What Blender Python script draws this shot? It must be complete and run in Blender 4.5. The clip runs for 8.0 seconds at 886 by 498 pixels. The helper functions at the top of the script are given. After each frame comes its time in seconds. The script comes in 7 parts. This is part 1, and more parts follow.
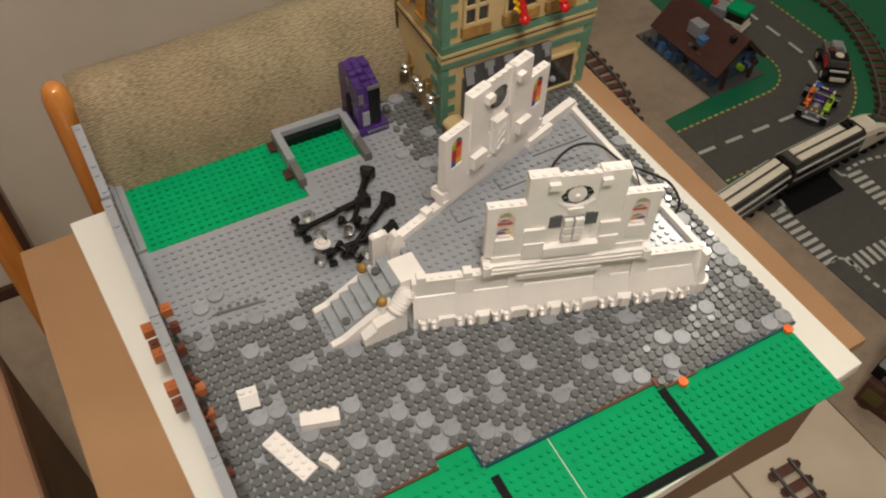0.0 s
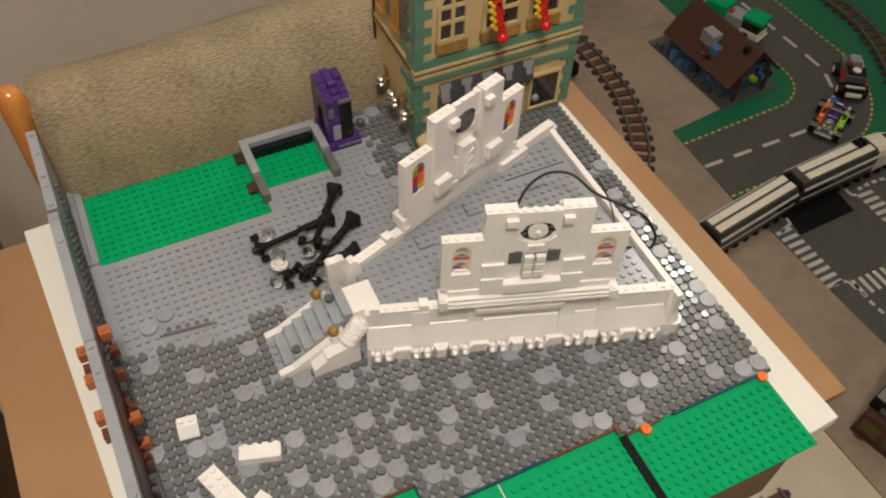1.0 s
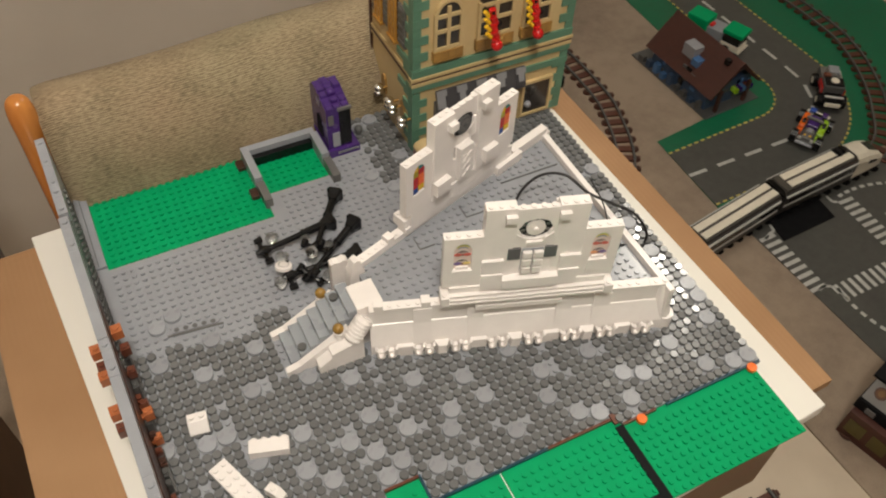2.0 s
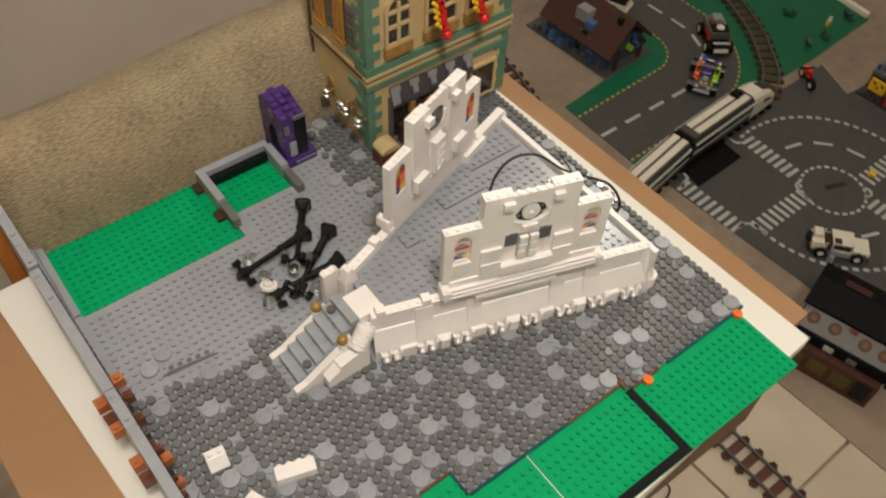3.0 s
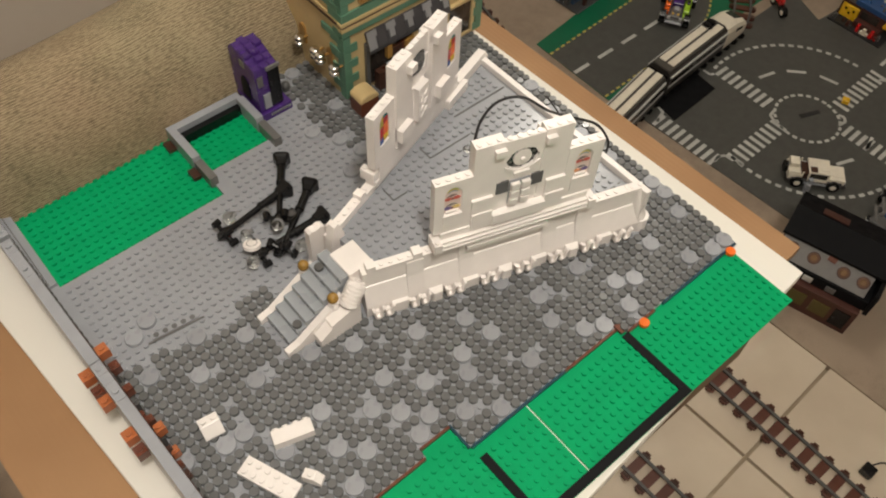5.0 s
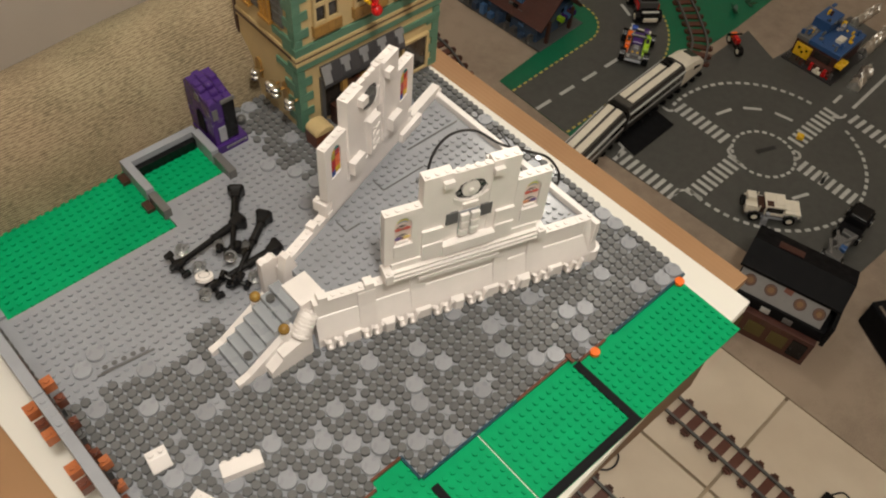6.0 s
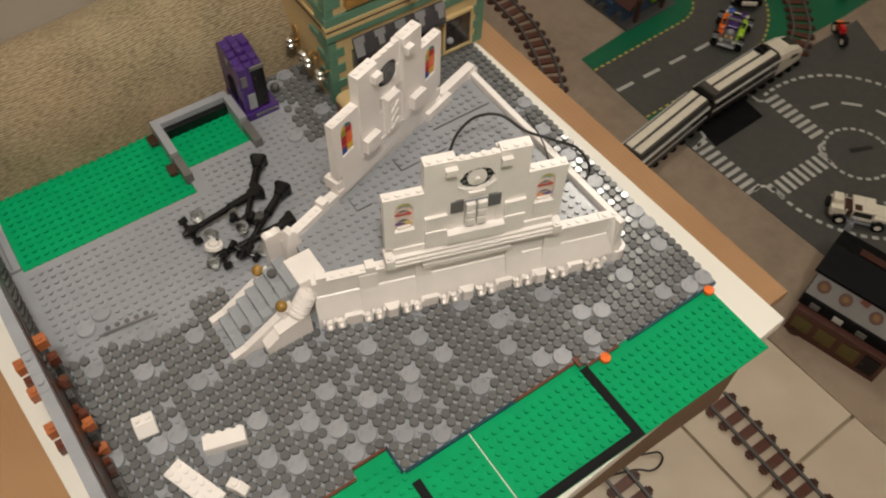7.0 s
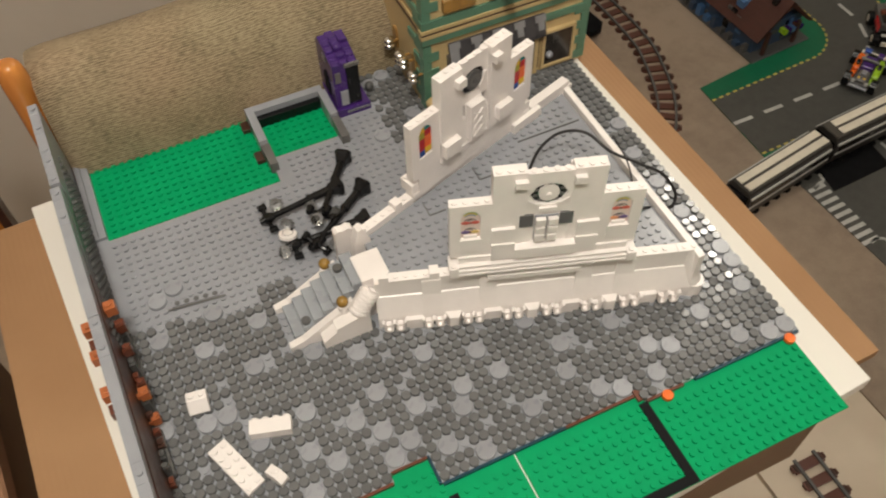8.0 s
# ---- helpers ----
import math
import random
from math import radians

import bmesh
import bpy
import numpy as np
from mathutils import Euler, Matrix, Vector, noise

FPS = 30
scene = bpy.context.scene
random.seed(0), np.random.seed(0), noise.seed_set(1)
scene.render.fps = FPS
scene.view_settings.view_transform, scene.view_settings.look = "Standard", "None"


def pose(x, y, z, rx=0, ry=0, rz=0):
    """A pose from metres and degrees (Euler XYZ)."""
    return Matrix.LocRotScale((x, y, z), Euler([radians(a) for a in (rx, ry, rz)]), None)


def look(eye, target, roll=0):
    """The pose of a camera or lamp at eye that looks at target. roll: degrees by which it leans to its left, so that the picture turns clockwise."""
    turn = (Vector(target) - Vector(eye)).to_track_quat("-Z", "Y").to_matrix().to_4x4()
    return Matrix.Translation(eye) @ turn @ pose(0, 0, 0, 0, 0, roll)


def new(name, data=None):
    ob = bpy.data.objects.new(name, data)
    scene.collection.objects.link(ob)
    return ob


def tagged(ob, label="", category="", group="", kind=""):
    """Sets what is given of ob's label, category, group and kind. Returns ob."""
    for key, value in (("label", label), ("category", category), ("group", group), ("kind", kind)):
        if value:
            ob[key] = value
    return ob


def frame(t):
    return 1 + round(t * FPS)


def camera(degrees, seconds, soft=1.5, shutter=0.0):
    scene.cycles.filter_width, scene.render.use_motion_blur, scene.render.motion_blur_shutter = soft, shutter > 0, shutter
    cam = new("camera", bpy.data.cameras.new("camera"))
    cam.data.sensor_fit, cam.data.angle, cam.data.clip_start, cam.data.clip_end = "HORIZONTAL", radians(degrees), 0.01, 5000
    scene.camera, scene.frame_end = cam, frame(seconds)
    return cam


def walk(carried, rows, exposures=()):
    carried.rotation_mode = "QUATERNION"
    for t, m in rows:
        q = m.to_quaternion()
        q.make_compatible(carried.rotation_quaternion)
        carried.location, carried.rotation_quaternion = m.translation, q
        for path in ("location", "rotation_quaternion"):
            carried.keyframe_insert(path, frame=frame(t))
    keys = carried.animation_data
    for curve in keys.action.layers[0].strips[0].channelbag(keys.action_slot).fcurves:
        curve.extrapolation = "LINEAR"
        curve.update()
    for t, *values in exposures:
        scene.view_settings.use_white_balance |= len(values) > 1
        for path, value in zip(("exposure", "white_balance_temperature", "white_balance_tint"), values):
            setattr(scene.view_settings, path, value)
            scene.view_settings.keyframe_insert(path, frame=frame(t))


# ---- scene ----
cam = camera(55.1, 8.0, soft=2.0, shutter=0.4)
PATH = [
    (0, (-0.488, -0.23, 0.635), (0.128, 0.872, -0.916), 1.7),
    (0.5, (-0.447, -0.207, 0.628), (0.149, 0.873, -0.947), 2.0),
    (1, (-0.422, -0.21, 0.63), (0.149, 0.895, -0.936), 2.6),
    (1.5, (-0.422, -0.231, 0.632), (0.11, 0.902, -0.928), 1.9),
    (1.7, (-0.427, -0.235, 0.635), (0.13, 0.903, -0.913), 2.4),
    (2.8, (-0.505, -0.188, 0.644), (0.276, 0.818, -0.898), 3.1),
    (3, (-0.51, -0.18, 0.643), (0.295, 0.784, -0.913), 3.3),
    (3.5, (-0.514, -0.165, 0.63), (0.283, 0.693, -0.991), 4.1),
    (4, (-0.513, -0.153, 0.627), (0.276, 0.689, -1.007), 4.0),
    (4.2, (-0.506, -0.153, 0.629), (0.27, 0.693, -1.009), 3.6),
    (5.3, (-0.513, -0.158, 0.63), (0.304, 0.666, -1.0), 4.1),
    (5.5, (-0.514, -0.16, 0.627), (0.334, 0.67, -0.982), 4.5),
    (6, (-0.503, -0.172, 0.633), (0.384, 0.671, -0.948), 5.8),
    (6.5, (-0.473, -0.179, 0.628), (0.342, 0.71, -0.967), 3.8),
    (7, (-0.43, -0.194, 0.622), (0.252, 0.741, -1.01), 2.0),
    (7.5, (-0.403, -0.208, 0.614), (0.169, 0.83, -0.997), 0.7),
    (8, (-0.401, -0.206, 0.611), (0.078, 0.876, -1.002), -1.6),
]
EXPOSURES = [(0, -0.085), (0.5, -0.165), (1, -0.085), (1.5, -0.015), (1.7, -0.015), (2.8, -0.055), (3, -0.065), (3.5, -0.015), (4.2, -0.015), (5.3, -0.035), (6.5, -0.035), (7, -0.135), (7.5, -0.105), (8, -0.015)]
walk(cam, [(t, look(eye, target, roll)) for t, eye, target, roll in PATH], EXPOSURES)

# ---- light: a dim warm room at night, lit by ceiling bulbs ----
world = bpy.data.worlds.new("room_air")
world.use_nodes = True
scene.world = world
world.node_tree.nodes["Background"].inputs[0].default_value = (1.0, 0.9, 0.78, 1)
world.node_tree.nodes["Background"].inputs[1].default_value = 0.093


def bulb(x, y, z, watts, radius):
    lamp = bpy.data.lights.new("ceiling_bulb_light", "POINT")
    lamp.energy, lamp.shadow_soft_size, lamp.color = watts, radius, (1.0, 0.940, 0.842)
    ob = new("ceiling_bulb_light", lamp)
    ob.location = (x, y, z)


CEILING = 1.68
FLOOR = -0.78
bulb(1.04, 0.965, CEILING - 0.16, 20.5, 0.05)
bulb(-0.50, -0.45, CEILING - 0.16, 51, 0.08)

# ---- units: one stud, one plate, one brick ----
S, P, B = 0.008, 0.0032, 0.0096


# ---- materials ----
def nodes_of(name, rough=0.4, metal=0.0):
    m = bpy.data.materials.new(name)
    m.use_nodes = True
    n, l = m.node_tree.nodes, m.node_tree.links
    b = n["Principled BSDF"]
    b.inputs["Roughness"].default_value = rough
    b.inputs["Metallic"].default_value = metal
    return m, n, l, b


def noise_tex(n, l, scale, detail=4.0, coord="Object"):
    c, t = n.new("ShaderNodeTexCoord"), n.new("ShaderNodeTexNoise")
    t.inputs["Scale"].default_value, t.inputs["Detail"].default_value = scale, detail
    l.new(c.outputs[coord], t.inputs["Vector"])
    return t


def ramp(n, l, source, stops):
    r = n.new("ShaderNodeValToRGB")
    while len(r.color_ramp.elements) < len(stops):
        r.color_ramp.elements.new(0.5)
    for e, (p, c) in zip(r.color_ramp.elements, stops):
        e.position, e.color = p, (*c, 1)
    l.new(source, r.inputs["Fac"])
    return r


def bump(n, l, b, height, strength, distance):
    u = n.new("ShaderNodeBump")
    u.inputs["Strength"].default_value, u.inputs["Distance"].default_value = strength, distance
    l.new(height, u.inputs["Height"])
    l.new(u.outputs["Normal"], b.inputs["Normal"])


def tint(c, k):
    return tuple(min(1.0, v * k) for v in c)


def plastic(name, colour, rough=0.22, vary=0.06, pieces=False, gloss=0.5):
    """Moulded toy plastic: smooth, with faint handling marks and small differences from piece to piece."""
    m, n, l, b = nodes_of(name, rough)
    b.inputs["Specular IOR Level"].default_value = gloss
    t = noise_tex(n, l, 60, 5)
    r = ramp(n, l, t.outputs["Fac"], [(0.3, tint(colour, 1 - vary)), (0.7, tint(colour, 1 + vary))])
    out = r.outputs["Color"]
    if pieces:
        info, hue = n.new("ShaderNodeObjectInfo"), n.new("ShaderNodeHueSaturation")
        geo, add, mp = n.new("ShaderNodeNewGeometry"), n.new("ShaderNodeMath"), n.new("ShaderNodeMapRange")
        add.operation = "ADD"
        l.new(info.outputs["Random"], add.inputs[0])
        l.new(geo.outputs["Random Per Island"], add.inputs[1])
        mp.inputs["From Max"].default_value = 2.0
        mp.inputs["To Min"].default_value, mp.inputs["To Max"].default_value = 0.72, 1.28
        l.new(add.outputs[0], mp.inputs["Value"])
        l.new(mp.outputs[0], hue.inputs["Value"])
        l.new(out, hue.inputs["Color"])
        out = hue.outputs["Color"]
    l.new(out, b.inputs["Base Color"])
    f = noise_tex(n, l, 900, 3)
    mr = n.new("ShaderNodeMapRange")
    mr.inputs["To Min"].default_value, mr.inputs["To Max"].default_value = rough * 0.75, rough * 1.5
    l.new(t.outputs["Fac"], mr.inputs["Value"])
    l.new(mr.outputs[0], b.inputs["Roughness"])
    bump(n, l, b, f.outputs["Fac"], 0.06, 0.0004)
    return m


WHITE = plastic("white_plastic", (0.855, 0.805, 0.775), 0.3, 0.03)
GREY = plastic("light_grey_plastic", (0.292, 0.302, 0.328), 0.3, 0.05)
TILE_GREY = plastic("light_grey_tile_plastic", (0.262, 0.270, 0.292), 0.26, 0.05, True)
DARK = plastic("dark_grey_tile_plastic", (0.118, 0.120, 0.121), 0.13, 0.06, True)
DARKGREY = plastic("dark_grey_plastic", (0.09, 0.09, 0.088), 0.3)
STEP = plastic("grey_blue_step_plastic", (0.300, 0.320, 0.345), 0.25, 0.04)
GREEN = plastic("green_plastic", (0.0, 0.325, 0.118), 0.5, 0.06, False, 0.12)
BLACK = plastic("black_plastic", (0.006, 0.006, 0.007), 0.22, 0.1, False, 0.35)
PURPLE = plastic("purple_plastic", (0.06, 0.022, 0.16), 0.22)
TAN = plastic("tan_plastic", (0.55, 0.41, 0.205), 0.3)
SANDGREEN = plastic("sand_green_plastic", (0.10, 0.22, 0.15), 0.3)
BROWN = plastic("dark_brown_plastic", (0.055, 0.022, 0.014), 0.28)
REDBROWN = plastic("reddish_brown_plastic", (0.13, 0.035, 0.016), 0.28)
NOUGAT = plastic("nougat_brown_plastic", (0.42, 0.125, 0.04), 0.3)
ORANGE = plastic("orange_plastic", (0.85, 0.16, 0.015), 0.25)
RED = plastic("red_plastic", (0.55, 0.012, 0.012), 0.25)
YELLOW = plastic("yellow_plastic", (0.80, 0.48, 0.02), 0.25)
BLUE = plastic("blue_plastic", (0.02, 0.08, 0.42), 0.25)
TEAL = plastic("dark_teal_plastic", (0.006, 0.042, 0.07), 0.3)
LIME = plastic("lime_plastic", (0.35, 0.60, 0.03), 0.25)
MIDBLUE = plastic("medium_blue_plastic", (0.07, 0.17, 0.36), 0.3)
GOLD = plastic("pearl_gold_plastic", (0.30, 0.17, 0.035), 0.22)
OCHRE = plastic("dark_tan_plastic", (0.31, 0.170, 0.042), 0.3, 0.25)
SILVER = nodes_of("silver_chrome", 0.12, 1.0)[0]
SILVER.node_tree.nodes["Principled BSDF"].inputs["Base Color"].default_value = (0.75, 0.74, 0.72, 1)


FOIL = nodes_of("silver_foil", 0.30, 1.0)[0]
FOIL.node_tree.nodes["Principled BSDF"].inputs["Base Color"].default_value = (0.92, 0.90, 0.86, 1)


def clear(name, colour, rough=0.05):
    m, n, l, b = nodes_of(name, rough)
    b.inputs["Base Color"].default_value = (*colour, 1)
    b.inputs["Transmission Weight"].default_value = 1.0
    b.inputs["IOR"].default_value = 1.5
    return m


CLEAR = clear("clear_plastic", (0.95, 0.95, 0.93))


def cardboard(name="brown_cardboard", low=(0.30, 0.160, 0.073), high=(0.385, 0.220, 0.108)):
    m, n, l, b = nodes_of(name, 0.75)
    w = n.new("ShaderNodeTexWave")
    c = n.new("ShaderNodeTexCoord")
    l.new(c.outputs["Object"], w.inputs["Vector"])
    w.inputs["Scale"].default_value, w.inputs["Distortion"].default_value = 60, 1.0
    t = noise_tex(n, l, 9, 6)
    r = ramp(n, l, t.outputs["Fac"], [(0.25, low), (0.75, high)])
    l.new(r.outputs["Color"], b.inputs["Base Color"])
    bump(n, l, b, w.outputs["Fac"], 0.08, 0.001)
    return m


def fabric(name, light, dark, scale, rough=0.95, relief=0.8, stretch=0.35, blotch=0.45):
    """Coarse woven upholstery with flecks of light and dark yarn."""
    m, n, l, b = nodes_of(name, rough)
    c = n.new("ShaderNodeTexCoord")
    mp = n.new("ShaderNodeMapping")
    mp.inputs["Scale"].default_value = (stretch, 1.0, 1.0)
    l.new(c.outputs["Object"], mp.inputs["Vector"])
    t, big = n.new("ShaderNodeTexNoise"), noise_tex(n, l, 7, 5)
    l.new(mp.outputs[0], t.inputs["Vector"])
    t.inputs["Scale"].default_value, t.inputs["Detail"].default_value = scale, 3
    mix = n.new("ShaderNodeMath")
    mix.operation = "MULTIPLY_ADD"
    mix.inputs[1].default_value = blotch
    l.new(big.outputs["Fac"], mix.inputs[0])
    l.new(t.outputs["Fac"], mix.inputs[2])
    r = ramp(n, l, mix.outputs[0], [(0.295 + blotch / 2, dark), (0.675 + blotch / 2, light)])
    l.new(r.outputs["Color"], b.inputs["Base Color"])
    bump(n, l, b, t.outputs["Fac"], relief, 0.004)
    return m


def pile(name, light, dark):
    """Short worn carpet pile: soft wide stains, tufts and fine grain."""
    m, n, l, b = nodes_of(name, 0.97)
    stain, tuft, grain = noise_tex(n, l, 3.2, 5), noise_tex(n, l, 34, 4), noise_tex(n, l, 420, 3)
    a, e = n.new("ShaderNodeMath"), n.new("ShaderNodeMath")
    a.operation = e.operation = "MULTIPLY_ADD"
    a.inputs[1].default_value, e.inputs[1].default_value = 0.45, 0.35
    l.new(tuft.outputs["Fac"], a.inputs[0])
    l.new(stain.outputs["Fac"], a.inputs[2])
    l.new(grain.outputs["Fac"], e.inputs[0])
    l.new(a.outputs[0], e.inputs[2])
    r = ramp(n, l, e.outputs[0], [(0.62, dark), (1.16, light)])
    l.new(r.outputs["Color"], b.inputs["Base Color"])
    bump(n, l, b, e.outputs[0], 0.4, 0.004)
    return m


def weave(name, light, dark):
    """Upholstery knitted in fine rows: u runs along a row, v across the rows, both in metres."""
    m, n, l, b = nodes_of(name, 0.95)
    c, mp = n.new("ShaderNodeTexCoord"), n.new("ShaderNodeMapping")
    l.new(c.outputs["UV"], mp.inputs["Vector"])
    mp.inputs["Scale"].default_value = (0.24, 1.0, 1.0)
    fleck, patch, hue = n.new("ShaderNodeTexNoise"), n.new("ShaderNodeTexNoise"), n.new("ShaderNodeTexNoise")
    rows = n.new("ShaderNodeTexWave")
    rows.bands_direction = "Y"
    for t, s, d in ((fleck, 640, 3), (patch, 20, 4), (hue, 6, 3)):
        t.inputs["Scale"].default_value, t.inputs["Detail"].default_value = s, d
    l.new(mp.outputs[0], fleck.inputs["Vector"])
    l.new(mp.outputs[0], rows.inputs["Vector"])
    l.new(c.outputs["UV"], patch.inputs["Vector"])
    l.new(c.outputs["UV"], hue.inputs["Vector"])
    rows.inputs["Scale"].default_value, rows.inputs["Distortion"].default_value = 150, 2.2
    rows.inputs["Detail"].default_value, rows.inputs["Detail Scale"].default_value = 2.0, 1.6
    a, e = n.new("ShaderNodeMath"), n.new("ShaderNodeMath")
    a.operation = e.operation = "MULTIPLY_ADD"
    a.inputs[1].default_value, e.inputs[1].default_value = 0.26, 0.42
    l.new(rows.outputs["Fac"], a.inputs[0])
    l.new(fleck.outputs["Fac"], a.inputs[2])
    l.new(patch.outputs["Fac"], e.inputs[0])
    l.new(a.outputs[0], e.inputs[2])
    r = ramp(n, l, e.outputs[0], [(0.60, dark), (1.06, light)])
    tone = ramp(n, l, hue.outputs["Fac"], [(0.35, (1.0, 0.93, 0.86)), (0.65, (0.92, 0.97, 0.88))])
    mix = n.new("ShaderNodeMix")
    mix.data_type, mix.blend_type = "RGBA", "MULTIPLY"
    mix.inputs["Factor"].default_value = 1.0
    l.new(r.outputs["Color"], mix.inputs["A"])
    l.new(tone.outputs["Color"], mix.inputs["B"])
    l.new(mix.outputs["Result"], b.inputs["Base Color"])
    bump(n, l, b, a.outputs[0], 0.5, 0.002)
    return m


def paint(name, low, high, rough=0.8, scale=5.0, relief=0.15):
    m, n, l, b = nodes_of(name, rough)
    t, f = noise_tex(n, l, scale, 5), noise_tex(n, l, scale * 60, 3)
    r = ramp(n, l, t.outputs["Fac"], [(0.3, low), (0.7, high)])
    l.new(r.outputs["Color"], b.inputs["Base Color"])
    bump(n, l, b, f.outputs["Fac"], relief, 0.001)
    return m


def wood(name, low, high, rough=0.14):
    m, n, l, b = nodes_of(name, rough)
    c, mp = n.new("ShaderNodeTexCoord"), n.new("ShaderNodeMapping")
    mp.inputs["Scale"].default_value = (1, 1, 0.08)
    l.new(c.outputs["Object"], mp.inputs["Vector"])
    t = n.new("ShaderNodeTexNoise")
    t.inputs["Scale"].default_value, t.inputs["Detail"].default_value = 70, 5
    l.new(mp.outputs[0], t.inputs["Vector"])
    r = ramp(n, l, t.outputs["Fac"], [(0.3, low), (0.7, high)])
    l.new(r.outputs["Color"], b.inputs["Base Color"])
    b.inputs["Coat Weight"].default_value = 0.4
    return m


CARD = cardboard()
REDCARD = cardboard("reddish_brown_cardboard", (0.30, 0.155, 0.084), (0.35, 0.188, 0.104))
DARKCARD = cardboard("dark_brown_cardboard", (0.165, 0.095, 0.050), (0.215, 0.130, 0.072))
SOFA = fabric("beige_woven_fabric", (0.38, 0.305, 0.205), (0.175, 0.135, 0.085), 620, 0.95, 0.6, 0.22)
WEAVE = weave("beige_knitted_fabric", (0.378, 0.298, 0.203), (0.138, 0.102, 0.063))
CARPET = pile("brown_grey_carpet", (0.325, 0.252, 0.188), (0.205, 0.157, 0.116))
WALLPAINT = paint("grey_beige_wall_paint", (0.575, 0.507, 0.427), (0.625, 0.557, 0.476))
CEILPAINT = paint("white_ceiling_paint", (0.72, 0.70, 0.66), (0.78, 0.76, 0.72))
BOARD = paint("white_foam_board", (0.76, 0.73, 0.66), (0.80, 0.77, 0.71), 0.5, 4, 0.03)
FLOORTILE = paint("beige_stone_tile", (0.50, 0.415, 0.315), (0.62, 0.535, 0.42), 0.35, 6, 0.05)
GROUT = paint("brown_grout", (0.37, 0.295, 0.205), (0.43, 0.35, 0.25), 0.9, 30, 0.3)
ROAD = plastic("road_grey_plate", (0.074, 0.074, 0.068), 0.32, 0.12)
ROADDARK = plastic("dark_road_patch", (0.022, 0.022, 0.024), 0.35, 0.1)
PRINT = plastic("white_road_print", (0.49, 0.49, 0.465), 0.4, 0.10)
PRINTYEL = plastic("yellow_road_print", (0.52, 0.42, 0.10), 0.4, 0.1)
ROADGREEN = plastic("green_road_plate", (0.004, 0.125, 0.058), 0.35, 0.1)
MATTBLACK = plastic("matt_black_plastic", (0.005, 0.005, 0.006), 0.6, 0.1, False, 0.12)
PANEGREY = plastic("grey_pane_plastic", (0.125, 0.122, 0.125), 0.15, 0.1)
TAPE = plastic("black_tape", (0.010, 0.010, 0.011), 0.7, 0.1, False, 0.12)
VARNISH = wood("orange_varnished_wood", (0.46, 0.155, 0.028), (0.60, 0.24, 0.055))
CABLE = plastic("black_cable_rubber", (0.012, 0.011, 0.011), 0.45, 0.1)


DARKMID = plastic("mid_grey_plastic", (0.135, 0.13, 0.125), 0.3)


# ---- building blocks ----
def quad(bm, *pts):
    bm.faces.new([bm.verts.new(p) for p in pts])


def box(bm, x0, x1, y0, y1, z0, z1, f=None):
    """An upright block; f maps its corners into the world."""
    c = [(x, y, z) for z in (z0, z1) for y in (y0, y1) for x in (x0, x1)]
    v = [bm.verts.new(f(*p) if f else p) for p in c]
    for q in ((0, 2, 3, 1), (4, 5, 7, 6), (0, 1, 5, 4), (2, 6, 7, 3), (0, 4, 6, 2), (1, 3, 7, 5)):
        bm.faces.new([v[k] for k in q])


def prism(bm, outline, y0, y1, f=None):
    """A slab with a given (x, z) outline, from y0 to y1."""
    a = [bm.verts.new(f(x, y0, z) if f else (x, y0, z)) for x, z in outline]
    b = [bm.verts.new(f(x, y1, z) if f else (x, y1, z)) for x, z in outline]
    bm.faces.new(a)
    bm.faces.new(b[::-1])
    for k in range(len(a)):
        j = (k + 1) % len(a)
        bm.faces.new((a[k], b[k], b[j], a[j]))


def rod(bm, p, q, r0, r1=None, seg=12):
    """A round bar from p to q."""
    p, q, r1 = Vector(p), Vector(q), r0 if r1 is None else r1
    w = (q - p).normalized()
    u = w.orthogonal().normalized()
    v = w.cross(u)
    rings = []
    for c, r in ((p, r0), (q, r1)):
        rings.append([bm.verts.new(c + (u * math.cos(a) + v * math.sin(a)) * r) for a in (k * math.tau / seg for k in range(seg))])
    a, b = rings
    bm.faces.new(a[::-1])
    bm.faces.new(b)
    for k in range(seg):
        bm.faces.new((a[k], a[(k + 1) % seg], b[(k + 1) % seg], b[k]))


def disc(bm, x, y, z0, z1, r, seg=12, lip=0.0, tilt=(0.0, 0.0)):
    """A round tile or stud, with a small chamfer where lip is given; no underside."""
    rings = [(r, z0), (r, z1 - lip), (r - lip, z1)] if lip else [(r, z0), (r, z1)]
    prev = None
    for rr, z in rings:
        ring = []
        for k in range(seg):
            dx, dy = rr * math.cos(k * math.tau / seg), rr * math.sin(k * math.tau / seg)
            ring.append(bm.verts.new((x + dx, y + dy, z + tilt[0] * dx + tilt[1] * dy)))
        if prev:
            for k in range(seg):
                bm.faces.new((prev[k], prev[(k + 1) % seg], ring[(k + 1) % seg], ring[k]))
        prev = ring
    bm.faces.new(prev)


def ball(bm, c, r, u=14, v=8, sz=1.0):
    rows = []
    for j in range(1, v):
        th = math.pi * j / v
        rows.append([bm.verts.new((c[0] + r * math.sin(th) * math.cos(k * math.tau / u), c[1] + r * math.sin(th) * math.sin(k * math.tau / u), c[2] + sz * r * math.cos(th))) for k in range(u)])
    top, bot = bm.verts.new((c[0], c[1], c[2] + sz * r)), bm.verts.new((c[0], c[1], c[2] - sz * r))
    for k in range(u):
        j = (k + 1) % u
        bm.faces.new((top, rows[0][k], rows[0][j]))
        bm.faces.new((bot, rows[-1][j], rows[-1][k]))
        for a, b in zip(rows, rows[1:]):
            bm.faces.new((a[k], b[k], b[j], a[j]))


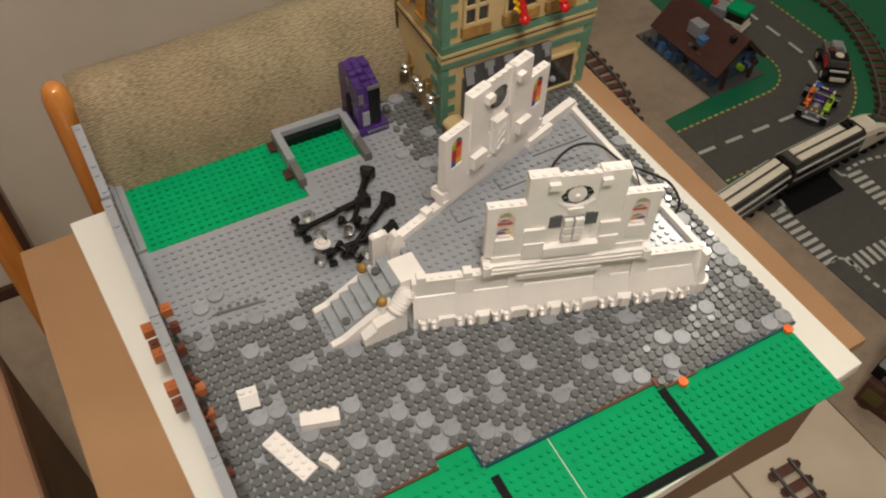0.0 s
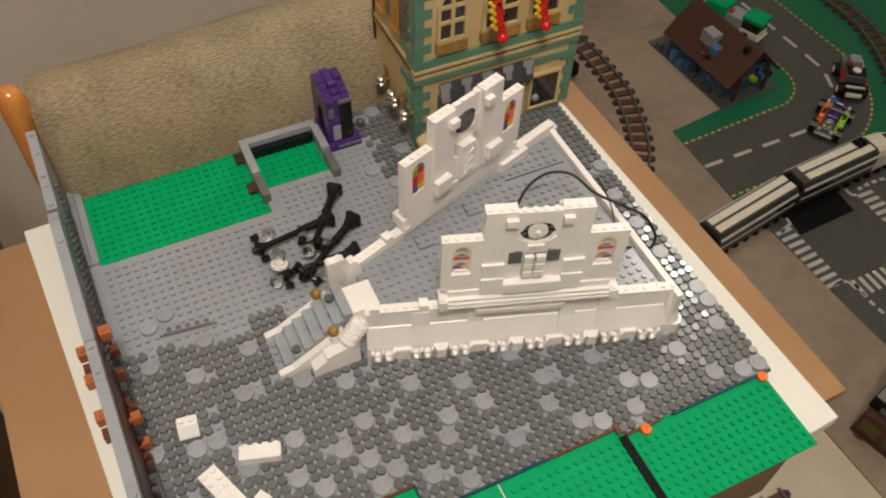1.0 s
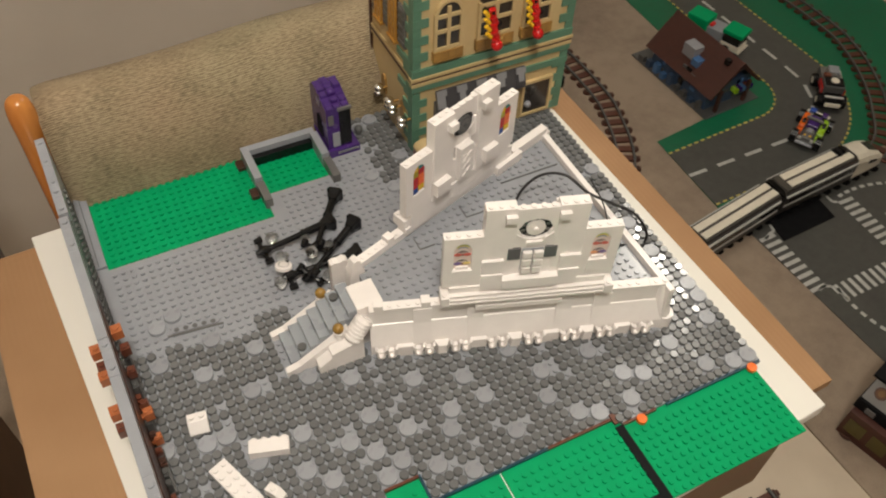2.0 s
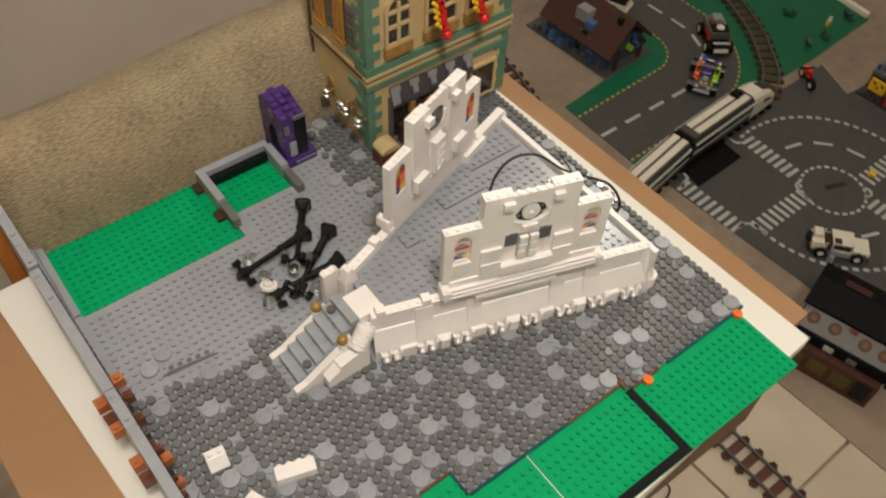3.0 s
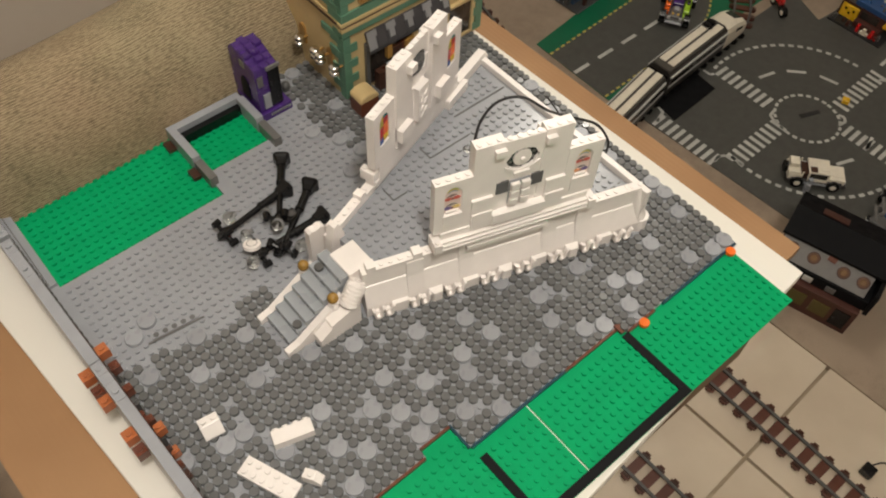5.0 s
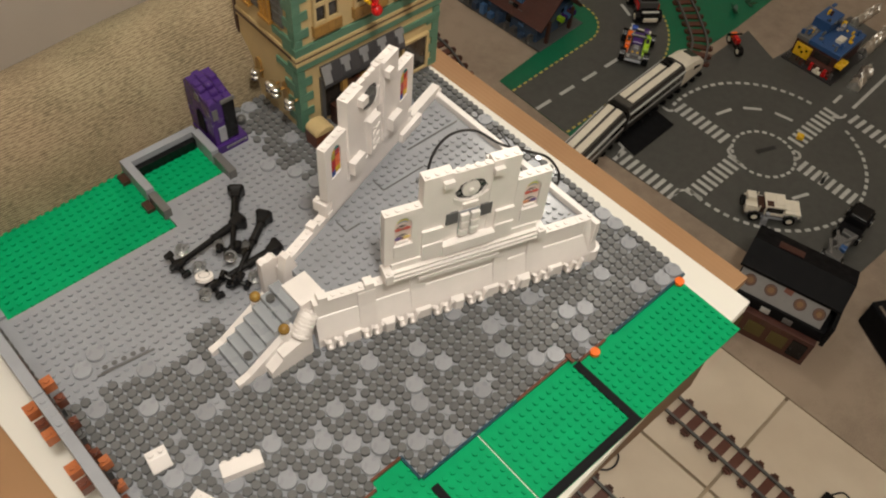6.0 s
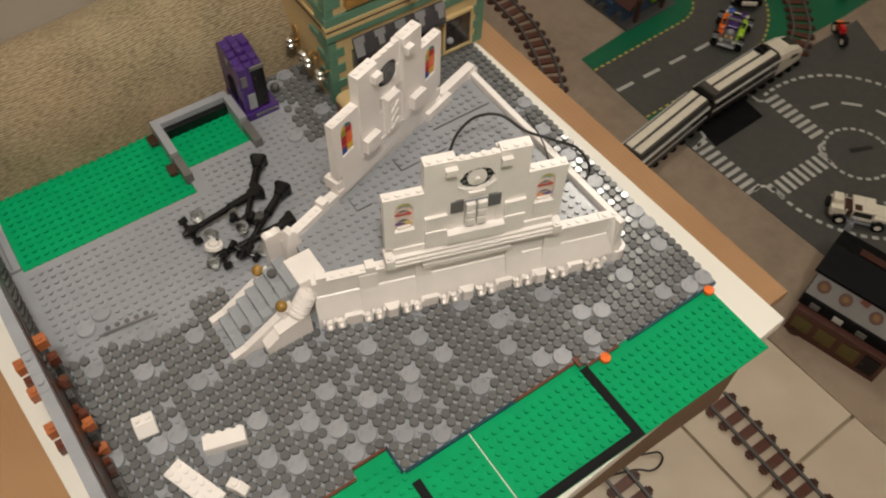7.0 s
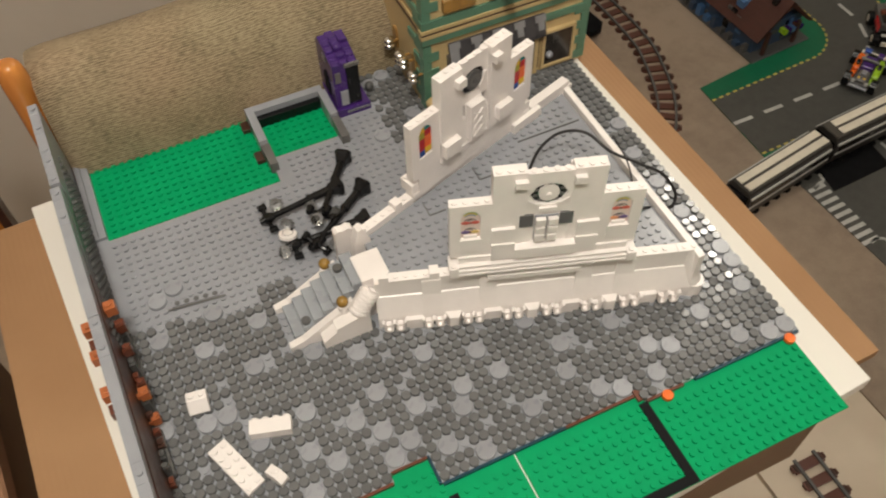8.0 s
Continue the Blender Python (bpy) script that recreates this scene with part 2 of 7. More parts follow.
def tube(bm, pts, r, seg=8):
    """A bent round cable through smooth points."""
    pts = [Vector(p) for p in pts]
    rings = []
    for k, p in enumerate(pts):
        w = (pts[min(k + 1, len(pts) - 1)] - pts[max(k - 1, 0)]).normalized()
        u = w.cross(Vector((0.3, 0.2, 1))).normalized()
        v = w.cross(u)
        rings.append([bm.verts.new(p + (u * math.cos(a) + v * math.sin(a)) * r) for a in (i * math.tau / seg for i in range(seg))])
    for a, b in zip(rings, rings[1:]):
        for k in range(seg):
            bm.faces.new((a[k], a[(k + 1) % seg], b[(k + 1) % seg], b[k]))
    bm.faces.new(rings[0][::-1])
    bm.faces.new(rings[-1])


def turned(bm, base, axis, prof, seg=16):
    """A turned solid: prof lists (distance along the axis, radius)."""
    base, w = Vector(base), Vector(axis).normalized()
    u = w.orthogonal().normalized()
    v = w.cross(u)
    prev = None
    for d, r in prof:
        row = [bm.verts.new(base + w * d + (u * math.cos(k * math.tau / seg) + v * math.sin(k * math.tau / seg)) * r) for k in range(seg)]
        if prev:
            for k in range(seg):
                bm.faces.new((prev[k], prev[(k + 1) % seg], row[(k + 1) % seg], row[k]))
        else:
            bm.faces.new(row[::-1])
        prev = row
    bm.faces.new(prev)


def spline(pts, n=8):
    """Points along a smooth curve through pts."""
    pts = [Vector(p) for p in pts]
    out = []
    for k in range(len(pts) - 1):
        a, b, c, d = pts[max(k - 1, 0)], pts[k], pts[k + 1], pts[min(k + 2, len(pts) - 1)]
        for i in range(n):
            t = i / n
            out.append(0.5 * (2 * b + (c - a) * t + (2 * a - 5 * b + 4 * c - d) * t * t + (3 * b - a - 3 * c + d) * t**3))
    return out + [pts[-1]]


def mesh_of(name, bm, material, smooth=False):
    bmesh.ops.recalc_face_normals(bm, faces=bm.faces)
    me = bpy.data.meshes.new(name)
    bm.to_mesh(me)
    bm.free()
    for m in material if isinstance(material, (list, tuple)) else [material]:
        me.materials.append(m)
    if smooth:
        for p in me.polygons:
            p.use_smooth = True
        me.set_sharp_from_angle(angle=radians(35))
    return me


def part(name, bm, material, parent, label="", smooth=False):
    """Links a bmesh as one mesh object under a thing or a part."""
    ob = new(name, mesh_of(name, bm, material, smooth))
    ob.parent = parent
    if label:
        tagged(ob, label)
    return ob


def thing(name, label, category, bm=None, material=None, group="", kind="", smooth=False):
    ob = new(name, mesh_of(name, bm, material, smooth) if bm else None)
    return tagged(ob, label, category, group, kind)


def bevel(ob, width=0.0003):
    m = ob.modifiers.new("edge", "BEVEL")
    m.width, m.segments, m.limit_method = width, 1, "ANGLE"
    return ob


def bm_new():
    return bmesh.new()


def studs(cells, z, seg=8):
    """Studs on plate cells given by their lower corners, in studs."""
    bm = bm_new()
    for i, j in cells:
        disc(bm, (i + 0.5) * S, (j + 0.5) * S, z, z + 0.0017, 0.0024, seg)
    return bm


# ---- the room ----
def room():
    bm = bm_new()
    box(bm, -2.6, 3.6, 2.2, 2.35, FLOOR, CEILING)
    thing("wall_north", "plain grey-beige painted room wall", "wall", bm, WALLPAINT, kind="structure")
    bm = bm_new()
    box(bm, -2.6, 3.6, -2.55, -2.4, FLOOR, CEILING)
    thing("wall_south", "plain grey-beige painted room wall", "wall", bm, WALLPAINT, kind="structure")
    bm = bm_new()
    box(bm, -2.75, -2.6, -2.55, 2.35, FLOOR, CEILING)
    thing("wall_west", "plain grey-beige painted room wall", "wall", bm, WALLPAINT, kind="structure")
    bm = bm_new()
    box(bm, 3.6, 3.75, -2.55, 2.35, FLOOR, CEILING)
    thing("wall_east", "plain grey-beige painted room wall", "wall", bm, WALLPAINT, kind="structure")
    bm = bm_new()
    box(bm, -2.6, 0.20, 1.070, 1.17, FLOOR - 0.012, CEILING)
    thing("wall_partition", "plain grey-beige painted wall behind the sofa", "wall", bm, WALLPAINT, kind="structure")
    bm = bm_new()
    box(bm, -2.6, 0.20, 1.058, 1.0698, FLOOR - 0.002, FLOOR + 0.030)
    thing("baseboard", "dark brown wooden baseboard along the wall", "baseboard", bm, BROWN, kind="structure")
    bm = bm_new()
    box(bm, -2.75, 3.75, -2.55, 2.35, CEILING, CEILING + 0.1)
    thing("ceiling", "plain white painted ceiling", "ceiling", bm, CEILPAINT, kind="structure")
    bm = bm_new()
    box(bm, -2.75, 3.75, -2.55, 2.35, FLOOR - 0.15, FLOOR - 0.012)
    thing("floor", "floor under carpet and beige stone tiles", "floor", bm, GROUT, kind="structure")
    bm = bm_new()
    box(bm, 0.0, 3.0, 0, 4.65, 0.0, 0.014)
    c = thing("carpet", "worn brown-grey carpet with a short pile", "carpet", bm, CARPET, kind="structure")
    c.matrix_world = pose(0.688, -2.5, FLOOR - 0.012, 0, 0, 3)
    bm = bm_new()
    box(bm, -2.5, -0.56, -2.3, 1.055, FLOOR - 0.0019, FLOOR + 0.004)
    thing("carpet", "worn brown-grey carpet with a short pile", "carpet", bm, CARPET, kind="structure")


room()


def floor_tiles():
    top = bpy.data.objects["floor"]
    w, g = 0.300, 0.007
    bm = bm_new()
    box(bm, g / 2, w - g / 2, g / 2, w - g / 2, 0, 0.010)
    me = mesh_of("floor_tile", bm, FLOORTILE)
    for i in range(-7, 2):
        for j in range(-7, 7):
            x = (i - 1) * w
            if x + w > 0.41:
                continue
            ob = new("floor_tile", me)
            ob.parent = top
            q = Matrix.Rotation(radians(2), 4, "Z") @ Vector((x, j * w, 0))
            ob.location = (0.297 + q.x, -0.111 + q.y, FLOOR - 0.012)
            ob.rotation_euler.z = radians(2)


# ---- table: box, flattened box, white board ----
def table():
    bm = bm_new()
    box(bm, -0.52, 0.006, -0.0600, 0.38, -0.130, -0.0366)
    ob = thing("cardboard_box", "shallow dark brown cardboard box under the display", "box", bm, DARKCARD)
    bevel(ob, 0.003)
    sheet = thing("flattened_cardboard", "flattened brown cardboard sheet under the white board", "cardboard")
    bm = bm_new()
    box(bm, -0.588, 0.069, -0.040, 0.4336, -0.030, -0.0185)
    part("upper_layer", bm, CARD, sheet)
    bm = bm_new()
    box(bm, -0.590, 0.066, -0.037, 0.431, -0.0302 - 0.006, -0.0304)
    part("lower_layer", bm, CARD, sheet)
    sheet.rotation_euler.z = radians(1.5)
    tab = thing("side_table", "low wooden side table carrying the boxes", "table")
    bm = bm_new()
    box(bm, -0.45, -0.16, 0.06, 0.36, -0.157, -0.1302)
    part("tabletop", bm, VARNISH, tab)
    for x, y in ((-0.43, 0.09), (-0.20, 0.09), (-0.43, 0.33), (-0.20, 0.33)):
        bm = bm_new()
        box(bm, x - 0.02, x + 0.02, y - 0.02, y + 0.02, FLOOR - 0.002, -0.1572)
        part("leg", bm, VARNISH, tab)
    bm = bm_new()
    lo, hi = ([bm.verts.new((x, y, z)) for x, y in ((-0.510, -0.0940), (0.0340, -0.0600), (0.0149, 0.4389), (-0.5464, 0.4173))] for z in (-0.0180, -0.0017))
    bm.faces.new(lo)
    bm.faces.new(hi)
    for k in range(4):
        bm.faces.new((lo[k], lo[(k + 1) % 4], hi[(k + 1) % 4], hi[k]))
    b = thing("white_board", "thick white foam board under the toy plates", "board", bm, BOARD)
    bevel(b, 0.0008)


table()

# ---- plan of the toy plaza, in studs ----
ANG = radians(18.6)
AXIS = 0.1835
W0 = (-0.303, 0.1495)


def on_wall(side):
    """Maps (along, inward, up) in metres to the world: side 1 is the wall towards the lawn's front, -1 its mirror image."""
    c, s = math.cos(ANG), math.sin(ANG)
    y0 = W0[1] if side > 0 else 2 * AXIS - W0[1]

    def f(a, v, z):
        return (W0[0] + a * c + v * s, y0 + side * (-a * s + v * c), z)

    return f


def inside_bank(x, y, grow=0.0):
    """Whether a place (in studs) lies under the white wedge or its stairs."""
    x, y = x * S, y * S
    half = 0.034 + (x - W0[0]) * math.tan(ANG) + grow
    if W0[0] - 0.004 < x < -0.050 + grow and abs(y - AXIS) < half:
        return True
    return -0.371 - grow < x < -0.29 and abs(y - AXIS) < 0.023 + grow


def front_edge(x):
    return 0 if x >= -17.5 else 1 if x >= -39 else 4 if x >= -43 else 3


def paved(x, y):
    """Whether a plaza cell is laid with small dark round tiles."""
    if x < -44:
        top = 29 if x < -56 else 28 if x < -52 else 27 if x < -48 else 29
        if y < top:
            return True
    elif y < AXIS / S:
        return True
    if x > -12:
        return True
    if y > 33 and x > -20:
        return True
    if y > 43:
        return x > -25.6 + 0.7 * math.sin(y * 2.3)
    return y > 38.5 and x > -26.3 + (y < 41.5) * 1.0


BIG = ("-59,27 -55,24 -51,20 -53,28 -49,25 -45,19 -41,17 -41,12 -38,9 -35,14 -30,12 -33,9 -34,7 -28,4 -22,9 -23,6 -16,9 "
       "-21,3 -19,2 -14,5 -12,4 -15,2 -7,6 -5,2 -2,1 0,1 -1,7 0,10 0,12 -1,18 -1,23 -1,28 0,33 -44,10 -42,8 -40,6 -37,4 -34,2 "
       "-42,5 -49,9 -48,13 -53,12 -55,16 -57,16 -50,5 -61,17 -47,7 -29,9 -24,13 -23,54 -25,53 -22,46")
LOOSE = "-56,33 -58,32 -27,44 -25,41 -24,38 -27,36"
BIG = [tuple(float(v) for v in p.split(",")) for p in BIG.split()]
LOOSE = [tuple(float(v) for v in p.split(",")) for p in LOOSE.split()]


def plaza():
    random.seed(4)
    top = thing("toy_plaza", "grey toy brick plaza laid with dark round tiles", "toy plaza")
    for x0, x1, y0, y1 in ((-17.5, 1, 0, 47), (-31, -17.5, 1, 57), (-39, -31, 1, 46.5), (-40.6, -39, 4, 46.5), (-43, -40.6, 4, 42.60), (-61, -43, 3, 42.60), (-61.5, -61, 3, 31), (-62.6, -61, 31, 56)):
        bm = bm_new()
        box(bm, x0 * S, x1 * S, y0 * S, y1 * S, 0.0001, P)
        part("base_plate", bm, GREY, top)
    taken, dark, bare = set(), [], []
    for x, y in BIG + LOOSE:
        taken |= {(int(x) + i, int(y) + j) for i in (-1, 0) for j in (-1, 0)}
    for i in range(-63, 1):
        for j in range(0, 57):
            x, y = i + 0.5, j + 0.5
            if y < front_edge(x) or (i, j) in taken or inside_bank(x, y, -0.003):
                continue
            if y > 46 and x > -20.5 or y > 42.2 and x < -31 and not (y < 46.5 and x > -39.4):
                if not (x < -61 and y > 43):
                    continue
            if x < -61 and (y > 29 or x < -61.5):
                continue
            if paved(x, y) and not inside_bank(x, y, 0.002):
                (bare if random.random() < 0.035 else dark).append((i, j))
            else:
                bare.append((i, j))
    part("studs", studs(bare, P - 0.0001), GREY, top)["kind"] = "stuff"
    bm = bm_new()
    disc(bm, 0, 0, 0, P, 0.00395, 14, 0.0005)
    tile = mesh_of("round_tile", bm, DARK)
    near = sorted(dark, key=lambda c: c[1] + abs(c[0] + 26) * 0.35)
    for i, j in near[:300]:
        ob = new("round_tile", tile)
        ob.parent = top
        ob.location = ((i + 0.5) * S + random.uniform(-1, 1) * 0.0001, (j + 0.5) * S, P + 0.0001)
        ob.rotation_euler = (random.gauss(0, 0.02), random.gauss(0, 0.02), random.random())
    bm = bm_new()
    for i, j in near[300:]:
        disc(bm, (i + 0.5) * S + random.uniform(-1, 1) * 0.0001, (j + 0.5) * S, P + 0.0001, 2 * P + random.uniform(-1, 1) * 0.00008, 0.00395, 12, 0.0005, (random.gauss(0, 0.022), random.gauss(0, 0.022)))
    tagged(part("round_tiles", bm, DARK, top), kind="stuff")
    bm = bm_new()
    disc(bm, 0, 0, 0, P, 0.0079, 24, 0.0005)
    tile = mesh_of("large_round_tile", bm, TILE_GREY)
    for x, y in BIG + LOOSE:
        ob = new("large_round_tile", tile)
        ob.parent = top
        ob.location = (x * S, y * S, P + 0.0001)
        ob.rotation_euler = (random.uniform(-0.006, 0.006), random.uniform(-0.006, 0.006), 0)
    # coloured plates that show along the front edge
    for name, m, x0, x1, y in (("edge_plate", TEAL, -11.8, 0.9, 0), ("edge_plate", REDBROWN, -17.4, -13.2, 0), ("edge_plate", TEAL, -38.9, -26, 1), ("edge_plate", REDBROWN, -26, -17.6, 1), ("edge_plate", REDBROWN, -42.9, -39.2, 4), ("edge_plate", REDBROWN, -62, -43.1, 3)):
        bm = bm_new()
        box(bm, x0 * S, x1 * S, (y - 0.25) * S, (y + 0.02) * S, 0.0002, P + 0.0003)
        part(name, bm, m, top, "dark red-brown plate" if m is REDBROWN else "dark teal plate")
    bm = bm_new()
    box(bm, -39.25 * S, -39.0 * S, 1 * S, 4 * S, 0.0002, P + 0.0003)
    part("edge_plate", bm, TEAL, top, "dark teal plate")
    bm = bm_new()
    box(bm, -18.3 * S, -17.5 * S, 0.1 * S, 1.3 * S, P, P + 0.0022)
    part("edge_plate", bm, REDBROWN, top, "dark red-brown plate")


def green_plates():
    for name, x0, x1, y0, y1, lab in (
        ("green_baseplate", -31.50, 0, -9, 1, "studded green toy baseplate at the plaza's front"),
        ("green_baseplate", -63, -31.70, -9, 4, "studded green toy baseplate at the plaza's front"),
        ("green_lawn_plate", -61, -40.6, 42.62, 57, "studded green toy lawn plate beside the sofa"),
        ("green_lawn_plate", -40.3, -31.6, 46.5, 54, "small studded green lawn plate inside a low grey wall"),
    ):
        bm = bm_new()
        box(bm, x0 * S, x1 * S, y0 * S, y1 * S, -0.0016, 0)
        t = thing(name, lab, "toy baseplate", bm, GREEN)
        cells = []
        for i in range(int(x1 - x0)):
            for j in range(int(y1 - y0)):
                x, y = x1 - 1 - i, y0 + j
                if y0 > 40 or y + 1 <= front_edge(x + 0.5) - 0.3:
                    cells.append((x, y))
        part("studs", studs(cells, -0.0001), GREEN, t)
    for x, y in ((-0.5, -0.5), (-15.3 + 0.0, -0.5)):
        bm = bm_new()
        disc(bm, 0, 0, 0, P, 0.0046, 16, 0.0003)
        ob = thing("round_plate", "small bright orange round plate on the green baseplate", "toy plate", bm, ORANGE, group="orange markers")
        ob.location = (x * S, y * S, 0.0017)
    tape = thing("black_tape", "strip of matt black tape stuck on green plates", "tape")
    for x0, x1, y0, y1 in ((-18.35, -17.4, -8.04, -0.1), (-39.9, -17.4, -9, -8.05), (-39.0, -38.1, -8.04, -0.4)):
        bm = bm_new()
        box(bm, x0 * S, x1 * S, y0 * S, y1 * S, 0.0012, 0.0024)
        part("tape_strip", bm, TAPE, tape)


plaza()
green_plates()


def group_part(name, parent, label=""):
    ob = new(name)
    ob.parent = parent
    return tagged(ob, label) if label else ob


# ---- the white bank: wedge base, two facades, stairs ----
def bank():
    top = thing("toy_bank", "unfinished white toy brick bank with two facades", "toy building")
    for side in (1, -1):
        f = on_wall(side)
        L = 33.3 * S
        w = part("outer_wall", bm_wall(f, L, 1.1 * S if side > 0 else 0.0), WHITE, top)
        for s in range(8):
            a = (1.62 + 4.07 * s) * S
            for d in (-0.58, 0.58):
                bm = bm_new()
                clip(bm, f, a + d * S, 0.0122)
                part("clip", bm, WHITE, w)
        for s in range(7):
            a0, a1 = (1.62 + 4.07 * s + 1.12) * S, (1.62 + 4.07 * (s + 1) - 1.12) * S
            bm = bm_new()
            plan = [(a0, 0.002), (a0 + 0.0034, -0.0060), (a1 - 0.0034, -0.0060), (a1, 0.002)] if s % 2 else [(a0, 0.002), (a0, -0.0030), (a1, -0.0030), (a1, 0.002)]
            prism(bm, plan, 0.0034, 0.0184 if s % 2 else 0.0176, lambda a, z, v: f(a, v, z))
            bevel(part("foot_block", bm, WHITE, w), 0.0004)
        for a0, a1 in ((4.67, 6.6), (10.5, 12.2), (20.2, 21.95), (24.3, 26.3)):
            bm = bm_new()
            prism(bm, [(0.0008, 0.0196), (0.0054, 0.0400), (0.0070, 0.0570), (0.0084, 0.0570), (0.0084, 0.0196)], a0 * S, a1 * S, lambda v, a, z: f(a, v, z))
            part("pilaster", bm, WHITE, w)
        bm = bm_new()
        a, k = 0.5 * S, 0
        for n in (1, 4, 1, 6, 6, 6, 6, 2 if side < 0 else 1.7):
            box(bm, a, a + n * S - 0.0003, 0.0075, 0.0160, 0.0575, 0.0607 if n > 1 else 0.0655, f)
            a += n * S
        a = 0.7 * S
        for n in range(32):
            if not 6.6 < n < 26 and n % 6 != 5:
                rod(bm, f(a + (n + 0.5) * S, 0.0118, 0.0604), f(a + (n + 0.5) * S, 0.0118, 0.0617), 0.0024, seg=8)
        part("coping", bm, WHITE, w)
        facade(top, f, side)
    f = on_wall(1)
    bm = bm_new()
    rod(bm, f(33.25 * S, 0.0076, 0.0034), f(33.25 * S, 0.0076, 0.0186), 0.0086, 0.0083, seg=24)
    rod(bm, f(32.85 * S, 0.0092, 0.0187), f(31.95 * S, 0.0122, 0.0574), 0.0086, 0.0050, seg=24)
    part("corner_post", bm, WHITE, top, "rounded white corner post", True)
    f = on_wall(-1)
    bm = bm_new()
    box(bm, 22.8 * S, 27.2 * S, 0.0165, 0.0215, 0.0537, 0.0640, f)
    part("inner_ledge", bm, WHITE, top, "white ledge along the inner wall")
    bm = bm_new()
    box(bm, 26.2 * S, 32.6 * S, 0.0080, 0.0165, 0.0610, 0.0650, f)
    part("coping", bm, WHITE, top)
    floor_plate(top)
    stairs(top)


def bm_wall(f, L, lean):
    """Low wall: a stepped foot, sloped panels and a plain upper course."""
    bm = bm_new()
    prism_a = [(0.0006, 0.0033), (0.0006, 0.0165), (0.0010, 0.0185), (0.0012, 0.0192), (0.0072, 0.0395), (0.0082, 0.0400), (0.0082, 0.0575), (0.016, 0.0575), (0.016, 0.0033)]
    rows = []
    for a in (0.0, L):
        rows.append([bm.verts.new(f(a - (lean * min(1.0, max(0.0, (z - 0.0185) / 0.02)) if a else 0.0), v, z)) for v, z in prism_a])
    bm.faces.new(rows[0])
    bm.faces.new(rows[1][::-1])
    for k in range(len(prism_a)):
        j = (k + 1) % len(prism_a)
        bm.faces.new((rows[0][k], rows[1][k], rows[1][j], rows[0][j]))
    return bm


def clip(bm, f, a, z):
    """An upright U-shaped clip with flared lips, held out from the wall's foot by a short stem."""
    arch = [(0.0029 * math.cos(radians(180 + 22.5 * k)), 0.0029 * math.sin(radians(180 + 22.5 * k))) for k in range(9)]
    path = [(-0.0044, 0.0092), (-0.0030, 0.0062)] + arch + [(0.0030, 0.0062), (0.0044, 0.0092)]
    prev = None
    for k, (x, h) in enumerate(path):
        dx, dh = (x / 0.0029 * 0.0009, h / 0.0029 * 0.0009) if 1 < k < len(path) - 2 else (math.copysign(0.0008, x), 0.0002)
        sec = [bm.verts.new(f(a + x + s * dx, v, z + h + s * dh)) for s, v in ((1, -0.0072), (1, -0.0030), (-1, -0.0030), (-1, -0.0072))]
        if prev:
            for i in range(4):
                bm.faces.new((prev[i], prev[(i + 1) % 4], sec[(i + 1) % 4], sec[i]))
        else:
            bm.faces.new(sec)
        prev = sec
    bm.faces.new(prev[::-1])
    box(bm, a - 0.0022, a + 0.0022, -0.0032, 0.0008, z - 0.0050, z + 0.0010, f)


def ring(cx, cz, rx, rz, n, a0=0.0, a1=360.0):
    return [(cx + rx * math.cos(radians(a0 + (a1 - a0) * k / n)), cz + rz * math.sin(radians(a0 + (a1 - a0) * k / n))) for k in range(n + 1)]


def holed(bm, outer, hole, y0, y1, f):
    """A slab with one opening through it; both outlines are (x, z) lists of equal length, matched point by point."""
    n = len(outer)
    vs = {}
    for key, pts in (("o", outer), ("h", hole)):
        for y in (y0, y1):
            vs[key, y] = [bm.verts.new(f(x, y, z)) for x, z in pts]
    for k in range(n):
        j = (k + 1) % n
        bm.faces.new((vs["o", y0][k], vs["o", y0][j], vs["h", y0][j], vs["h", y0][k]))
        bm.faces.new((vs["o", y1][k], vs["h", y1][k], vs["h", y1][j], vs["o", y1][j]))
        bm.faces.new((vs["o", y0][k], vs["o", y1][k], vs["o", y1][j], vs["o", y0][j]))
        bm.faces.new((vs["h", y0][k], vs["h", y0][j], vs["h", y1][j], vs["h", y1][k]))


def square_round(x0, x1, z0, z1, hole):
    """For each point of a hole the matching point on the surrounding rectangle."""
    cx, cz = sum(p[0] for p in hole) / len(hole), sum(p[1] for p in hole) / len(hole)
    out = []
    for x, z in hole:
        dx, dz = x - cx, z - cz
        k = min(((x1 - cx) / dx if dx > 0 else (x0 - cx) / dx) if abs(dx) > 1e-9 else 1e9, ((z1 - cz) / dz if dz > 0 else (z0 - cz) / dz) if abs(dz) > 1e-9 else 1e9)
        out.append((cx + dx * k, cz + dz * k))
    for c in ((x0, z0), (x1, z0), (x1, z1), (x0, z1)):
        k = min(range(len(out)), key=lambda i: (out[i][0] - c[0]) ** 2 + (out[i][1] - c[1]) ** 2)
        out[k] = c
    return out


ZB = 0.0800
OUT, INN = 0.008, 0.016


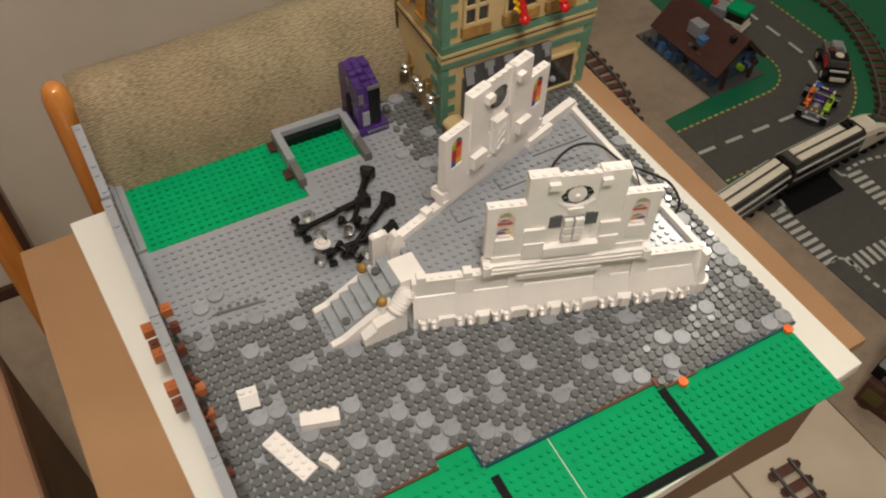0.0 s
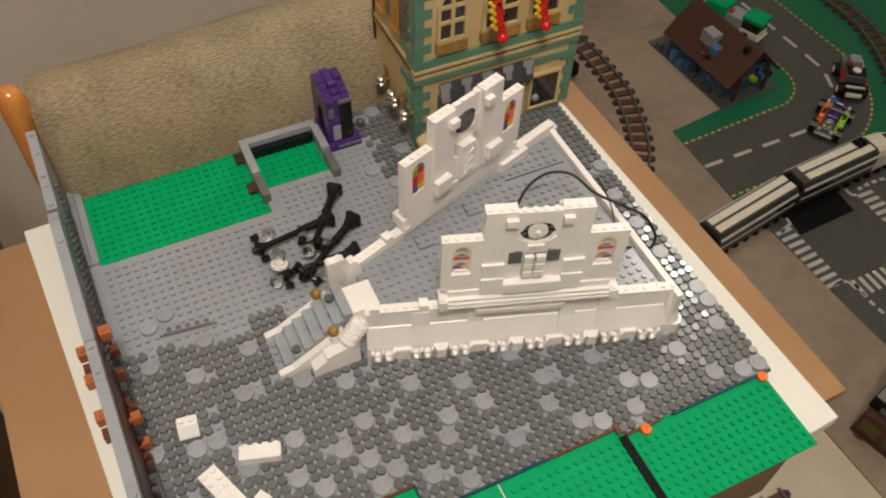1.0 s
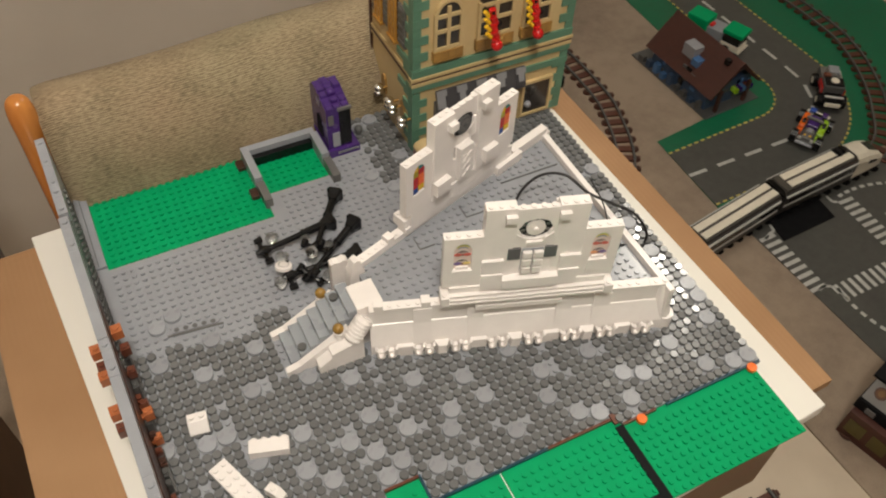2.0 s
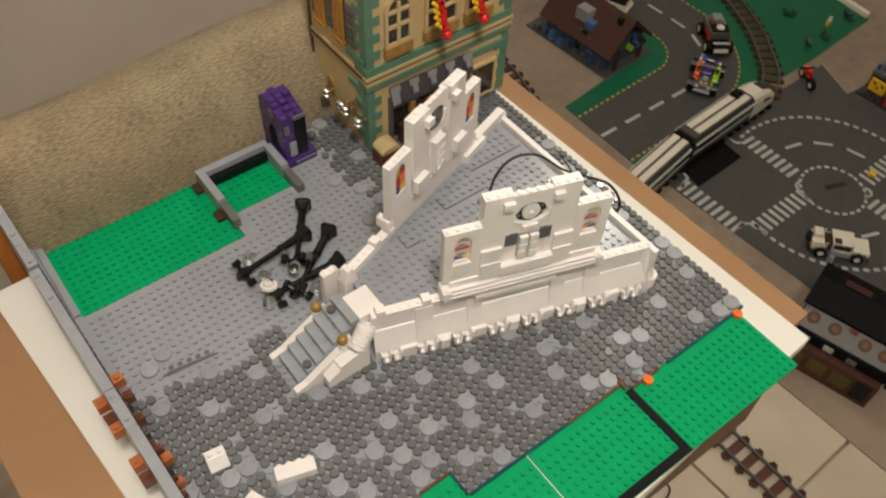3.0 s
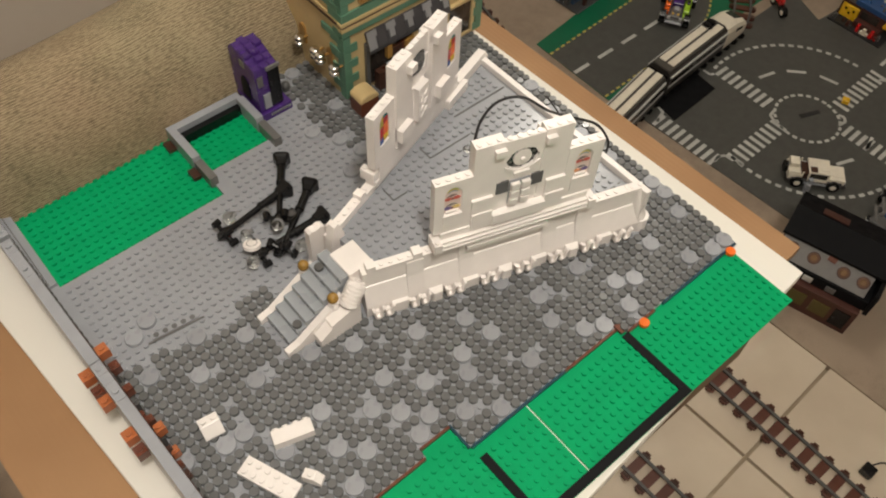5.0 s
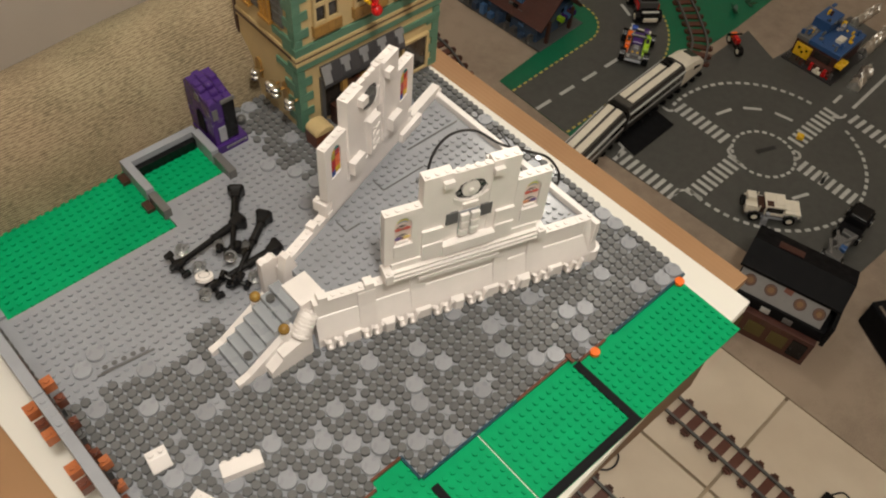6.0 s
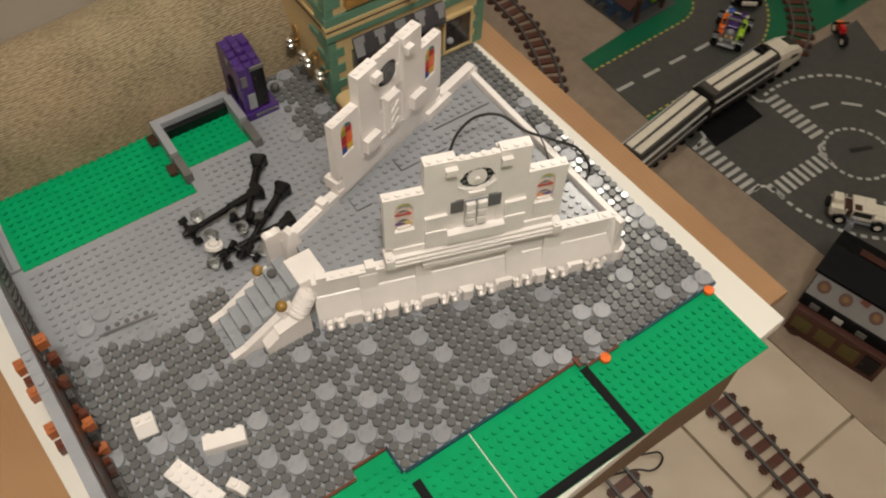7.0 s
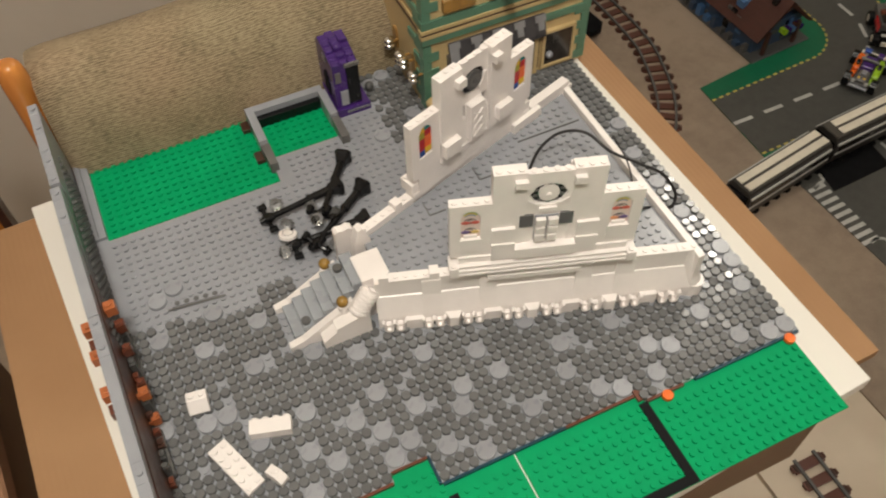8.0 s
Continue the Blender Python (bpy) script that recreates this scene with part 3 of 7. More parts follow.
def facade(top, f, side):
    """Stepped gable wall, 18 studs wide: two stained windows, an oval window and a lattice door."""
    if side < 0:
        g = f
        f = lambda u, v, z: g(u + 0.0026 - 0.0018 * (u / S - 7.55) / 18, v + 0.0030 - 0.0020 * (u / S - 7.55) / 18, z)
    a = lambda s: (7.55 + s) * S
    fac = group_part("facade", top, "white stepped facade with stained glass windows")

    def p(name, bm, mat, label="", smooth=False):
        return part(name, bm, mat, fac, label, smooth)

    for s0 in (0.0, 14.0):
        hole = [(a(s0 + 1.05), 0.104), (a(s0 + 2.85), 0.104)] + ring(a(s0 + 1.95), 0.128, 0.9 * S, 0.0095, 10, 0, 180)
        bm = bm_new()
        holed(bm, square_round(a(s0), a(s0 + 3.9), ZB + 0.003, 0.1435, hole), hole, OUT, INN, f)
        for k in range(4):
            rod(bm, f(a(s0 + 0.5 + k), 0.012, 0.1433), f(a(s0 + 0.5 + k), 0.012, 0.1446), 0.0024, seg=8)
        p("window_wall", bm, WHITE)
        stained(fac, f, a(s0 + 1.95), side)
        bm = bm_new()
        box(bm, a(s0 + 0.95), a(s0 + 2.95), OUT - 0.0012, OUT + 0.004, 0.0905, 0.1048, f)
        p("window_sill", bm, WHITE)
    for s0, s1 in ((3.9, 6.9), (11.05, 14.0)):
        bm = bm_new()
        box(bm, a(s0), a(s1), OUT + 0.0005, INN + 0.0022, ZB + 0.003, 0.1725, f)
        for k in range(3):
            c = s0 + 0.5 + k
            rod(bm, f(a(c), 0.012, 0.1723), f(a(c), 0.012, 0.1736), 0.0024, seg=8)
        p("pier", bm, WHITE)
        q0, q1 = (s0 + 1.9, s1) if s0 < 8 else (s0, s1 - 1.9)
        bm = bm_new()
        box(bm, a(q0), a(q1), OUT - 0.0035, OUT + 0.001, 0.160, 0.1665, f)
        box(bm, a(q0), a(q1), INN - 0.001, INN + 0.0075, 0.158, 0.1655, f)
        p("corbel", bm, WHITE)
        r0, r1 = (3.9, 6.1) if s0 < 8 else (11.9, 14.0)
        bm = bm_new()
        box(bm, a(r0), a(r1), OUT - 0.0035, OUT + 0.001, ZB, 0.0985, f)
        box(bm, a(r0), a(r1), OUT - 0.0022, OUT + 0.001, 0.0985, 0.1145, f)
        box(bm, a(r0), a(r1), INN - 0.001, INN + 0.0080, ZB + 0.012, 0.106, f)
        p("ledge", bm, WHITE)
    # middle bay with the oval window and two small dark openings
    cx = a(8.98)
    hole = ring(cx, 0.147, 1.75 * S, 0.0115, 24)[:-1]
    hole = [(x, z if abs(x - cx) < 1.5 * S else 0.147 + (z - 0.147) * 0.6) for x, z in hole]
    bm = bm_new()
    holed(bm, square_round(a(6.9), a(11.05), 0.1265, 0.1705, hole), hole, OUT + 0.0012, INN - 0.0022, f)
    for k in range(4):
        rod(bm, f(a(7.5 + k), 0.012, 0.1703), f(a(7.5 + k), 0.012, 0.1716), 0.0024, seg=8)
    p("oval_wall", bm, WHITE)
    bm = bm_new()
    prism(bm, ring(cx, 0.147, 1.72 * S, 0.0112, 24)[:-1], 0.0118, 0.0130, f)
    p("oval_backing", bm, BLACK, "black shield behind the dial")
    bm = bm_new()
    prism(bm, ring(cx, 0.1475, 0.0076, 0.0085, 22)[:-1], 0.0098, 0.0116, f)
    dial = p("dial", bm, WHITE, "round white dial in a black surround")
    bm = bm_new()
    prism(bm, ring(cx, 0.1465, 0.0020, 0.0020, 12)[:-1], 0.0078, 0.0100, f)
    part("boss", bm, WHITE, dial)
    # scalloped grey trim round the dial, a white ledge and two wedges under it, a grey wheel on the inner side
    for k in range(10):
        t = radians(18 + 36 * k)
        bm = bm_new()
        prism(bm, ring(cx + 0.0101 * math.cos(t), 0.1472 + 0.0097 * math.sin(t), 0.0017, 0.0013, 8)[:-1], 0.0108, 0.0117, f)
        p("trim_scallop", bm, DARKMID)
    bm = bm_new()
    box(bm, cx - 0.80 * S, cx + 0.80 * S, OUT - 0.0008, OUT + 0.0020, 0.1300, 0.1338, f)
    p("dial_ledge", bm, WHITE)
    for sgn in (1, -1):
        bm = bm_new()
        prism(bm, [(cx + sgn * 0.95 * S, 0.1330), (cx + sgn * 1.85 * S, 0.1395), (cx + sgn * 1.85 * S, 0.1425), (cx + sgn * 1.0 * S, 0.1372)], OUT + 0.0002, OUT + 0.0030, f)
        p("dial_wedge", bm, WHITE)
    bm = bm_new()
    prism(bm, ring(cx, 0.1475, 0.0088, 0.0092, 20)[:-1], 0.0130, 0.0152, f)
    wheel = p("inner_wheel", bm, DARKGREY, "dark grey round wheel in the oval opening")
    for r, v1, mat in ((0.0060, 0.0158, DARKMID), (0.0024, 0.0168, DARKGREY)):
        bm = bm_new()
        prism(bm, ring(cx, 0.1475, r, r, 16)[:-1], 0.0150, v1, f)
        part("wheel_hub", bm, mat, wheel)
    bm = bm_new()
    prism(bm, [(cx + 0.006, 0.1350), (cx + 0.0135, 0.1395), (cx + 0.0140, 0.1500), (cx + 0.0118, 0.1490), (cx + 0.0100, 0.1420), (cx + 0.006, 0.1385)], 0.0125, INN - 0.0005, f)
    p("oval_wedge", bm, WHITE)
    bm = bm_new()
    box(bm, a(6.9), a(11.05), OUT + 0.0012, INN - 0.001, ZB + 0.003, 0.113, f)
    box(bm, a(7.75), a(10.2), OUT + 0.0012, INN - 0.001, 0.113, 0.1265, f)
    p("lower_wall", bm, WHITE)
    for s0, s1 in ((6.45, 7.75), (10.2, 11.45)):
        bm = bm_new()
        box(bm, a(s0), a(s1), OUT - 0.0003, OUT + 0.0012, 0.113, 0.1262, f)
        p("dark_pane", bm, PANEGREY, "small grey glass pane")
    bm = bm_new()
    box(bm, a(7.90), a(10.06), OUT + 0.0002, OUT + 0.0012, 0.0962, 0.1246, f)
    door = p("lattice_door", bm, GREY, "white panelled door with grey joints")
    for col in (0, 1):
        for row in range(3):
            x = a(7.93 + col * 1.13)
            z = 0.0970 + row * 0.0092
            bm = bm_new()
            box(bm, x, x + 0.97 * S, OUT - 0.0034, OUT + 0.0004, z, z + 0.0078, f)
            bevel(part("door_panel", bm, WHITE, door), 0.0006)
    bm = bm_new()
    box(bm, a(7.95), a(10.0), INN - 0.0012, INN + 0.0045, 0.088, 0.126, f)
    back = p("lattice_back", bm, WHITE, "white lattice panel")
    bm = bm_new()
    for row in range(3):
        z = 0.096 + row * 0.0095
        for sgn in (1, -1):
            v0, v1 = INN + 0.0046, INN + 0.0056
            c0, c1 = (a(8.3), a(9.6)) if sgn > 0 else (a(9.6), a(8.3))
            pts = [(c0, z - 0.003), (c0 + 0.0012 * sgn, z - 0.003), (c1, z + 0.004), (c1 - 0.0012 * sgn, z + 0.004)]
            prism(bm, pts, v0, v1, f)
    part("lattice_bars", bm, WHITE, back)
    bm = bm_new()
    box(bm, a(6.1), a(11.9), OUT - 0.0055, OUT + 0.0012, ZB + 0.001, 0.0925, f)
    p("step", bm, WHITE)
    # long cornice below the facade
    bm = bm_new()
    box(bm, a(0.0), a(18.0), OUT - 0.0030, INN, 0.0608, 0.0668, f)
    p("plinth", bm, WHITE)
    for out, z0, z1 in ((0.0072, 0.0669, 0.0690), (0.0030, 0.0690, 0.0704), (0.0066, 0.0704, 0.0726), (0.0020, 0.0726, 0.0740), (0.0050, 0.0740, 0.0762), (0.0015, 0.0763, ZB + 0.0032)):
        bm = bm_new()
        box(bm, a(0.75), a(17.2), OUT - out, INN, z0, z1, f)
        p("cornice_course", bm, WHITE)
    bm = bm_new()
    box(bm, a(3.6), a(12.9), OUT - 0.0058, OUT + 0.001, 0.0555, 0.0606, f)
    p("lower_moulding", bm, WHITE)
    for s0, s1, z1 in ((-0.15, 0.75, 0.0775), (17.2, 18.15, 0.0765)):
        bm = bm_new()
        box(bm, a(s0), a(s1), OUT - 0.0078, INN - 0.001, 0.0660, z1, f)
        rod(bm, f(a((s0 + s1) / 2), 0.0035, z1 - 0.0001), f(a((s0 + s1) / 2), 0.0035, z1 + 0.0016), 0.0024, seg=10)
        bevel(p("cornice_end", bm, WHITE), 0.0004)


PRINTS = {k: plastic("pale_%s_print" % k, c, 0.3) for k, c in (("red", (0.62, 0.13, 0.10)), ("orange", (0.80, 0.34, 0.16)), ("yellow", (0.82, 0.62, 0.22)), ("purple", (0.17, 0.11, 0.30)), ("blue", (0.22, 0.32, 0.48)), ("lime", (0.62, 0.72, 0.22)))}


def stained(fac, f, cx, side):
    """Stained glass: coloured pieces inside, a pale printed panel with coloured lenses and thin tracery outside."""
    rows = [(0.1070, "blue", "yellow"), (0.1135, "red", "orange"), (0.1200, "red", "orange"), (0.1265, "olive", "red"), (0.1330, "yellow", "teal")]
    for k, (z, c0, c1) in enumerate(rows):
        for d, c in ((-0.45, c0), (0.45, c1)):
            lift = 0.0016 if d > 0 else 0.0
            bm = bm_new()
            box(bm, cx + (d - 0.42) * S, cx + (d + 0.42) * S, 0.0140, 0.0150, z - 0.0029 + lift, z + 0.0030 + lift, f)
            part("glass_piece", bm, GLASSES[c], fac)
    bm = bm_new()
    box(bm, cx - 0.9 * S, cx + 0.9 * S, 0.0120, 0.0139, 0.1035, 0.1400, f)
    part("lead_backing", bm, BLACK, fac, "dark lead lines between the coloured glass")
    bm = bm_new()
    box(bm, cx - 0.9 * S, cx + 0.9 * S, 0.0102, 0.0119, 0.1035, 0.1380, f)
    panel = part("window_panel", bm, PINKWHITE, fac, "pale pinkish printed window panel")
    low = ("purple", "yellow") if cx < 12 * S else ("orange", "purple")
    for z, c0, c1 in ((0.1112, PRINTS[low[0]], PRINTS[low[1]]), (0.1222, PRINTS["red"], PRINTS["red"])):
        for d, c in ((-0.45, c0), (0.45, c1)):
            bm = bm_new()
            prism(bm, [(cx + d * S + 0.0029 * math.cos(t) * (1 if abs(math.sin(t)) > 0.2 else 1.2), z + 0.0016 * math.sin(t)) for t in (k * math.tau / 12 for k in range(12))], 0.0096, 0.0103, f)
            part("lens", bm, c, panel)
        for w, h in ((0.62, 0.0046), (0.30, 0.0034)):
            bm = bm_new()
            prism(bm, ring(cx, z + 0.0002, w * S, h, 10, 12, 168) + ring(cx, z + 0.0002, (w - 0.055) * S, h - 0.0005, 10, 168, 12), 0.0097, 0.0103, f)
            part("tracery_line", bm, DARKMID, panel, "thin grey tracery line")
        bm = bm_new()
        prism(bm, ring(cx, z - 0.0002, 0.0009, 0.0011, 8)[:-1], 0.0096, 0.0104, f)
        part("printed_dot", bm, REDBROWN, panel)
    for w, h, c in ((0.74, 0.0066, PRINTS["lime"]), (0.66, 0.0052, PRINTS["yellow"]), (0.58, 0.0040, PRINTS["blue"])):
        bm = bm_new()
        prism(bm, ring(cx, 0.1278, w * S, h, 10, 30, 150) + ring(cx, 0.1278, (w - 0.06) * S, h - 0.0008, 10, 150, 30), 0.0097, 0.0103, f)
        part("coloured_arc", bm, c, panel)
    bm = bm_new()
    prism(bm, ring(cx, 0.1285, 0.9 * S, 0.0086, 10, 15, 165) + ring(cx, 0.1285, 0.78 * S, 0.0070, 10, 165, 15), 0.0090, 0.0103, f)
    part("tracery", bm, WHITE, fac)
    bm = bm_new()
    box(bm, cx - 0.62 * S, cx + 0.62 * S, 0.0088, 0.0103, 0.1030, 0.1078, f)
    part("lower_tile", bm, WHITE, fac)


GLASSES = {k: plastic("%s_glass_plastic" % k, c, 0.2) for k, c in (("red", (0.44, 0.012, 0.015)), ("orange", (0.80, 0.13, 0.02)), ("yellow", (0.72, 0.44, 0.02)), ("blue", (0.015, 0.06, 0.28)), ("olive", (0.36, 0.30, 0.02)), ("teal", (0.01, 0.20, 0.20)))}
PINKWHITE = plastic("pinkish_print", (0.80, 0.66, 0.61), 0.3)


def floor_plate(top):
    """The raised studded floor between the two facades, with its white border."""
    x0, x1 = W0[0] + 0.012, -0.058
    h = lambda x: 0.034 + (x - W0[0]) * math.tan(ANG) - 0.014
    bm = bm_new()
    lo = [bm.verts.new((x, AXIS + s * h(x), 0.0450)) for x, s in ((x0, -1), (x1, -1), (x1, 1), (x0, 1))]
    hi = [bm.verts.new((v.co.x, v.co.y, 0.0535)) for v in lo]
    bm.faces.new(lo)
    bm.faces.new(hi)
    for k in range(4):
        bm.faces.new((lo[k], lo[(k + 1) % 4], hi[(k + 1) % 4], hi[k]))
    pl = part("upper_floor", bm, BLUEGREY, top, "blue-grey studded upper floor plate")
    cells = []
    for i in range(-38, -7):
        for j in range(4, 44):
            x, y = (i + 0.5) * S, (j + 0.5) * S
            smooth = (j == 30 and -0.126 < x < -0.061) or (j == 27 and -0.176 < x < -0.127) or (j == 25 and -0.231 < x < -0.215)
            if not smooth and x0 + 0.004 < x < x1 - 0.003 and abs(y - AXIS) < h(x) - 0.005:
                cells.append((i, j))
    part("studs", studs(cells, 0.0534), BLUEGREY, pl)
    for xa, xb, ya, yb in ((-0.125, -0.062, 0.2454, 0.2466), (-0.1755, -0.1747, 0.221, 0.236), (-0.1747, -0.128, 0.2206, 0.2214), (-0.2310, -0.2302, 0.204, 0.218), (-0.2302, -0.216, 0.2036, 0.2044), (-0.095, -0.062, 0.0936, 0.0944), (-0.1555, -0.1547, 0.236, 0.248)):
        bm = bm_new()
        box(bm, xa, xb, ya, yb, 0.0534, 0.0545)
        part("plate_joint", bm, DARKGREY, pl, "dark seam between plates")
    bm = bm_new()
    box(bm, -0.1460, -0.1400, 0.2045, 0.2105, 0.0536, 0.0580)
    bevel(part("clear_clip", bm, CLEAR, pl, "small clear cable clip"), 0.0006)
    bm = bm_new()
    y1 = h(x1) + 0.012
    box(bm, x1 + 0.0015, x1 + 0.0072, AXIS - y1 - 0.001, AXIS + y1 - 0.010, 0.0033, 0.0585)
    part("end_wall", bm, WHITE, top)


BLUEGREY = plastic("blue_grey_plastic", (0.275, 0.284, 0.308), 0.19, 0.05)


def stairs(top):
    n, x0, x1, zt = 7, -0.370, -0.306, 0.053
    run, rise = (x1 - x0) / n, (zt - 2 * P) / n
    st = group_part("staircase", top, "grey-blue stair with white sloped sides")
    for k in range(n):
        bm = bm_new()
        z = 2 * P + (k + 1) * rise
        box(bm, x0 + k * run, x1 + 0.001, AXIS - 0.0165, AXIS + 0.0165, z - rise + (0.0002 if k else -0.003), z)
        bevel(part("step", bm, STEP, st), 0.0004)
    for s in (1, -1):
        f = lambda a, v, z, s=s: (a, AXIS + s * v, z)
        bm = bm_new()
        prism(bm, [(x0 - 0.006, 0.0033), (x0 - 0.006, 0.0095), (x0 + 0.006, 0.0125), (-0.318, 0.0405), (-0.318, 0.0033)], 0.0170, 0.0232, f)
        part("stair_side", bm, WHITE, st, "white sloped stair side")
        if s < 0:
            bm = bm_new()
            prism(bm, [(-0.350, 0.0033), (-0.350, 0.0150), (-0.338, 0.0230), (-0.338, 0.0270), (-0.309, 0.0340), (-0.309, 0.0033)], 0.0234, 0.0335, f)
            part("stair_buttress", bm, WHITE, st)
        bm = bm_new()
        rod(bm, f(-0.3265, 0.0205, 0.030), f(-0.3265, 0.0205, 0.0385), 0.0045, seg=16)
        part("post", bm, WHITE, st)
        bm = bm_new()
        ball(bm, f(-0.3265, 0.0205, 0.0430), 0.0049)
        part("gold_ball", bm, GOLD, st, "pearl gold ball", True)
    for x, y, z in ((-0.3195, AXIS + 0.0075, 0.0488), (-0.357, AXIS - 0.0105, 0.0205)):
        bm = bm_new()
        disc(bm, x, y, z - 0.001, z + 0.0020, 0.0039, 14, 0.0003)
        part("round_stud", bm, DARKGREY, st, "small dark grey round tile")
    bm = bm_new()
    box(bm, -0.3075, -0.284, AXIS - 0.0185, AXIS + 0.0085, 0.0033, 0.0555)
    part("landing", bm, WHITE, top, "smooth white landing block")
    bm = bm_new()
    prism(bm, [(-0.008, 0.0), (-0.008, 0.0545), (-0.005, 0.0565), (-0.0005, 0.0555), (0.004, 0.0570), (0.008, 0.0540), (0.008, 0.0)], -0.0035, 0.0035)
    ob = part("leaning_plate", bm, WHITE, top, "white plate standing beside the landing")
    ob.matrix_world = pose(-0.3035, AXIS + 0.0340, 0.0066, 0, 0, 0)
    bm = bm_new()
    prism(bm, [(-0.009, 0.03), (0.009, 0.03), (0.007, 0.055), (0.001, 0.071), (-0.003, 0.069), (-0.007, 0.054)], -0.004, 0.004)
    ob = part("leaning_plate", bm, WHITE, top, "white plate standing beside the landing")
    ob.matrix_world = pose(-0.2930, AXIS + 0.0205, 0.0033, 0, 0, 8)
    bm = bm_new()
    prof = [(0.0, 0.0070), (0.0006, 0.0080)]
    for k in range(6):
        d = 0.0012 + 0.0034 * k
        prof += [(d, 0.0086), (d + 0.0022, 0.0086), (d + 0.0026, 0.0078), (d + 0.0030, 0.0078)]
    prof += [(0.0218, 0.0078), (0.0219, 0.0064), (0.0238, 0.0060), (0.0239, 0.0030), (0.0222, 0.0028)]
    turned(bm, (-0.3185, AXIS - 0.0280, 0.0318), (0.0150, 0.0048, 0.0150), prof, 20)
    ob = part("white_barrel", bm, WHITE, top, "white ribbed round brick lying on its side", True)


bank()


# ---- sofa behind the display ----
POST = ((-0.782, 0.015, 0.012), (-0.10, 0.0142, 0.004), (0.02, 0.0140, 0.0), (0.050, 0.0138, -0.001), (0.072, 0.0138, -0.003), (0.085, 0.0140, -0.004), (0.094, 0.0138, -0.004), (0.101, 0.0128, -0.004), (0.106, 0.0114, -0.004), (0.1095, 0.0086, -0.004), (0.1115, 0.0052, -0.004), (0.1122, 0.0018, -0.004))


def sofa():
    top = thing("sofa", "beige woven fabric sofa with varnished wooden arm posts", "sofa")
    # back cushion: a profile of (y, z) swept along x, slightly slanted in plan
    prof = [(0.39, -0.45), (0.420, -0.10), (0.432, 0.0), (0.444, 0.05), (0.457, 0.080), (0.472, 0.094), (0.489, 0.099), (0.512, 0.094), (0.537, 0.080), (0.562, 0.055), (0.580, 0.0), (0.585, -0.45)]
    bm = bm_new()
    uv = bm.loops.layers.uv.new("weave")
    across = [0.0]
    for (y0, z0), (y1, z1) in zip(prof, prof[1:]):
        across.append(across[-1] + math.hypot(y1 - y0, z1 - z0))
    rows = []
    n = 60
    for k in range(n + 1):
        x = -0.502 + 0.500 * k / n
        row = []
        for y, z in prof:
            w = noise.noise((x * 6, y * 5, z * 7)) * 0.004
            edge = 0.008 * max(0.0, 1 - k / 1.5)
            row.append(bm.verts.new((x, y + (0.055 if z > 0.06 else 0.02) * (x + 0.488) + w + edge, z + w * 0.6 - edge)))
        rows.append(row)
    for a, b in zip(rows, rows[1:]):
        for j in range(len(prof) - 1):
            face = bm.faces.new((a[j], a[j + 1], b[j + 1], b[j]))
            for loop, k in zip(face.loops, (j, j + 1, j + 1, j)):
                loop[uv].uv = (loop.vert.co.x, across[k])
    bm.faces.new(rows[0])
    bm.faces.new(rows[-1][::-1])
    part("back_cushion", bm, WEAVE, top, "beige woven back cushion", True)
    bm = bm_new()
    box(bm, -0.495, -0.010, 0.410, 0.580, FLOOR - 0.002, -0.4502)
    bevel(part("base", bm, SOFA, top), 0.01)
    for x in (-0.5135,):
        bm = bm_new()
        rings = []
        for z, r, dy in POST:
            rings.append([bm.verts.new((x + r * math.cos(k * math.tau / 20) * 0.95, 0.487 + dy + r * math.sin(k * math.tau / 20), z)) for k in range(20)])
        for a, b in zip(rings, rings[1:]):
            for k in range(20):
                bm.faces.new((a[k], a[(k + 1) % 20], b[(k + 1) % 20], b[k]))
        bm.faces.new(rings[0][::-1])
        bm.faces.new(rings[-1])
        part("arm_post", bm, VARNISH, top, "orange varnished wooden post with a swollen rounded head", True)
    # far arm: an upright board with a dark inner face
    bm = bm_new()
    box(bm, -0.652, -0.6222, 0.575, 0.605, FLOOR + 0.004, 0.08)
    bevel(part("arm_board", bm, VARNISH, top, "orange varnished arm board"), 0.004)
    bm = bm_new()
    box(bm, -0.6220, -0.612, 0.578, 0.602, FLOOR + 0.004, 0.08)
    part("arm_rail", bm, BROWN, top, "dark wooden rail")


sofa()


def storage_crate():
    t = thing("storage_crate", "plain brown cardboard crate with a closed lid beside the sofa", "crate")
    bm = bm_new()
    box(bm, -0.446, -0.004, -0.566, 0.144, FLOOR + 0.004, -0.182)
    bevel(part("body", bm, DARKCARD, t), 0.003)
    for y0, y1 in ((-0.570, -0.2115), (-0.2105, 0.148)):
        bm = bm_new()
        box(bm, -0.450, 0.0, y0, y1, -0.1818, -0.150)
        bevel(part("lid_flap", bm, REDCARD, t), 0.003)
    t.matrix_world = pose(-0.664, 0.312, 0, 0, 0, 3.9)


storage_crate()


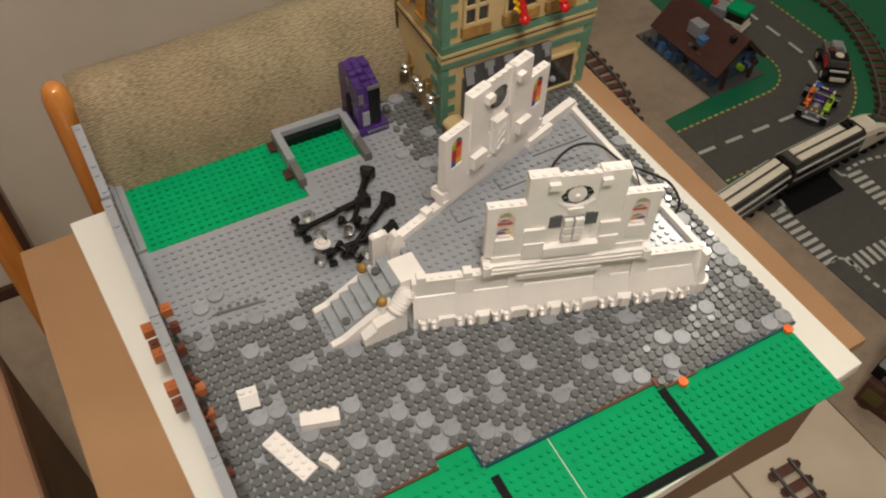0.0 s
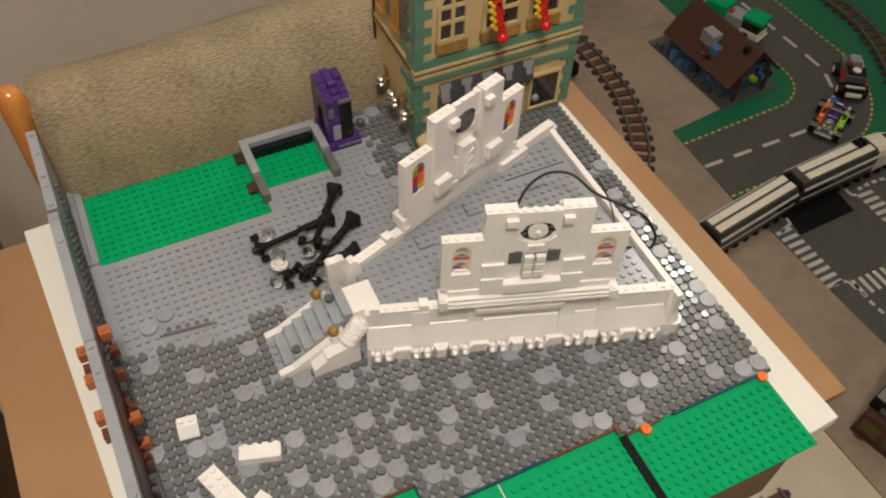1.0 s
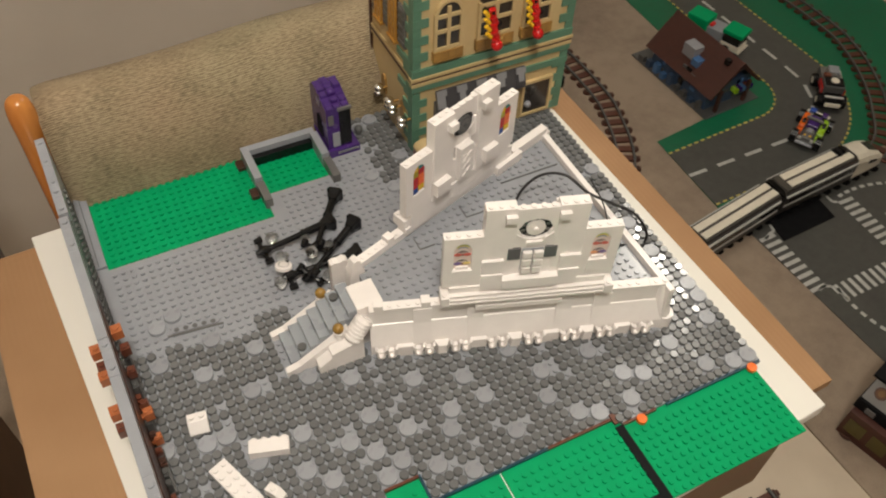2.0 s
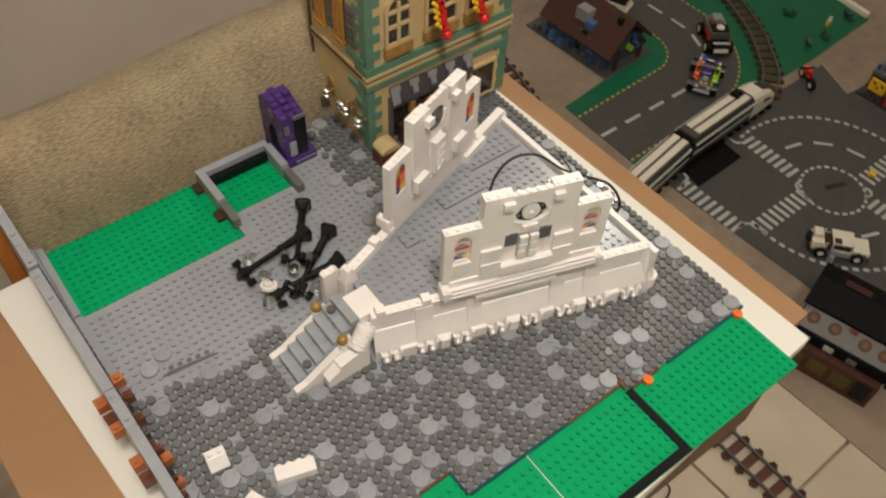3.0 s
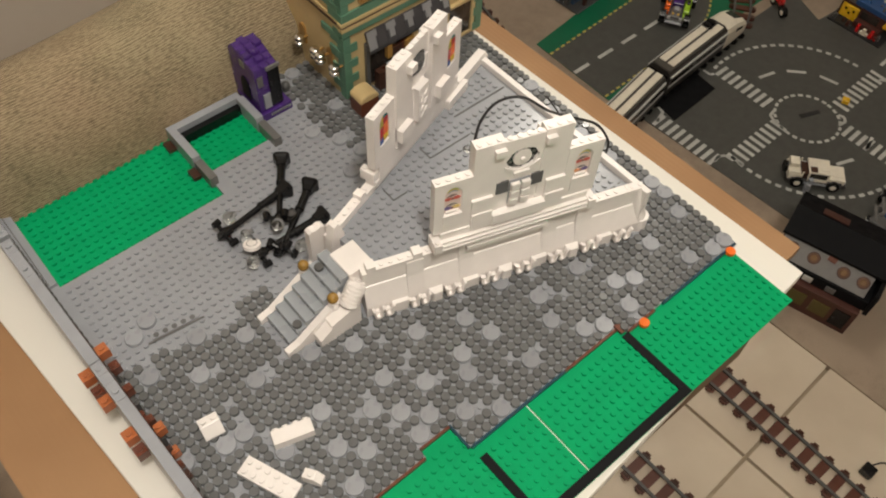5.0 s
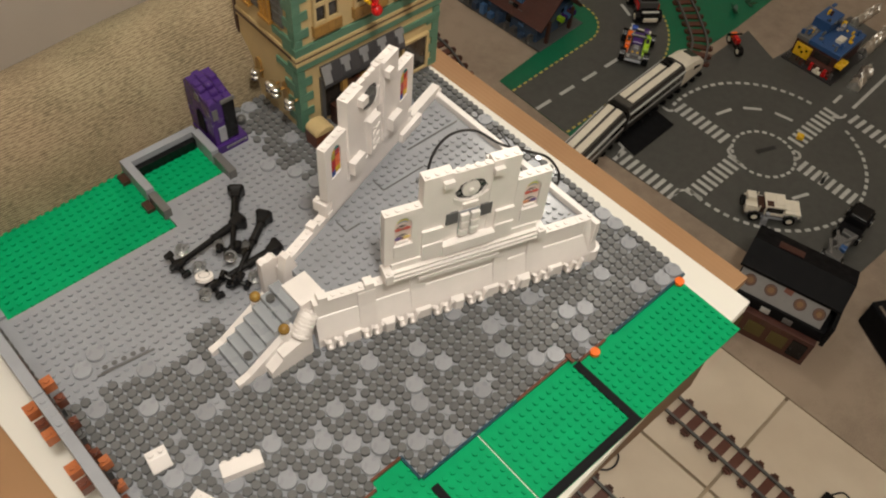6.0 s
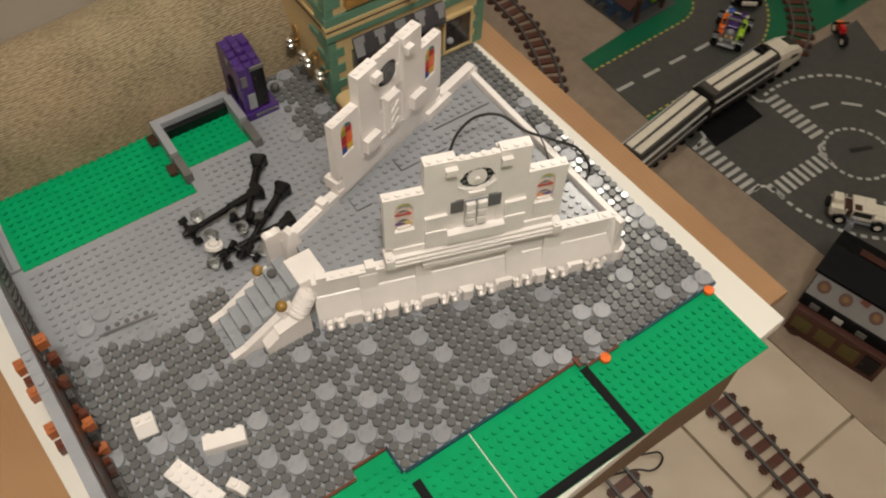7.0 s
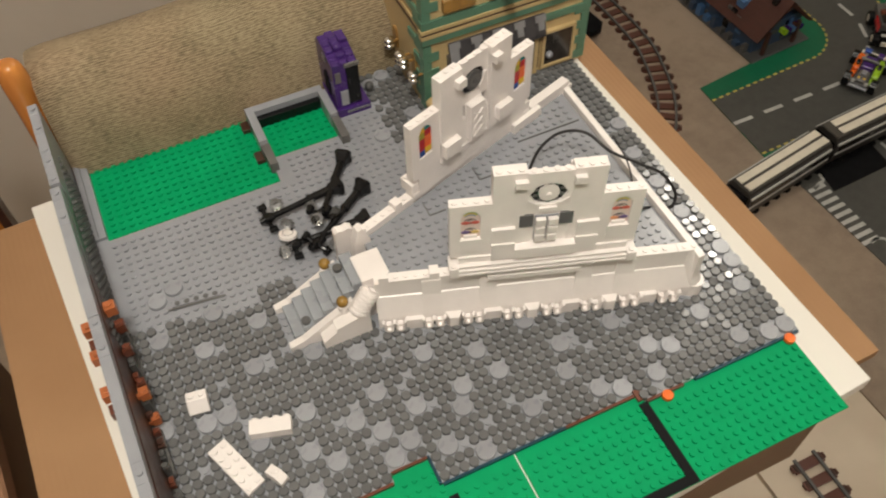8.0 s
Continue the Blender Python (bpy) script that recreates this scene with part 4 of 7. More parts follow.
# ---- grey wall along the plaza's edge, with brown brick bits ----
def edge_wall():
    top = thing("toy_boundary_wall", "tall grey toy wall with brown bricks stuck through it", "toy wall")
    top.matrix_world = pose(-0.5011, 0.2, 0.0, 0, 0, 1.4)
    h = 0.0872
    random.seed(7)
    for y0, y1, stud in ((0.004, 0.0605, 0), (0.0605, 0.0765, 1), (0.0765, 0.1645, 0), (0.1645, 0.1805, 1), (0.1805, 0.1895, 0), (0.1895, 0.2012, 1), (0.2020, 0.298, 0), (0.298, 0.314, 1), (0.314, 0.3255, 0), (0.3255, 0.3400, 1), (0.3440, 0.356, 1), (0.356, 0.366, 0), (0.366, 0.379, 1), (0.379, 0.392, 1), (0.392, 0.408, 0), (0.408, 0.4225, 1), (0.4225, 0.434, 0), (0.434, 0.447, 1)):
        y0, y1 = y0 - 0.2, y1 - 0.2
        dx = 0.0012 if y0 > 0.14 else 0.0
        bm = bm_new()
        box(bm, dx - 0.0042, dx + 0.0041, y0 + 0.00005, y1 - 0.00005, 0.0, h - (0.0 if stud else 0.0001))
        brick = bevel(part("wall_brick", bm, GREY, top), 0.0002)
        if stud:
            bm = bm_new()
            disc(bm, dx, (y0 + y1) / 2, h - 0.0002, h + 0.0016, 0.0024, 12, 0.0002)
            part("stud", bm, GREY, brick)
    bm = bm_new()
    box(bm, -0.0036, 0.0036, 0.1401, 0.1439, 0.0, h - 0.0045)
    part("wall_notch", bm, DARKMID, top, "darker grey notch")
    for y0, y1, m, lab in ((-0.196, 0.0498, BROWN, "dark brown inner face"), (0.05, 0.1428, DARKGREY, "dark grey studded inner face"), (0.143, 0.240, BROWN, "dark brown inner face")):
        bm = bm_new()
        box(bm, 0.0042, 0.0052, y0, y1, 0.0, h - 0.012)
        part("inner_cladding", bm, m, top, lab)
    bm = bm_new()
    for i in range(50):
        for j in range(7):
            c = (0.0052, -0.190 + i * S, 0.010 + j * S)
            if i < 24 and j > 0:
                continue
            rod(bm, c, (c[0] + 0.0017, c[1], c[2]), 0.0024, seg=6)
    tagged(part("studs", bm, DARKGREY, top), kind="stuff")
    for x, y, z, w, m in ((0.0100, 0.0200, 0.0700, 0.0085, NOUGAT), (0.0112, 0.0125, 0.0540, 0.0070, REDBROWN), (-0.0088, 0.0085, 0.0690, 0.0090, NOUGAT), (-0.0085, -0.0025, 0.0610, 0.0080, REDBROWN), (-0.0086, -0.0180, 0.0690, 0.0085, NOUGAT), (-0.0088, -0.0500, 0.0670, 0.0090, NOUGAT), (-0.0086, -0.0590, 0.0560, 0.0085, REDBROWN), (0.0110, -0.0460, 0.0430, 0.0072, NOUGAT), (0.0108, -0.0590, 0.0240, 0.0062, NOUGAT), (0.0098, -0.0060, 0.0470, 0.0060, REDBROWN), (0.0098, -0.0290, 0.0300, 0.0060, REDBROWN)):
        bm = bm_new()
        box(bm, x - w / 2, x + w / 2, y - w / 2, y + w / 2, z - 0.0096, z)
        disc(bm, x, y, z - 0.0001, z + 0.0016, 0.0024, 12, 0.0002)
        box(bm, min(x, 0.004 * (1 if x > 0 else -1)), max(x, 0.004 * (1 if x > 0 else -1)), y - 0.002, y + 0.002, z - 0.0080, z - 0.0040)
        bevel(part("brown_brick", bm, m, top, "small nougat brown brick" if m is NOUGAT else "reddish brown brick"), 0.0003)
    for y0, y1 in ((-0.050, 0.030), (-0.105, -0.065)):
        bm = bm_new()
        box(bm, 0.0053, 0.0112, y0, y1, 0.0066, 0.0125)
        bevel(part("low_brick", bm, DARKGREY, top), 0.0004)
    for k in range(16):
        y, w, d, z1 = -0.138 + 0.0112 * k, random.choice((0.005, 0.0078, 0.0078)), random.uniform(0.003, 0.0070), random.uniform(0.016, 0.034)
        bm = bm_new()
        box(bm, 0.0054, 0.0054 + d, y, y + w, 0.0128, z1)
        disc(bm, 0.0054 + d / 2, y + w / 2, z1, z1 + 0.0016, 0.0022, 8)
        part("inner_brick", bm, random.choice((DARKGREY, BROWN, DARKGREY, REDBROWN)), top)


edge_wall()


# ---- low grey wall round the small lawn, brown tiles ----
def garden_wall():
    top = thing("toy_garden_wall", "low light grey toy wall round a lawn", "toy wall")
    for name, x0, x1, y0, y1, z, m in (
        ("back_wall", -40.2, -31.2, 53.1, 54.1, 0.0185, GREY),
        ("side_wall", -41.2, -40.2, 47.9, 54.1, 0.0186, GREY),
        ("side_wall", -31.9, -30.9, 48.6, 53.1, 0.0185, GREY),
        ("side_wall_end", -41.1, -40.1, 44.4, 47.88, 0.0135, DARKMID),
        ("side_wall_end", -31.8, -30.8, 44.9, 48.58, 0.0135, DARKMID),
        ("wall_lining", -40.2, -31.9, 52.3, 53.08, 0.0120, BLACK),
    ):
        bm = bm_new()
        box(bm, x0 * S, x1 * S, y0 * S, y1 * S, 0.0002, z)
        bevel(part(name, bm, m, top), 0.0003)
    for x, y in ((-41.75, 52.8), (-41.7, 47.2)):
        bm = bm_new()
        box(bm, (x - 0.5) * S, (x + 0.5) * S, (y - 0.8) * S, (y + 0.8) * S, 0.0018, 0.0064)
        bevel(thing("square_tile", "dark brown square tile on the green lawn plate", "toy tile", bm, BROWN, group="brown tiles"), 0.0003)


garden_wall()


def kerb():
    bm = bm_new()
    box(bm, -62.5 * S, -61.0 * S, 43 * S, 56.5 * S, P, 2 * P)
    tiles = thing("edge_tiles", "smooth light grey tiles along the lawn", "toy tiles", bm, GREY)
    bm = bm_new()
    box(bm, -0.4951, -0.4944, 43.2 * S, 54.8 * S, 2 * P, 2 * P + 0.0006)
    part("seam", bm, DARKGREY, tiles, "dark seam between the tiles")
    bm = bm_new()
    f = lambda a, v, z: (-0.4535 + a * 0.9925 + v * 0.122, 0.2440 - a * 0.122 + v * 0.9925, z)
    box(bm, 0, 0.041, 0, 0.0055, P + 0.0018, 2 * P, f)
    t = thing("slotted_plate", "grey technic plate with round holes on the plaza", "toy plate", bm, GREY)
    bm = bm_new()
    for k in range(5):
        c = f(0.0045 + k * S, 0.00275, 2 * P)
        disc(bm, c[0], c[1], 2 * P - 0.001, 2 * P + 0.00025, 0.0024, 10)
    part("holes", bm, DARKGREY, t)
    bm = bm_new()
    box(bm, -0.004, 0.045, -0.0022, -0.0006, P + 0.0018, P + 0.0028, f)
    part("groove", bm, DARKMID, t)


kerb()


# ---- purple tower ----
def purple_tower():
    top = thing("toy_tower", "dark purple toy shop front with a black door", "toy building")
    f = lambda x, y, z: ((-30.0 + x) * S, (49.3 + y) * S, z)
    bm = bm_new()
    box(bm, -0.6, 3.7, -0.1, 6.2, P, 0.0128, f)
    bevel(part("base", bm, PURPLE, top), 0.0004)
    g = lambda y, x, z: f(x, y, z)
    bm = bm_new()
    prism(bm, [(0.4, 0.0128), (0.4, 0.0650), (1.4, 0.0675), (2.4, 0.0705), (3.6, 0.0740), (5.2, 0.0750), (6.0, 0.0680), (6.0, 0.0128)], -0.5, 2.75, g)
    part("body", bm, PURPLE, top, "dark purple rounded shell", True)
    random.seed(5)
    tops = (0.0665, 0.0690, 0.0730, 0.0760, 0.0765, 0.0720)
    for j, z in enumerate(tops):
        for k, (xa, xb) in enumerate(((-0.46, 0.52), (0.56, 1.62), (1.66, 2.70))):
            if j == 5 and k != 1:
                continue
            bm = bm_new()
            y0 = 0.35 + j * 0.93
            box(bm, xa, xb, y0, y0 + 0.90, z - 0.0060, z + random.choice((-0.0012, 0.0, 0.0014)) + (0.0016 if k == 1 else 0.0), f)
            bevel(part("roof_brick", bm, PURPLE, top), 0.0011)
    bm = bm_new()
    prism(bm, [(2.2, 0.020), (4.0, 0.020)] + ring(3.1, 0.036, 0.9, 0.010, 8, 0, 180), -0.60, -0.48, g)
    part("side_arch", bm, MATTBLACK, top, "dark arched opening")
    bm = bm_new()
    box(bm, -0.60, -0.480, 2.6, 3.5, 0.0590, 0.0665, f)
    part("side_panel", bm, DARKMID, top, "grey side panel")
    bm = bm_new()
    box(bm, 1.15, 2.7, 0.15, 0.39, 0.017, 0.063, f)
    part("door", bm, BLACK, top, "black door panel")
    bm = bm_new()
    box(bm, 2.76, 2.85, 0.7, 3.4, 0.017, 0.060, f)
    part("side_door", bm, BLACK, top, "black side panel")
    bm = bm_new()
    box(bm, 1.0, 2.85, 0.05, 0.39, 0.0632, 0.0665, f)
    part("lintel", bm, DARKMID, top, "grey lintel")
    bm = bm_new()
    box(bm, 0.15, 1.1, 0.2, 0.39, 0.016, 0.034, f)
    part("panel", bm, GREY, top, "light grey panel")
    bm = bm_new()
    box(bm, -0.3, 0.4, 0.22, 0.39, 0.046, 0.058, f)
    part("window", bm, DARKMID, top, "grey window panel")
    bm = bm_new()
    box(bm, 0.6, 3.5, -0.16, -0.105, 0.0072, 0.0100, f)
    part("name_strip", bm, TILE_GREY, top, "light strip with unreadable lettering")
    bm = bm_new()
    for k in range(9):
        box(bm, 0.8 + k * 0.28, 0.95 + k * 0.28, -0.19, -0.165, 0.0078, 0.0094, f)
    part("lettering", bm, BLACK, top)


purple_tower()


def dark_ball():
    bm = bm_new()
    ball(bm, (0, 0, 0.0052), 0.0050, 14, 9)
    disc(bm, 0, 0, 0.0, 0.0014, 0.0038, 12)
    t = thing("round_stone", "small dark grey round toy piece beside the purple tower", "toy piece", bm, DARKGREY, smooth=True)
    t.location = (-0.2030, 0.4160, 2 * P)


dark_ball()


# ---- tan and green toy house ----
def corner_house():
    top = thing("toy_town_house", "tan and sand green toy town house with a patched dark awning", "toy building")
    X0, X1, Y0, Y1, Z1 = -0.1625, 0.0185, 0.3655, 0.468, 0.262
    bm = bm_new()
    box(bm, X0 + 0.001, X1 - 0.001, Y0 + 0.001, Y1, P + 0.0001, Z1)
    part("wall_shell", bm, TAN, top, "tan brick walls")

    def p(name, mat, label, *b):
        bm = bm_new()
        box(bm, *b)
        return part(name, bm, mat, top, label)

    for z in range(26):
        z0 = 0.0070 + z * B
        wide = 2 * S if z % 2 == 0 else 1 * S
        if 0.077 < z0 < 0.112:
            continue
        for x0, x1 in ((X0 - 0.0006, X0 + wide), (X1 - wide, X1 + 0.0006)):
            p("quoin", SANDGREEN, "", x0, x1, Y0 - 0.0006, Y0 + 0.004, z0, z0 + B - 0.0003)
        p("quoin", SANDGREEN, "", X0 - 0.0007, X0 + 0.004, Y0 + 0.0042, Y0 + (2.6 * S if z % 2 else 1.2 * S), z0, z0 + B - 0.0003)
    for z0, z1, out, m in ((0.0862, 0.0932, 0.0016, SANDGREEN), (0.0935, 0.0972, 0.0022, TAN), (0.0975, 0.1002, 0.0016, BROWN), (0.1005, 0.1039, 0.0028, TAN), (0.1042, 0.1127, 0.0016, SANDGREEN)):
        p("string_course", m, "", X0 - out, X1 + out, Y0 - out, Y0 + 0.004, z0, z1)
        if m == SANDGREEN:
            p("side_course", m, "", X0 - 0.0012, X0 + 0.004, Y0 + 0.0042, Y0 + (0.014 if z0 < 0.1 else 0.020), z0, z1)
        else:
            p("side_course", m, "", X0 - (0.0016 if m == BROWN else 0.0009), X1, Y0 + 0.0042, Y1 - 0.001, z0, z1)
    p("corner_strip", BROWN, "dark brown back corner strip", X0 - 0.0012, X0 + 0.002, Y1 - 0.0008, Y1 + 0.0020, P + 0.0002, Z1 - 0.001)
    for z0, dx in ((0.0068, 0.004), (0.0300, 0.001), (0.0410, 0.005), (0.0620, 0.003)):
        p("back_brick", DARKGREY, "dark grey brick at the back corner", X0 - dx, X0 + 0.010, Y1 + 0.0022, Y1 + 0.0090, z0, z0 + 0.0105)
    p("string_course", SANDGREEN, "", -0.0320, X1 + 0.0012, Y0 - 0.0012, Y0 + 0.004, 0.0690, 0.0765)
    for z0, y1 in ((0.1130, 0.036), (0.0785, 0.034), (0.0595, 0.022)):
        p("side_course", SANDGREEN, "", X0 - 0.0012, X0 + 0.004, Y0 + 0.0042, Y0 + y1, z0, z0 + 0.0072)
    # shop front: awning panels, dark glass, tan posts
    n = 9
    w = 0.104 / n
    for k in range(n):
        x0 = -0.1375 + k * w
        bm = bm_new()
        prof = [(0.0, 0.0800), (0.0, 0.0770), (-0.0065, 0.0600), (-0.0065, 0.0570), (-0.0082, 0.0570), (-0.0082, 0.0618), (-0.002, 0.0800)]
        a = [bm.verts.new((x0 + 0.0002, Y0 + y, z)) for y, z in prof]
        b = [bm.verts.new((x0 + w - 0.0002, Y0 + y, z)) for y, z in prof]
        bm.faces.new(a)
        bm.faces.new(b[::-1])
        for i in range(len(prof)):
            j = (i + 1) % len(prof)
            bm.faces.new((a[i], b[i], b[j], a[j]))
        panel = part("awning_panel", bm, AWNING, top, "dark grey awning panel")
        if k % 2 == 0:
            bm = bm_new()
            for u0, u1, g0, g1 in ((0.0, 1.0, 0.0, 0.36), (0.0 if k == 0 else 0.25, 0.8, 0.36, 1.0 if k == 0 else 0.8)):
                lo = [(x0 + u * w, Y0 - 0.002 - 0.0064 * g - dy, 0.0802 - 0.0188 * g + dz) for dy, dz in ((0.0, 0.0), (0.0012, 0.0012)) for u, g in ((u0, g0), (u1, g0), (u1, g1), (u0, g1))]
                vs = [bm.verts.new(c) for c in lo]
                for q in ((3, 2, 1, 0), (4, 5, 6, 7), (0, 1, 5, 4), (1, 2, 6, 5), (2, 3, 7, 6), (3, 0, 4, 7)):
                    bm.faces.new([vs[i] for i in q])
            part("light_patch", bm, DARKMID2, panel, "light grey patch")
    p("shop_window", SMOKEDARK, "dark shop glass", -0.132, -0.036, Y0 - 0.0012, Y0 + 0.004, 0.012, 0.060)
    for x in (-0.136, -0.103, -0.070, -0.040):
        p("post", TAN if x == -0.040 else DARKGREY, "", x - 0.002, x + 0.002, Y0 - 0.003, Y0 + 0.003, 0.0066, 0.066)
    p("shop_window", SMOKEDARK, "dark shop glass", -0.030, 0.0015, Y0 - 0.0010, Y0 + 0.004, 0.0125, 0.0535)
    for b in ((-0.033, -0.030, 0.0095, 0.0565), (0.0015, 0.0045, 0.0095, 0.0565)):
        p("window_frame", TAN, "", b[0], b[1], Y0 - 0.003, Y0 + 0.003, b[2], b[3])
    p("window_frame", TAN, "", -0.0300, 0.0015, Y0 - 0.003, Y0 + 0.003, 0.0095, 0.0125)
    p("window_frame", TAN, "", -0.0300, 0.0015, Y0 - 0.003, Y0 + 0.003, 0.0535, 0.0565)
    p("shop_crate", BROWN, "brown crate in front of the shop window", -0.129, -0.106, Y0 - 0.0115, Y0 - 0.0032, 0.0066, 0.030)
    p("shop_crate", DARKMID, "grey crate in front of the shop window", -0.1045, -0.094, Y0 - 0.0090, Y0 - 0.0032, 0.0066, 0.022)
    random.seed(23)
    for k in range(14):
        x, wx, hz = random.uniform(-0.130, -0.050), random.choice((0.006, 0.008, 0.012)), random.choice((0.006, 0.0096, 0.016))
        z = 0.0070 if k < 7 else random.choice((0.0250, 0.0400))
        p("shop_item", random.choice((BROWN, TAN, DARKMID, GREY, REDBROWN, OCHRE)), "", x, x + wx, Y0 - random.uniform(0.005, 0.0085), Y0 - 0.0030, z, z + hz)
    bm = bm_new()
    ball(bm, (-0.0245, Y0 - 0.0030, 0.026), 0.004)
    part("globe", bm, TILE_GREY, top, "pale globe in the window", True)
    # upper windows
    for x0, x1, arch in ((-0.1415, -0.1110, True), (-0.0945, -0.0545, False), (-0.0440, -0.0100, False)):
        wz0, wz1 = 0.1305, 0.1725
        bm = bm_new()
        pts = [(x0 + 0.002, wz0), (x1 - 0.002, wz0)] + (ring((x0 + x1) / 2, wz1 - 0.004, (x1 - x0) / 2 - 0.002, 0.015, 10, 0, 180) if arch else [(x1 - 0.002, wz1 + 0.008), (x0 + 0.002, wz1 + 0.008)])
        prism(bm, pts, Y0 - 0.0006, Y0 + 0.003)
        part("window_pane", bm, SMOKEDARK, top, "dark window glass")
        bm = bm_new()
        xm = (x0 + x1) / 2
        for a0, a1, z0, z1 in ((x0, x0 + 0.003, wz0, wz1), (x1 - 0.003, x1, wz0, wz1), (xm - 0.0018, xm + 0.0018, wz0, wz1 + 0.006)):
            box(bm, a0, a1, Y0 - 0.0030, Y0 + 0.001, z0, z1)
        for z in (wz0, wz0 + 0.020, wz0 + 0.0365):
            box(bm, x0 + 0.003, xm - 0.0018, Y0 - 0.0028, Y0 + 0.001, z, z + 0.0035)
            box(bm, xm + 0.0018, x1 - 0.003, Y0 - 0.0028, Y0 + 0.001, z, z + 0.0035)
        if arch:
            prism(bm, ring(xm, wz1 - 0.004, (x1 - x0) / 2, 0.018, 10, 0, 180) + ring(xm, wz1 - 0.004, (x1 - x0) / 2 - 0.003, 0.015, 10, 180, 0), Y0 - 0.0032, Y0 + 0.001)
        part("window_frame", bm, TAN, top)
        bm = bm_new()
        for k in range(4):
            xx = x0 - 0.001 + k * (x1 - x0 + 0.002) / 4
            box(bm, xx, xx + (x1 - x0 + 0.002) / 4 - 0.0003, Y0 - 0.0042, Y0 + 0.001, 0.1190, 0.1303)
        part("window_sill", bm, OCHRE, top, "dark tan sill")
    # flags
    for x in (-0.0890, -0.0430):
        bm = bm_new()
        rod(bm, (x, Y0, 0.166), (x, Y0 - 0.020, 0.172), 0.0016, seg=8)
        pole = part("flag_pole", bm, BLACK, top)
        for k in range(5):
            bm = bm_new()
            c = Vector((x + 0.0005 * k, Y0 - 0.0160 - 0.0015 * k, 0.170 - 0.0072 * k))
            rod(bm, c + Vector((0.0005, 0, 0.0036)), c + Vector((0.0040 if k % 2 else 0.0020, -0.001, -0.0046)), 0.0038, 0.0030, 8)
            part("red_fold", bm, RED, pole, "red flag fold")
            if k < 4:
                bm = bm_new()
                rod(bm, c + Vector((-0.0075, 0.0, 0.0030)), c + Vector((-0.0030, -0.0005, -0.0026)), 0.0022, 0.0019, 8)
                part("yellow_fold", bm, YELLOW, pole, "yellow flag fold")
        bm = bm_new()
        ball(bm, (x + 0.0095, Y0 - 0.014, 0.155), 0.0040)
        part("black_ball", bm, BLACK, pole, "", True)
        bm = bm_new()
        ball(bm, (x + 0.0045, Y0 - 0.0235, 0.1370), 0.0058)
        part("red_tassel", bm, RED, pole, "round red flag end", True)
    # side wall: small arched openings, double silver lamps, ochre upper windows
    for y in (0.390, 0.437):
        bm = bm_new()
        fx = lambda a, v, z: (X0 - v, a, z)
        prism(bm, [(y - 0.005, 0.034), (y + 0.005, 0.034)] + ring(y, 0.051, 0.005, 0.007, 8, 0, 180), -0.002, 0.0008, fx)
        part("side_window", bm, OCHRE, top, "small dark tan arched opening")
    for y, w in ((0.4560, 0.0075), (0.4260, 0.0130), (0.3900, 0.0150)):
        sh = p("shutter", DARKMID, "grey slatted side shutter", X0 - 0.0012, X0 + 0.003, y - w / 2, y + w / 2, 0.1270, 0.1720)
        for k in range(5):
            bm = bm_new()
            box(bm, X0 - 0.0022, X0 - 0.0011, y - w / 2 + 0.001, y + w / 2 - 0.001, 0.1285 + 0.0088 * k, 0.1335 + 0.0088 * k)
            part("slat", bm, DARKGREY, sh)
    for y in (0.4425, 0.4085):
        w = 0.0082
        pane = p("side_window", SMOKEDARK, "dark upper side window", X0 - 0.0010, X0 + 0.003, y - w, y + w, 0.1265, 0.1725)
        bm = bm_new()
        for d in (-w, -0.0016, w - 0.0032):
            box(bm, X0 - 0.0036, X0 - 0.0009, y + d, y + d + 0.0032, 0.1265, 0.1725)
        part("window_frame", bm, GOLDEN, pane, "golden window frame")
        for k in range(5):
            bm = bm_new()
            for d in (-w + 0.0033, 0.0017):
                box(bm, X0 - 0.0030, X0 - 0.0009, y + d, y + d + 0.0032, 0.1265 + 0.0104 * k, 0.1302 + 0.0104 * k)
            part("glazing_bar", bm, GOLDEN, pane)
        p("window_sill", GOLDEN, "golden sill", X0 - 0.0050, X0 + 0.001, y - w - 0.001, y + w + 0.001, 0.1230, 0.1263)
    for y, z in ((0.4290, 0.0470), (0.4010, 0.0500), (0.3925, 0.0490), (0.3690, 0.0500)):
        bm = bm_new()
        rod(bm, (X0, y, z), (X0 - 0.0105, y, z), 0.0014, seg=8)
        lamp = part("wall_lamp", bm, OCHRE, top, "silver double ball wall lamp")
        for dz in (0.0032, -0.0034):
            bm = bm_new()
            ball(bm, (X0 - 0.0105, y, z + dz), 0.0056, 16, 10, 0.60)
            part("lamp_ball", bm, SILVER, lamp, "silver ball", True)
    bm = bm_new()
    box(bm, -0.1665, -0.1450, 0.3360, 0.3540, 2 * P, 0.0235)
    crate = thing("toy_crate", "dark red chest with a rounded tan lid beside the house", "toy crate", bm, REDBROWN)
    bm = bm_new()
    prism(bm, [(-0.1670, 0.0237)] + [(-0.15575 - 0.01125 * math.cos(radians(18 * k)), 0.0257 + 0.0066 * math.sin(radians(18 * k))) for k in range(11)] + [(-0.1445, 0.0237)], 0.3352, 0.3548)
    bevel(part("lid", bm, TAN, crate), 0.001)


GOLDEN = plastic("golden_plastic", (0.42, 0.205, 0.036), 0.28, 0.1)
DARKMID2 = plastic("awning_grey_plastic", (0.23, 0.23, 0.24), 0.3)
AWNING = plastic("dark_awning_plastic", (0.052, 0.050, 0.055), 0.35)
SMOKEDARK = plastic("dark_window_plastic", (0.030, 0.025, 0.022), 0.12, 0.3)
corner_house()


